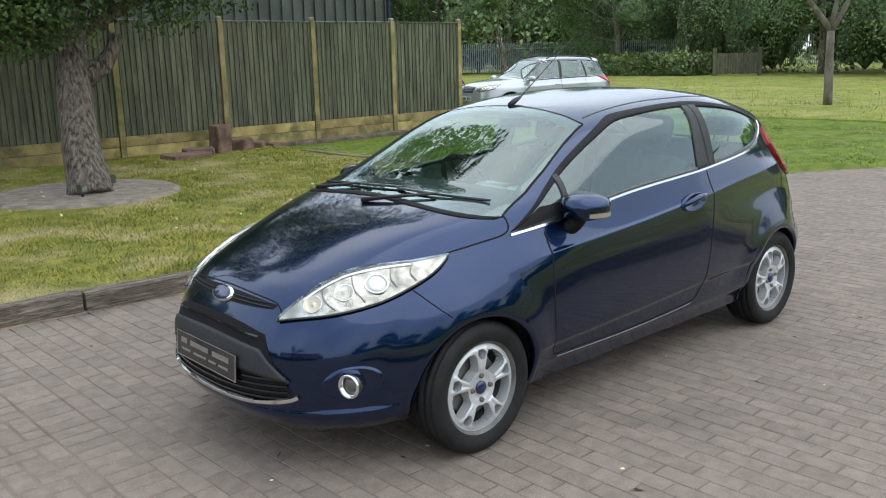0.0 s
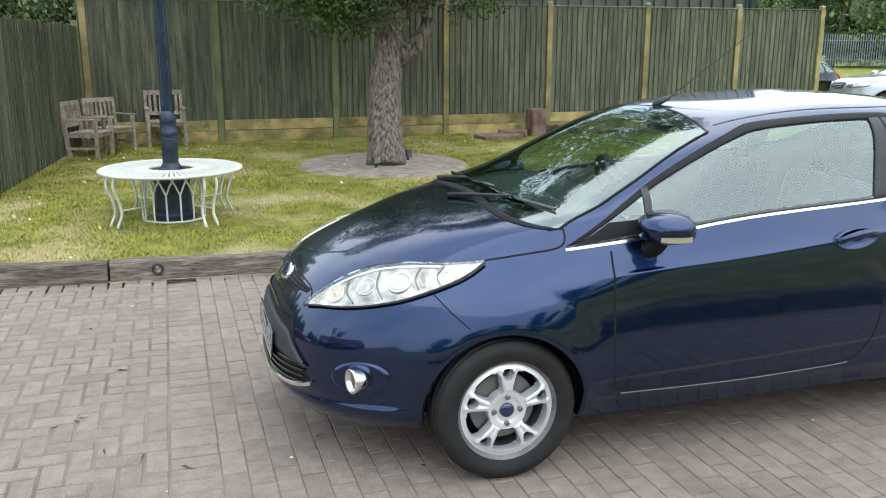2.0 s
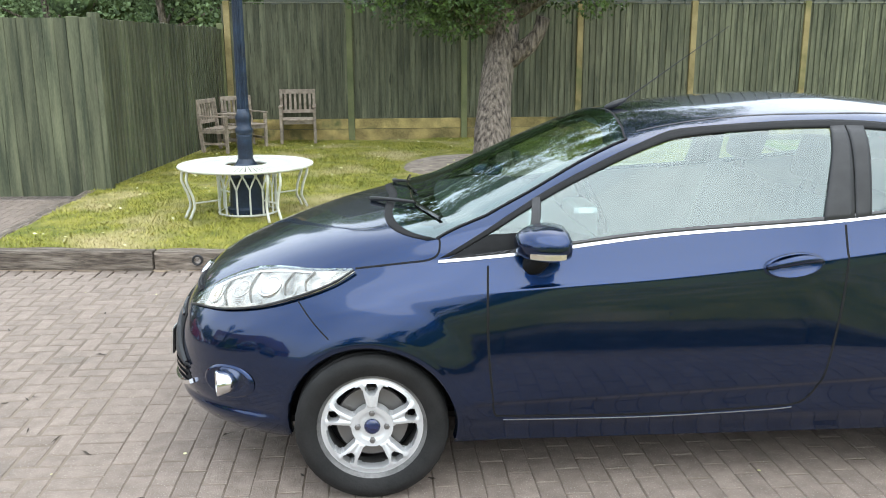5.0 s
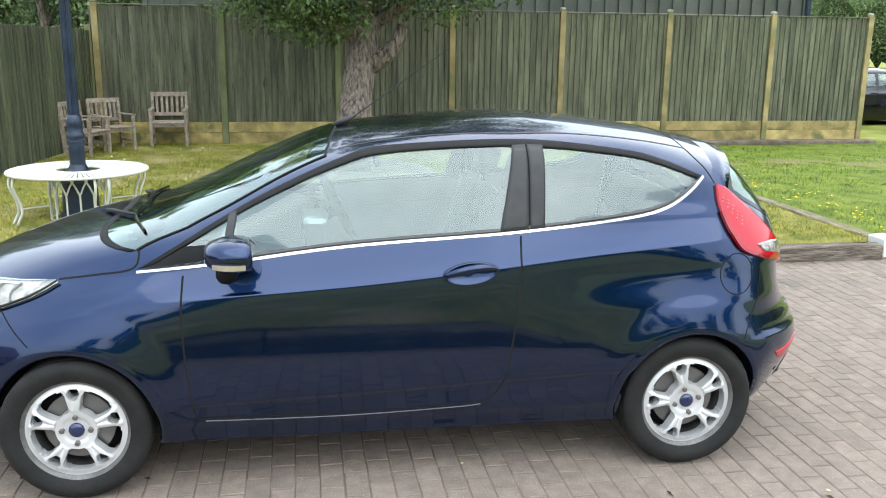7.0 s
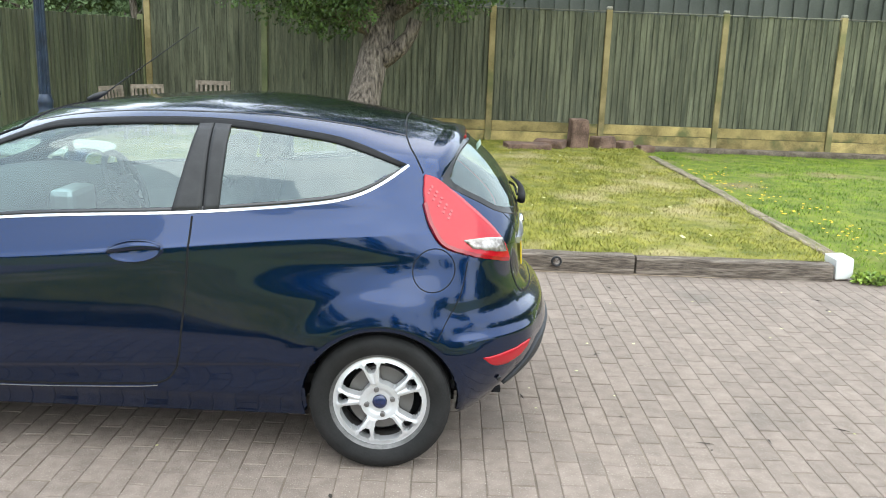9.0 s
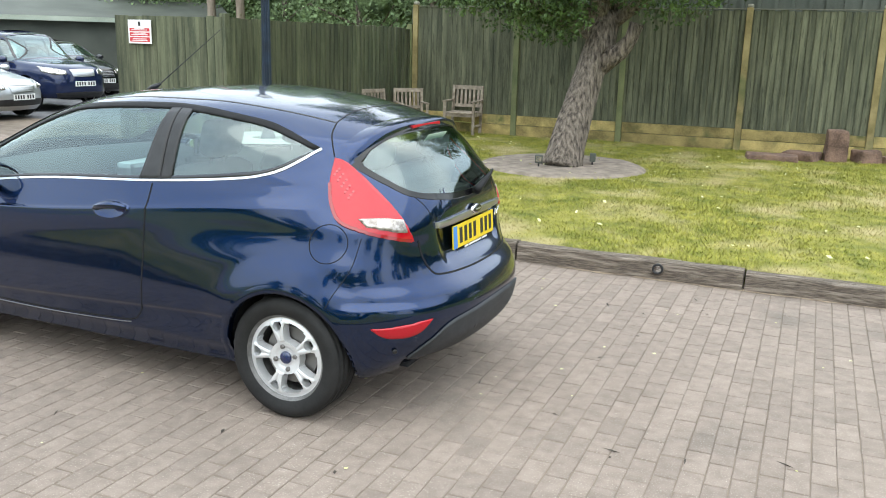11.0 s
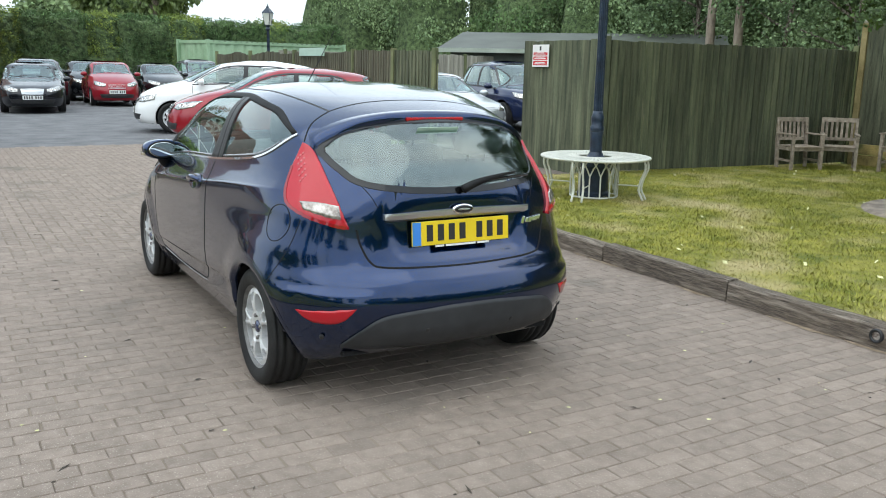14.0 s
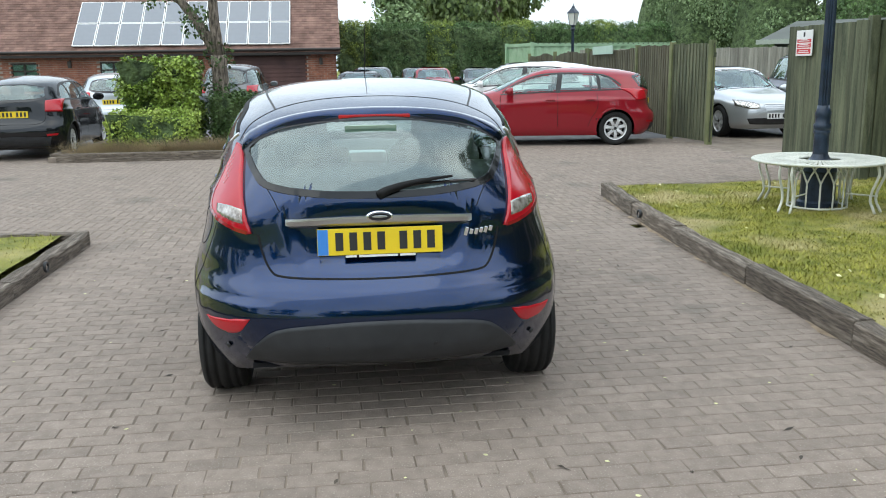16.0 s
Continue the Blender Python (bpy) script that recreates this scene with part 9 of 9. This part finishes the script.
def sapling():
    t = empty("sapling", Matrix.Translation((-20.7, -7.8, -0.05)), "young tree with a forked pale trunk standing on the field", "tree")
    rnd = random.Random(31)
    bm = bmesh.new()
    a = limb(bm, (0, 0, 0), (0.02, 0.0, 1), 2.1, 0.13, 0.105, rnd, 0.03, 6, 12)
    spots = []
    for d, ln in (((0.3, -0.45, 1), 2.2), ((-0.3, 0.5, 0.9), 2.4), ((-0.1, 0.1, 1), 2.4)):
        q = limb(bm, a[-1], d, ln, 0.09, 0.03, rnd, 0.08, 6, 8)
        spots += [(q[-1], 0.9), (q[-2], 0.7)]
    part("trunk", bm, "bark_sapling", t, smooth=True)
    vs, fs = leaf_cloud(spots, 2500, 0.14, 8)
    raw("crown", vs, fs, "leaf_far", t)


sapling()
# bare pine stems behind the side fence
for x, y in ((16.4, -20.0), (15.3, -20.05)):
    st = part("pine_stem", tubed([(0, 0, -0.05), (0.06, 0.02, 3.0), (-0.02, 0, 7.5)], [0.17, 0.14, 0.10], 10), "bark_pale", smooth=True)
    st.location = (x, y, 0)
    tagged(st, "bare pale trunk of a tall pine behind the fence", "tree trunk", "pine stems")
hedge(-46.5, -34.0, -44.0, -26.5, 0, 1.05, "leaf_willow", "rough reeds and scrub below the palisade fence", 6000, 0.2, 33, "scrub", 0.5, "shrub")
# trees on the camera's side of the drive, seen in the car's paint
for i, (x, y, h, r) in enumerate([(-12, 30, 6.5, 3.4), (-5, 33, 7.5, 3.6), (3, 31, 5.5, 3.0), (10, 33, 7, 3.4), (-19, 27, 7.0, 3.4), (18, 31, 6.0, 3.2), (-26, 20, 7, 3.6), (-30, 9, 6.5, 3.4)]):
    far_tree(x, y, h, r, 300 + i, "leaf_far", "broad leafy tree along the drive", 0.22, 1500, 0.36, 0.05)
hedge(-26, 29.0, 22, 30.2, 0, 1.8, "leaf_far", "clipped hedge along the far side of the drive", 5000, 0.25, 77, "hedge", 0.2)


def far_woods(pts, h, depth, n, size, seed, material="leaf_far"):
    """A dense belt of foliage, too far to count."""
    rnd = random.Random(seed)
    spots = []
    bm = bmesh.new()
    for (x0, y0), (x1, y1) in zip(pts, pts[1:]):
        L = math.hypot(x1 - x0, y1 - y0)
        for k in range(int(L / 1.6)):
            t = (k + rnd.random()) / int(L / 1.6)
            top = h * (0.75 + 0.25 * noise.noise((x0 + (x1 - x0) * t, y0 + (y1 - y0) * t, seed)))
            cx, cy = x0 + (x1 - x0) * t + rnd.uniform(-depth, depth), y0 + (y1 - y0) * t + rnd.uniform(-depth, depth)
            # dark filler blob; the belt's inner shade is its colour
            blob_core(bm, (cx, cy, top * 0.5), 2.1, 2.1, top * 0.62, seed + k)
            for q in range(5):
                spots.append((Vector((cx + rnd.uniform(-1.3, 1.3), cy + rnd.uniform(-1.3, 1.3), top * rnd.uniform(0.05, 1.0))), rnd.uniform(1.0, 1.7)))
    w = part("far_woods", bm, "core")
    tagged(w, "dense dark green belt of trees along the field edge", "woods", kind="stuff")
    vs, fs = leaf_cloud(spots, n, size, seed)
    raw("foliage", vs, fs, material, w)


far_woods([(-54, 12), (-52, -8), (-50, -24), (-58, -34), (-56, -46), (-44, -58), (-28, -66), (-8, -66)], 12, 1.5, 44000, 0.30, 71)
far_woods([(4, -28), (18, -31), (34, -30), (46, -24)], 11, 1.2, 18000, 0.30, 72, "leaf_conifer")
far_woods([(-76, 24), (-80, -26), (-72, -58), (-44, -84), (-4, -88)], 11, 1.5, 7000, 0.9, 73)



# ---- block paving: single pavers near the car, the rest joined ----
worn = random.Random(77)


def paver_geo(verts, faces, x0, y0, x1, y1, z, g):
    """A chamfered paver top, joint gap taken off all round, wider at the worn short ends."""
    c = 0.0014 + g * 0.6
    k = len(verts)
    ex, ey = (g, g + 0.0010) if y1 - y0 > x1 - x0 else (g + 0.0010, g)
    q = [worn.uniform(-0.0022, 0.0022) for _ in range(8)]
    for e, zz in ((0, z - 0.012), (0, z - c), (c, z)):
        verts += [(x0 + ex + e + q[0], y0 + ey + e + q[1], zz), (x1 - ex - e + q[2], y0 + ey + e + q[3], zz), (x1 - ex - e + q[4], y1 - ey - e + q[5], zz), (x0 + ex + e + q[6], y1 - ey - e + q[7], zz)]
    for a in (0, 4):
        for i in range(4):
            j = (i + 1) % 4
            faces.append((k + a + i, k + a + j, k + a + 4 + j, k + a + 4 + i))
    faces.append((k + 8, k + 9, k + 10, k + 11))


def build_paving():
    rnd = random.Random(4)
    bed = bpy.data.objects["pavement"]
    shapes = []
    for _ in range(9):
        one_v, one_f = [], []
        paver_geo(one_v, one_f, -0.05, -0.1, 0.05, 0.1, 0, 0.0022)
        me = bpy.data.meshes.new("paver")
        me.from_pydata(one_v, [], one_f)
        me.materials.append(M["paver_each"])
        shapes.append(me)
    verts, faces = [], []
    BAND = 3.56

    def keep(x, y):
        if x < -5.6 and y < -2.5 - (x + 5.6) * 0.62:
            return False
        lo = (kerb_y(x) - 0.10 if x > -3.3 else -2.62) if x < 5.65 else -9
        hi = 2.47 if x < 3.75 else 9.5
        return lo < y < hi

    for k in range(122):
        x1 = BAND - 0.1 * k
        for j in range(-15, 16):
            y0 = j * 0.2 + (0.1 if k % 2 else 0.0) + 0.012 * math.sin(k * 1.7) + rnd.uniform(-0.003, 0.003)
            if not keep(x1 - 0.05, y0 + 0.1):
                continue
            z = 0.0015 * noise.noise((x1 * 0.8, y0 * 0.8, 2)) + rnd.uniform(-0.0007, 0.0007)
            if -2.6 < x1 < -0.1 and 0.9 < y0 < 2.4 - 0.05 or 0.0 < x1 < 1.3 and 1.3 < y0 < 2.3:
                ob = new("paver", rnd.choice(shapes))
                ob.parent = bed
                ob.location = (x1 - 0.05, y0 + 0.1, z)
            else:
                paver_geo(verts, faces, x1 - 0.1, y0, x1, y0 + 0.2, z, 0.0022)
    for j in range(-26, 26):
        if keep(BAND + 0.1, j * 0.1 + 0.05):
            paver_geo(verts, faces, BAND, j * 0.1, BAND + 0.2, j * 0.1 + 0.1, rnd.uniform(-0.0012, 0.0012), 0.003)
    for i in range(0, 92):
        for j in range(-66, 96):
            k = (i - j) % 4
            x, y = BAND + 0.2 + 0.1 * i, 0.1 * j
            if not keep(x + 0.1, y + 0.1):
                continue
            z = 0.0015 * noise.noise((x * 0.8, y * 0.8, 2)) + rnd.uniform(-0.0007, 0.0007)
            if k == 1 and i == 0:
                paver_geo(verts, faces, x, y, x + 0.1, y + 0.1, z, 0.0056)
            if k == 0:
                paver_geo(verts, faces, x, y, x + 0.2, y + 0.1, z, 0.0056)
            elif k == 3:
                paver_geo(verts, faces, x, y, x + 0.1, y + 0.2, z, 0.0056)
    tagged(raw("pavers", verts, faces, "paver", bed), "grey-brown concrete block pavers", kind="stuff")


build_paving()

# twigs, scuffs of moss and leaf scraps lying on the paving
rnd = random.Random(91)
vs, fs = [], []
for _ in range(130):
    x, y = rnd.uniform(-5.5, 9.0), rnd.uniform(-2.4, 2.3)
    if x > 6:
        y = rnd.uniform(-5, 5)
    a, ln, w = rnd.uniform(0, 6.28), rnd.uniform(0.008, 0.045), rnd.uniform(0.003, 0.008)
    c, s_, k = math.cos(a), math.sin(a), len(vs)
    vs += [(x - c * ln, y - s_ * ln, 0.003), (x + s_ * w, y - c * w, 0.003), (x + c * ln * 0.4 + s_ * w, y + s_ * ln * 0.4 - c * w, 0.008), (x + c * ln, y + s_ * ln, 0.004), (x - s_ * w, y + c * w, 0.006)]
    fs.append((k, k + 1, k + 2, k + 3, k + 4))
tagged(raw("twigs", vs, fs, "twig"), "dark twigs and leaf scraps scattered on the paving", "leaf litter", kind="stuff")
vs, fs = [], []
for _ in range(120):
    x, y = rnd.uniform(-5.5, 8.0), rnd.uniform(-2.4, 2.3)
    a, r, k = rnd.uniform(0, 6.28), rnd.uniform(0.005, 0.013), len(vs)
    vs += [(x + r * rnd.uniform(0.5, 1.2) * math.cos(a + i * 1.257), y + r * rnd.uniform(0.5, 1.2) * math.sin(a + i * 1.257), 0.0035) for i in range(5)]
    fs.append((k, k + 1, k + 2, k + 3, k + 4))
tagged(raw("chippings", vs, fs, "litter"), "pale chippings and petals scattered on the paving", "grit", kind="stuff")

# sandy silt washed up along the foot of the kerb
vs, fs = [], []
for _ in range(46):
    x = rnd.uniform(-3.0, 5.5)
    L, w, k = rnd.uniform(0.05, 0.28), rnd.uniform(0.015, 0.06), len(vs)
    y = kerb_y(x) + 0.062
    n = 12
    for i in range(n + 1):
        u = -1 + 2 * i / n
        px = x + L * u
        wd = w * max(0.0, 1 - u * u) ** 0.7 * (0.7 + 0.5 * noise.noise((px * 14, x, 3)))
        vs += [(px, y - 0.03, 0.004), (px, y + max(0.002, wd), 0.0032)]
    for i in range(n):
        fs.append((k + 2 * i, k + 2 * i + 2, k + 2 * i + 3, k + 2 * i + 1))
tagged(raw("silt", vs, fs, "silt"), "sandy brown silt along the foot of the kerb", "soil", kind="stuff")
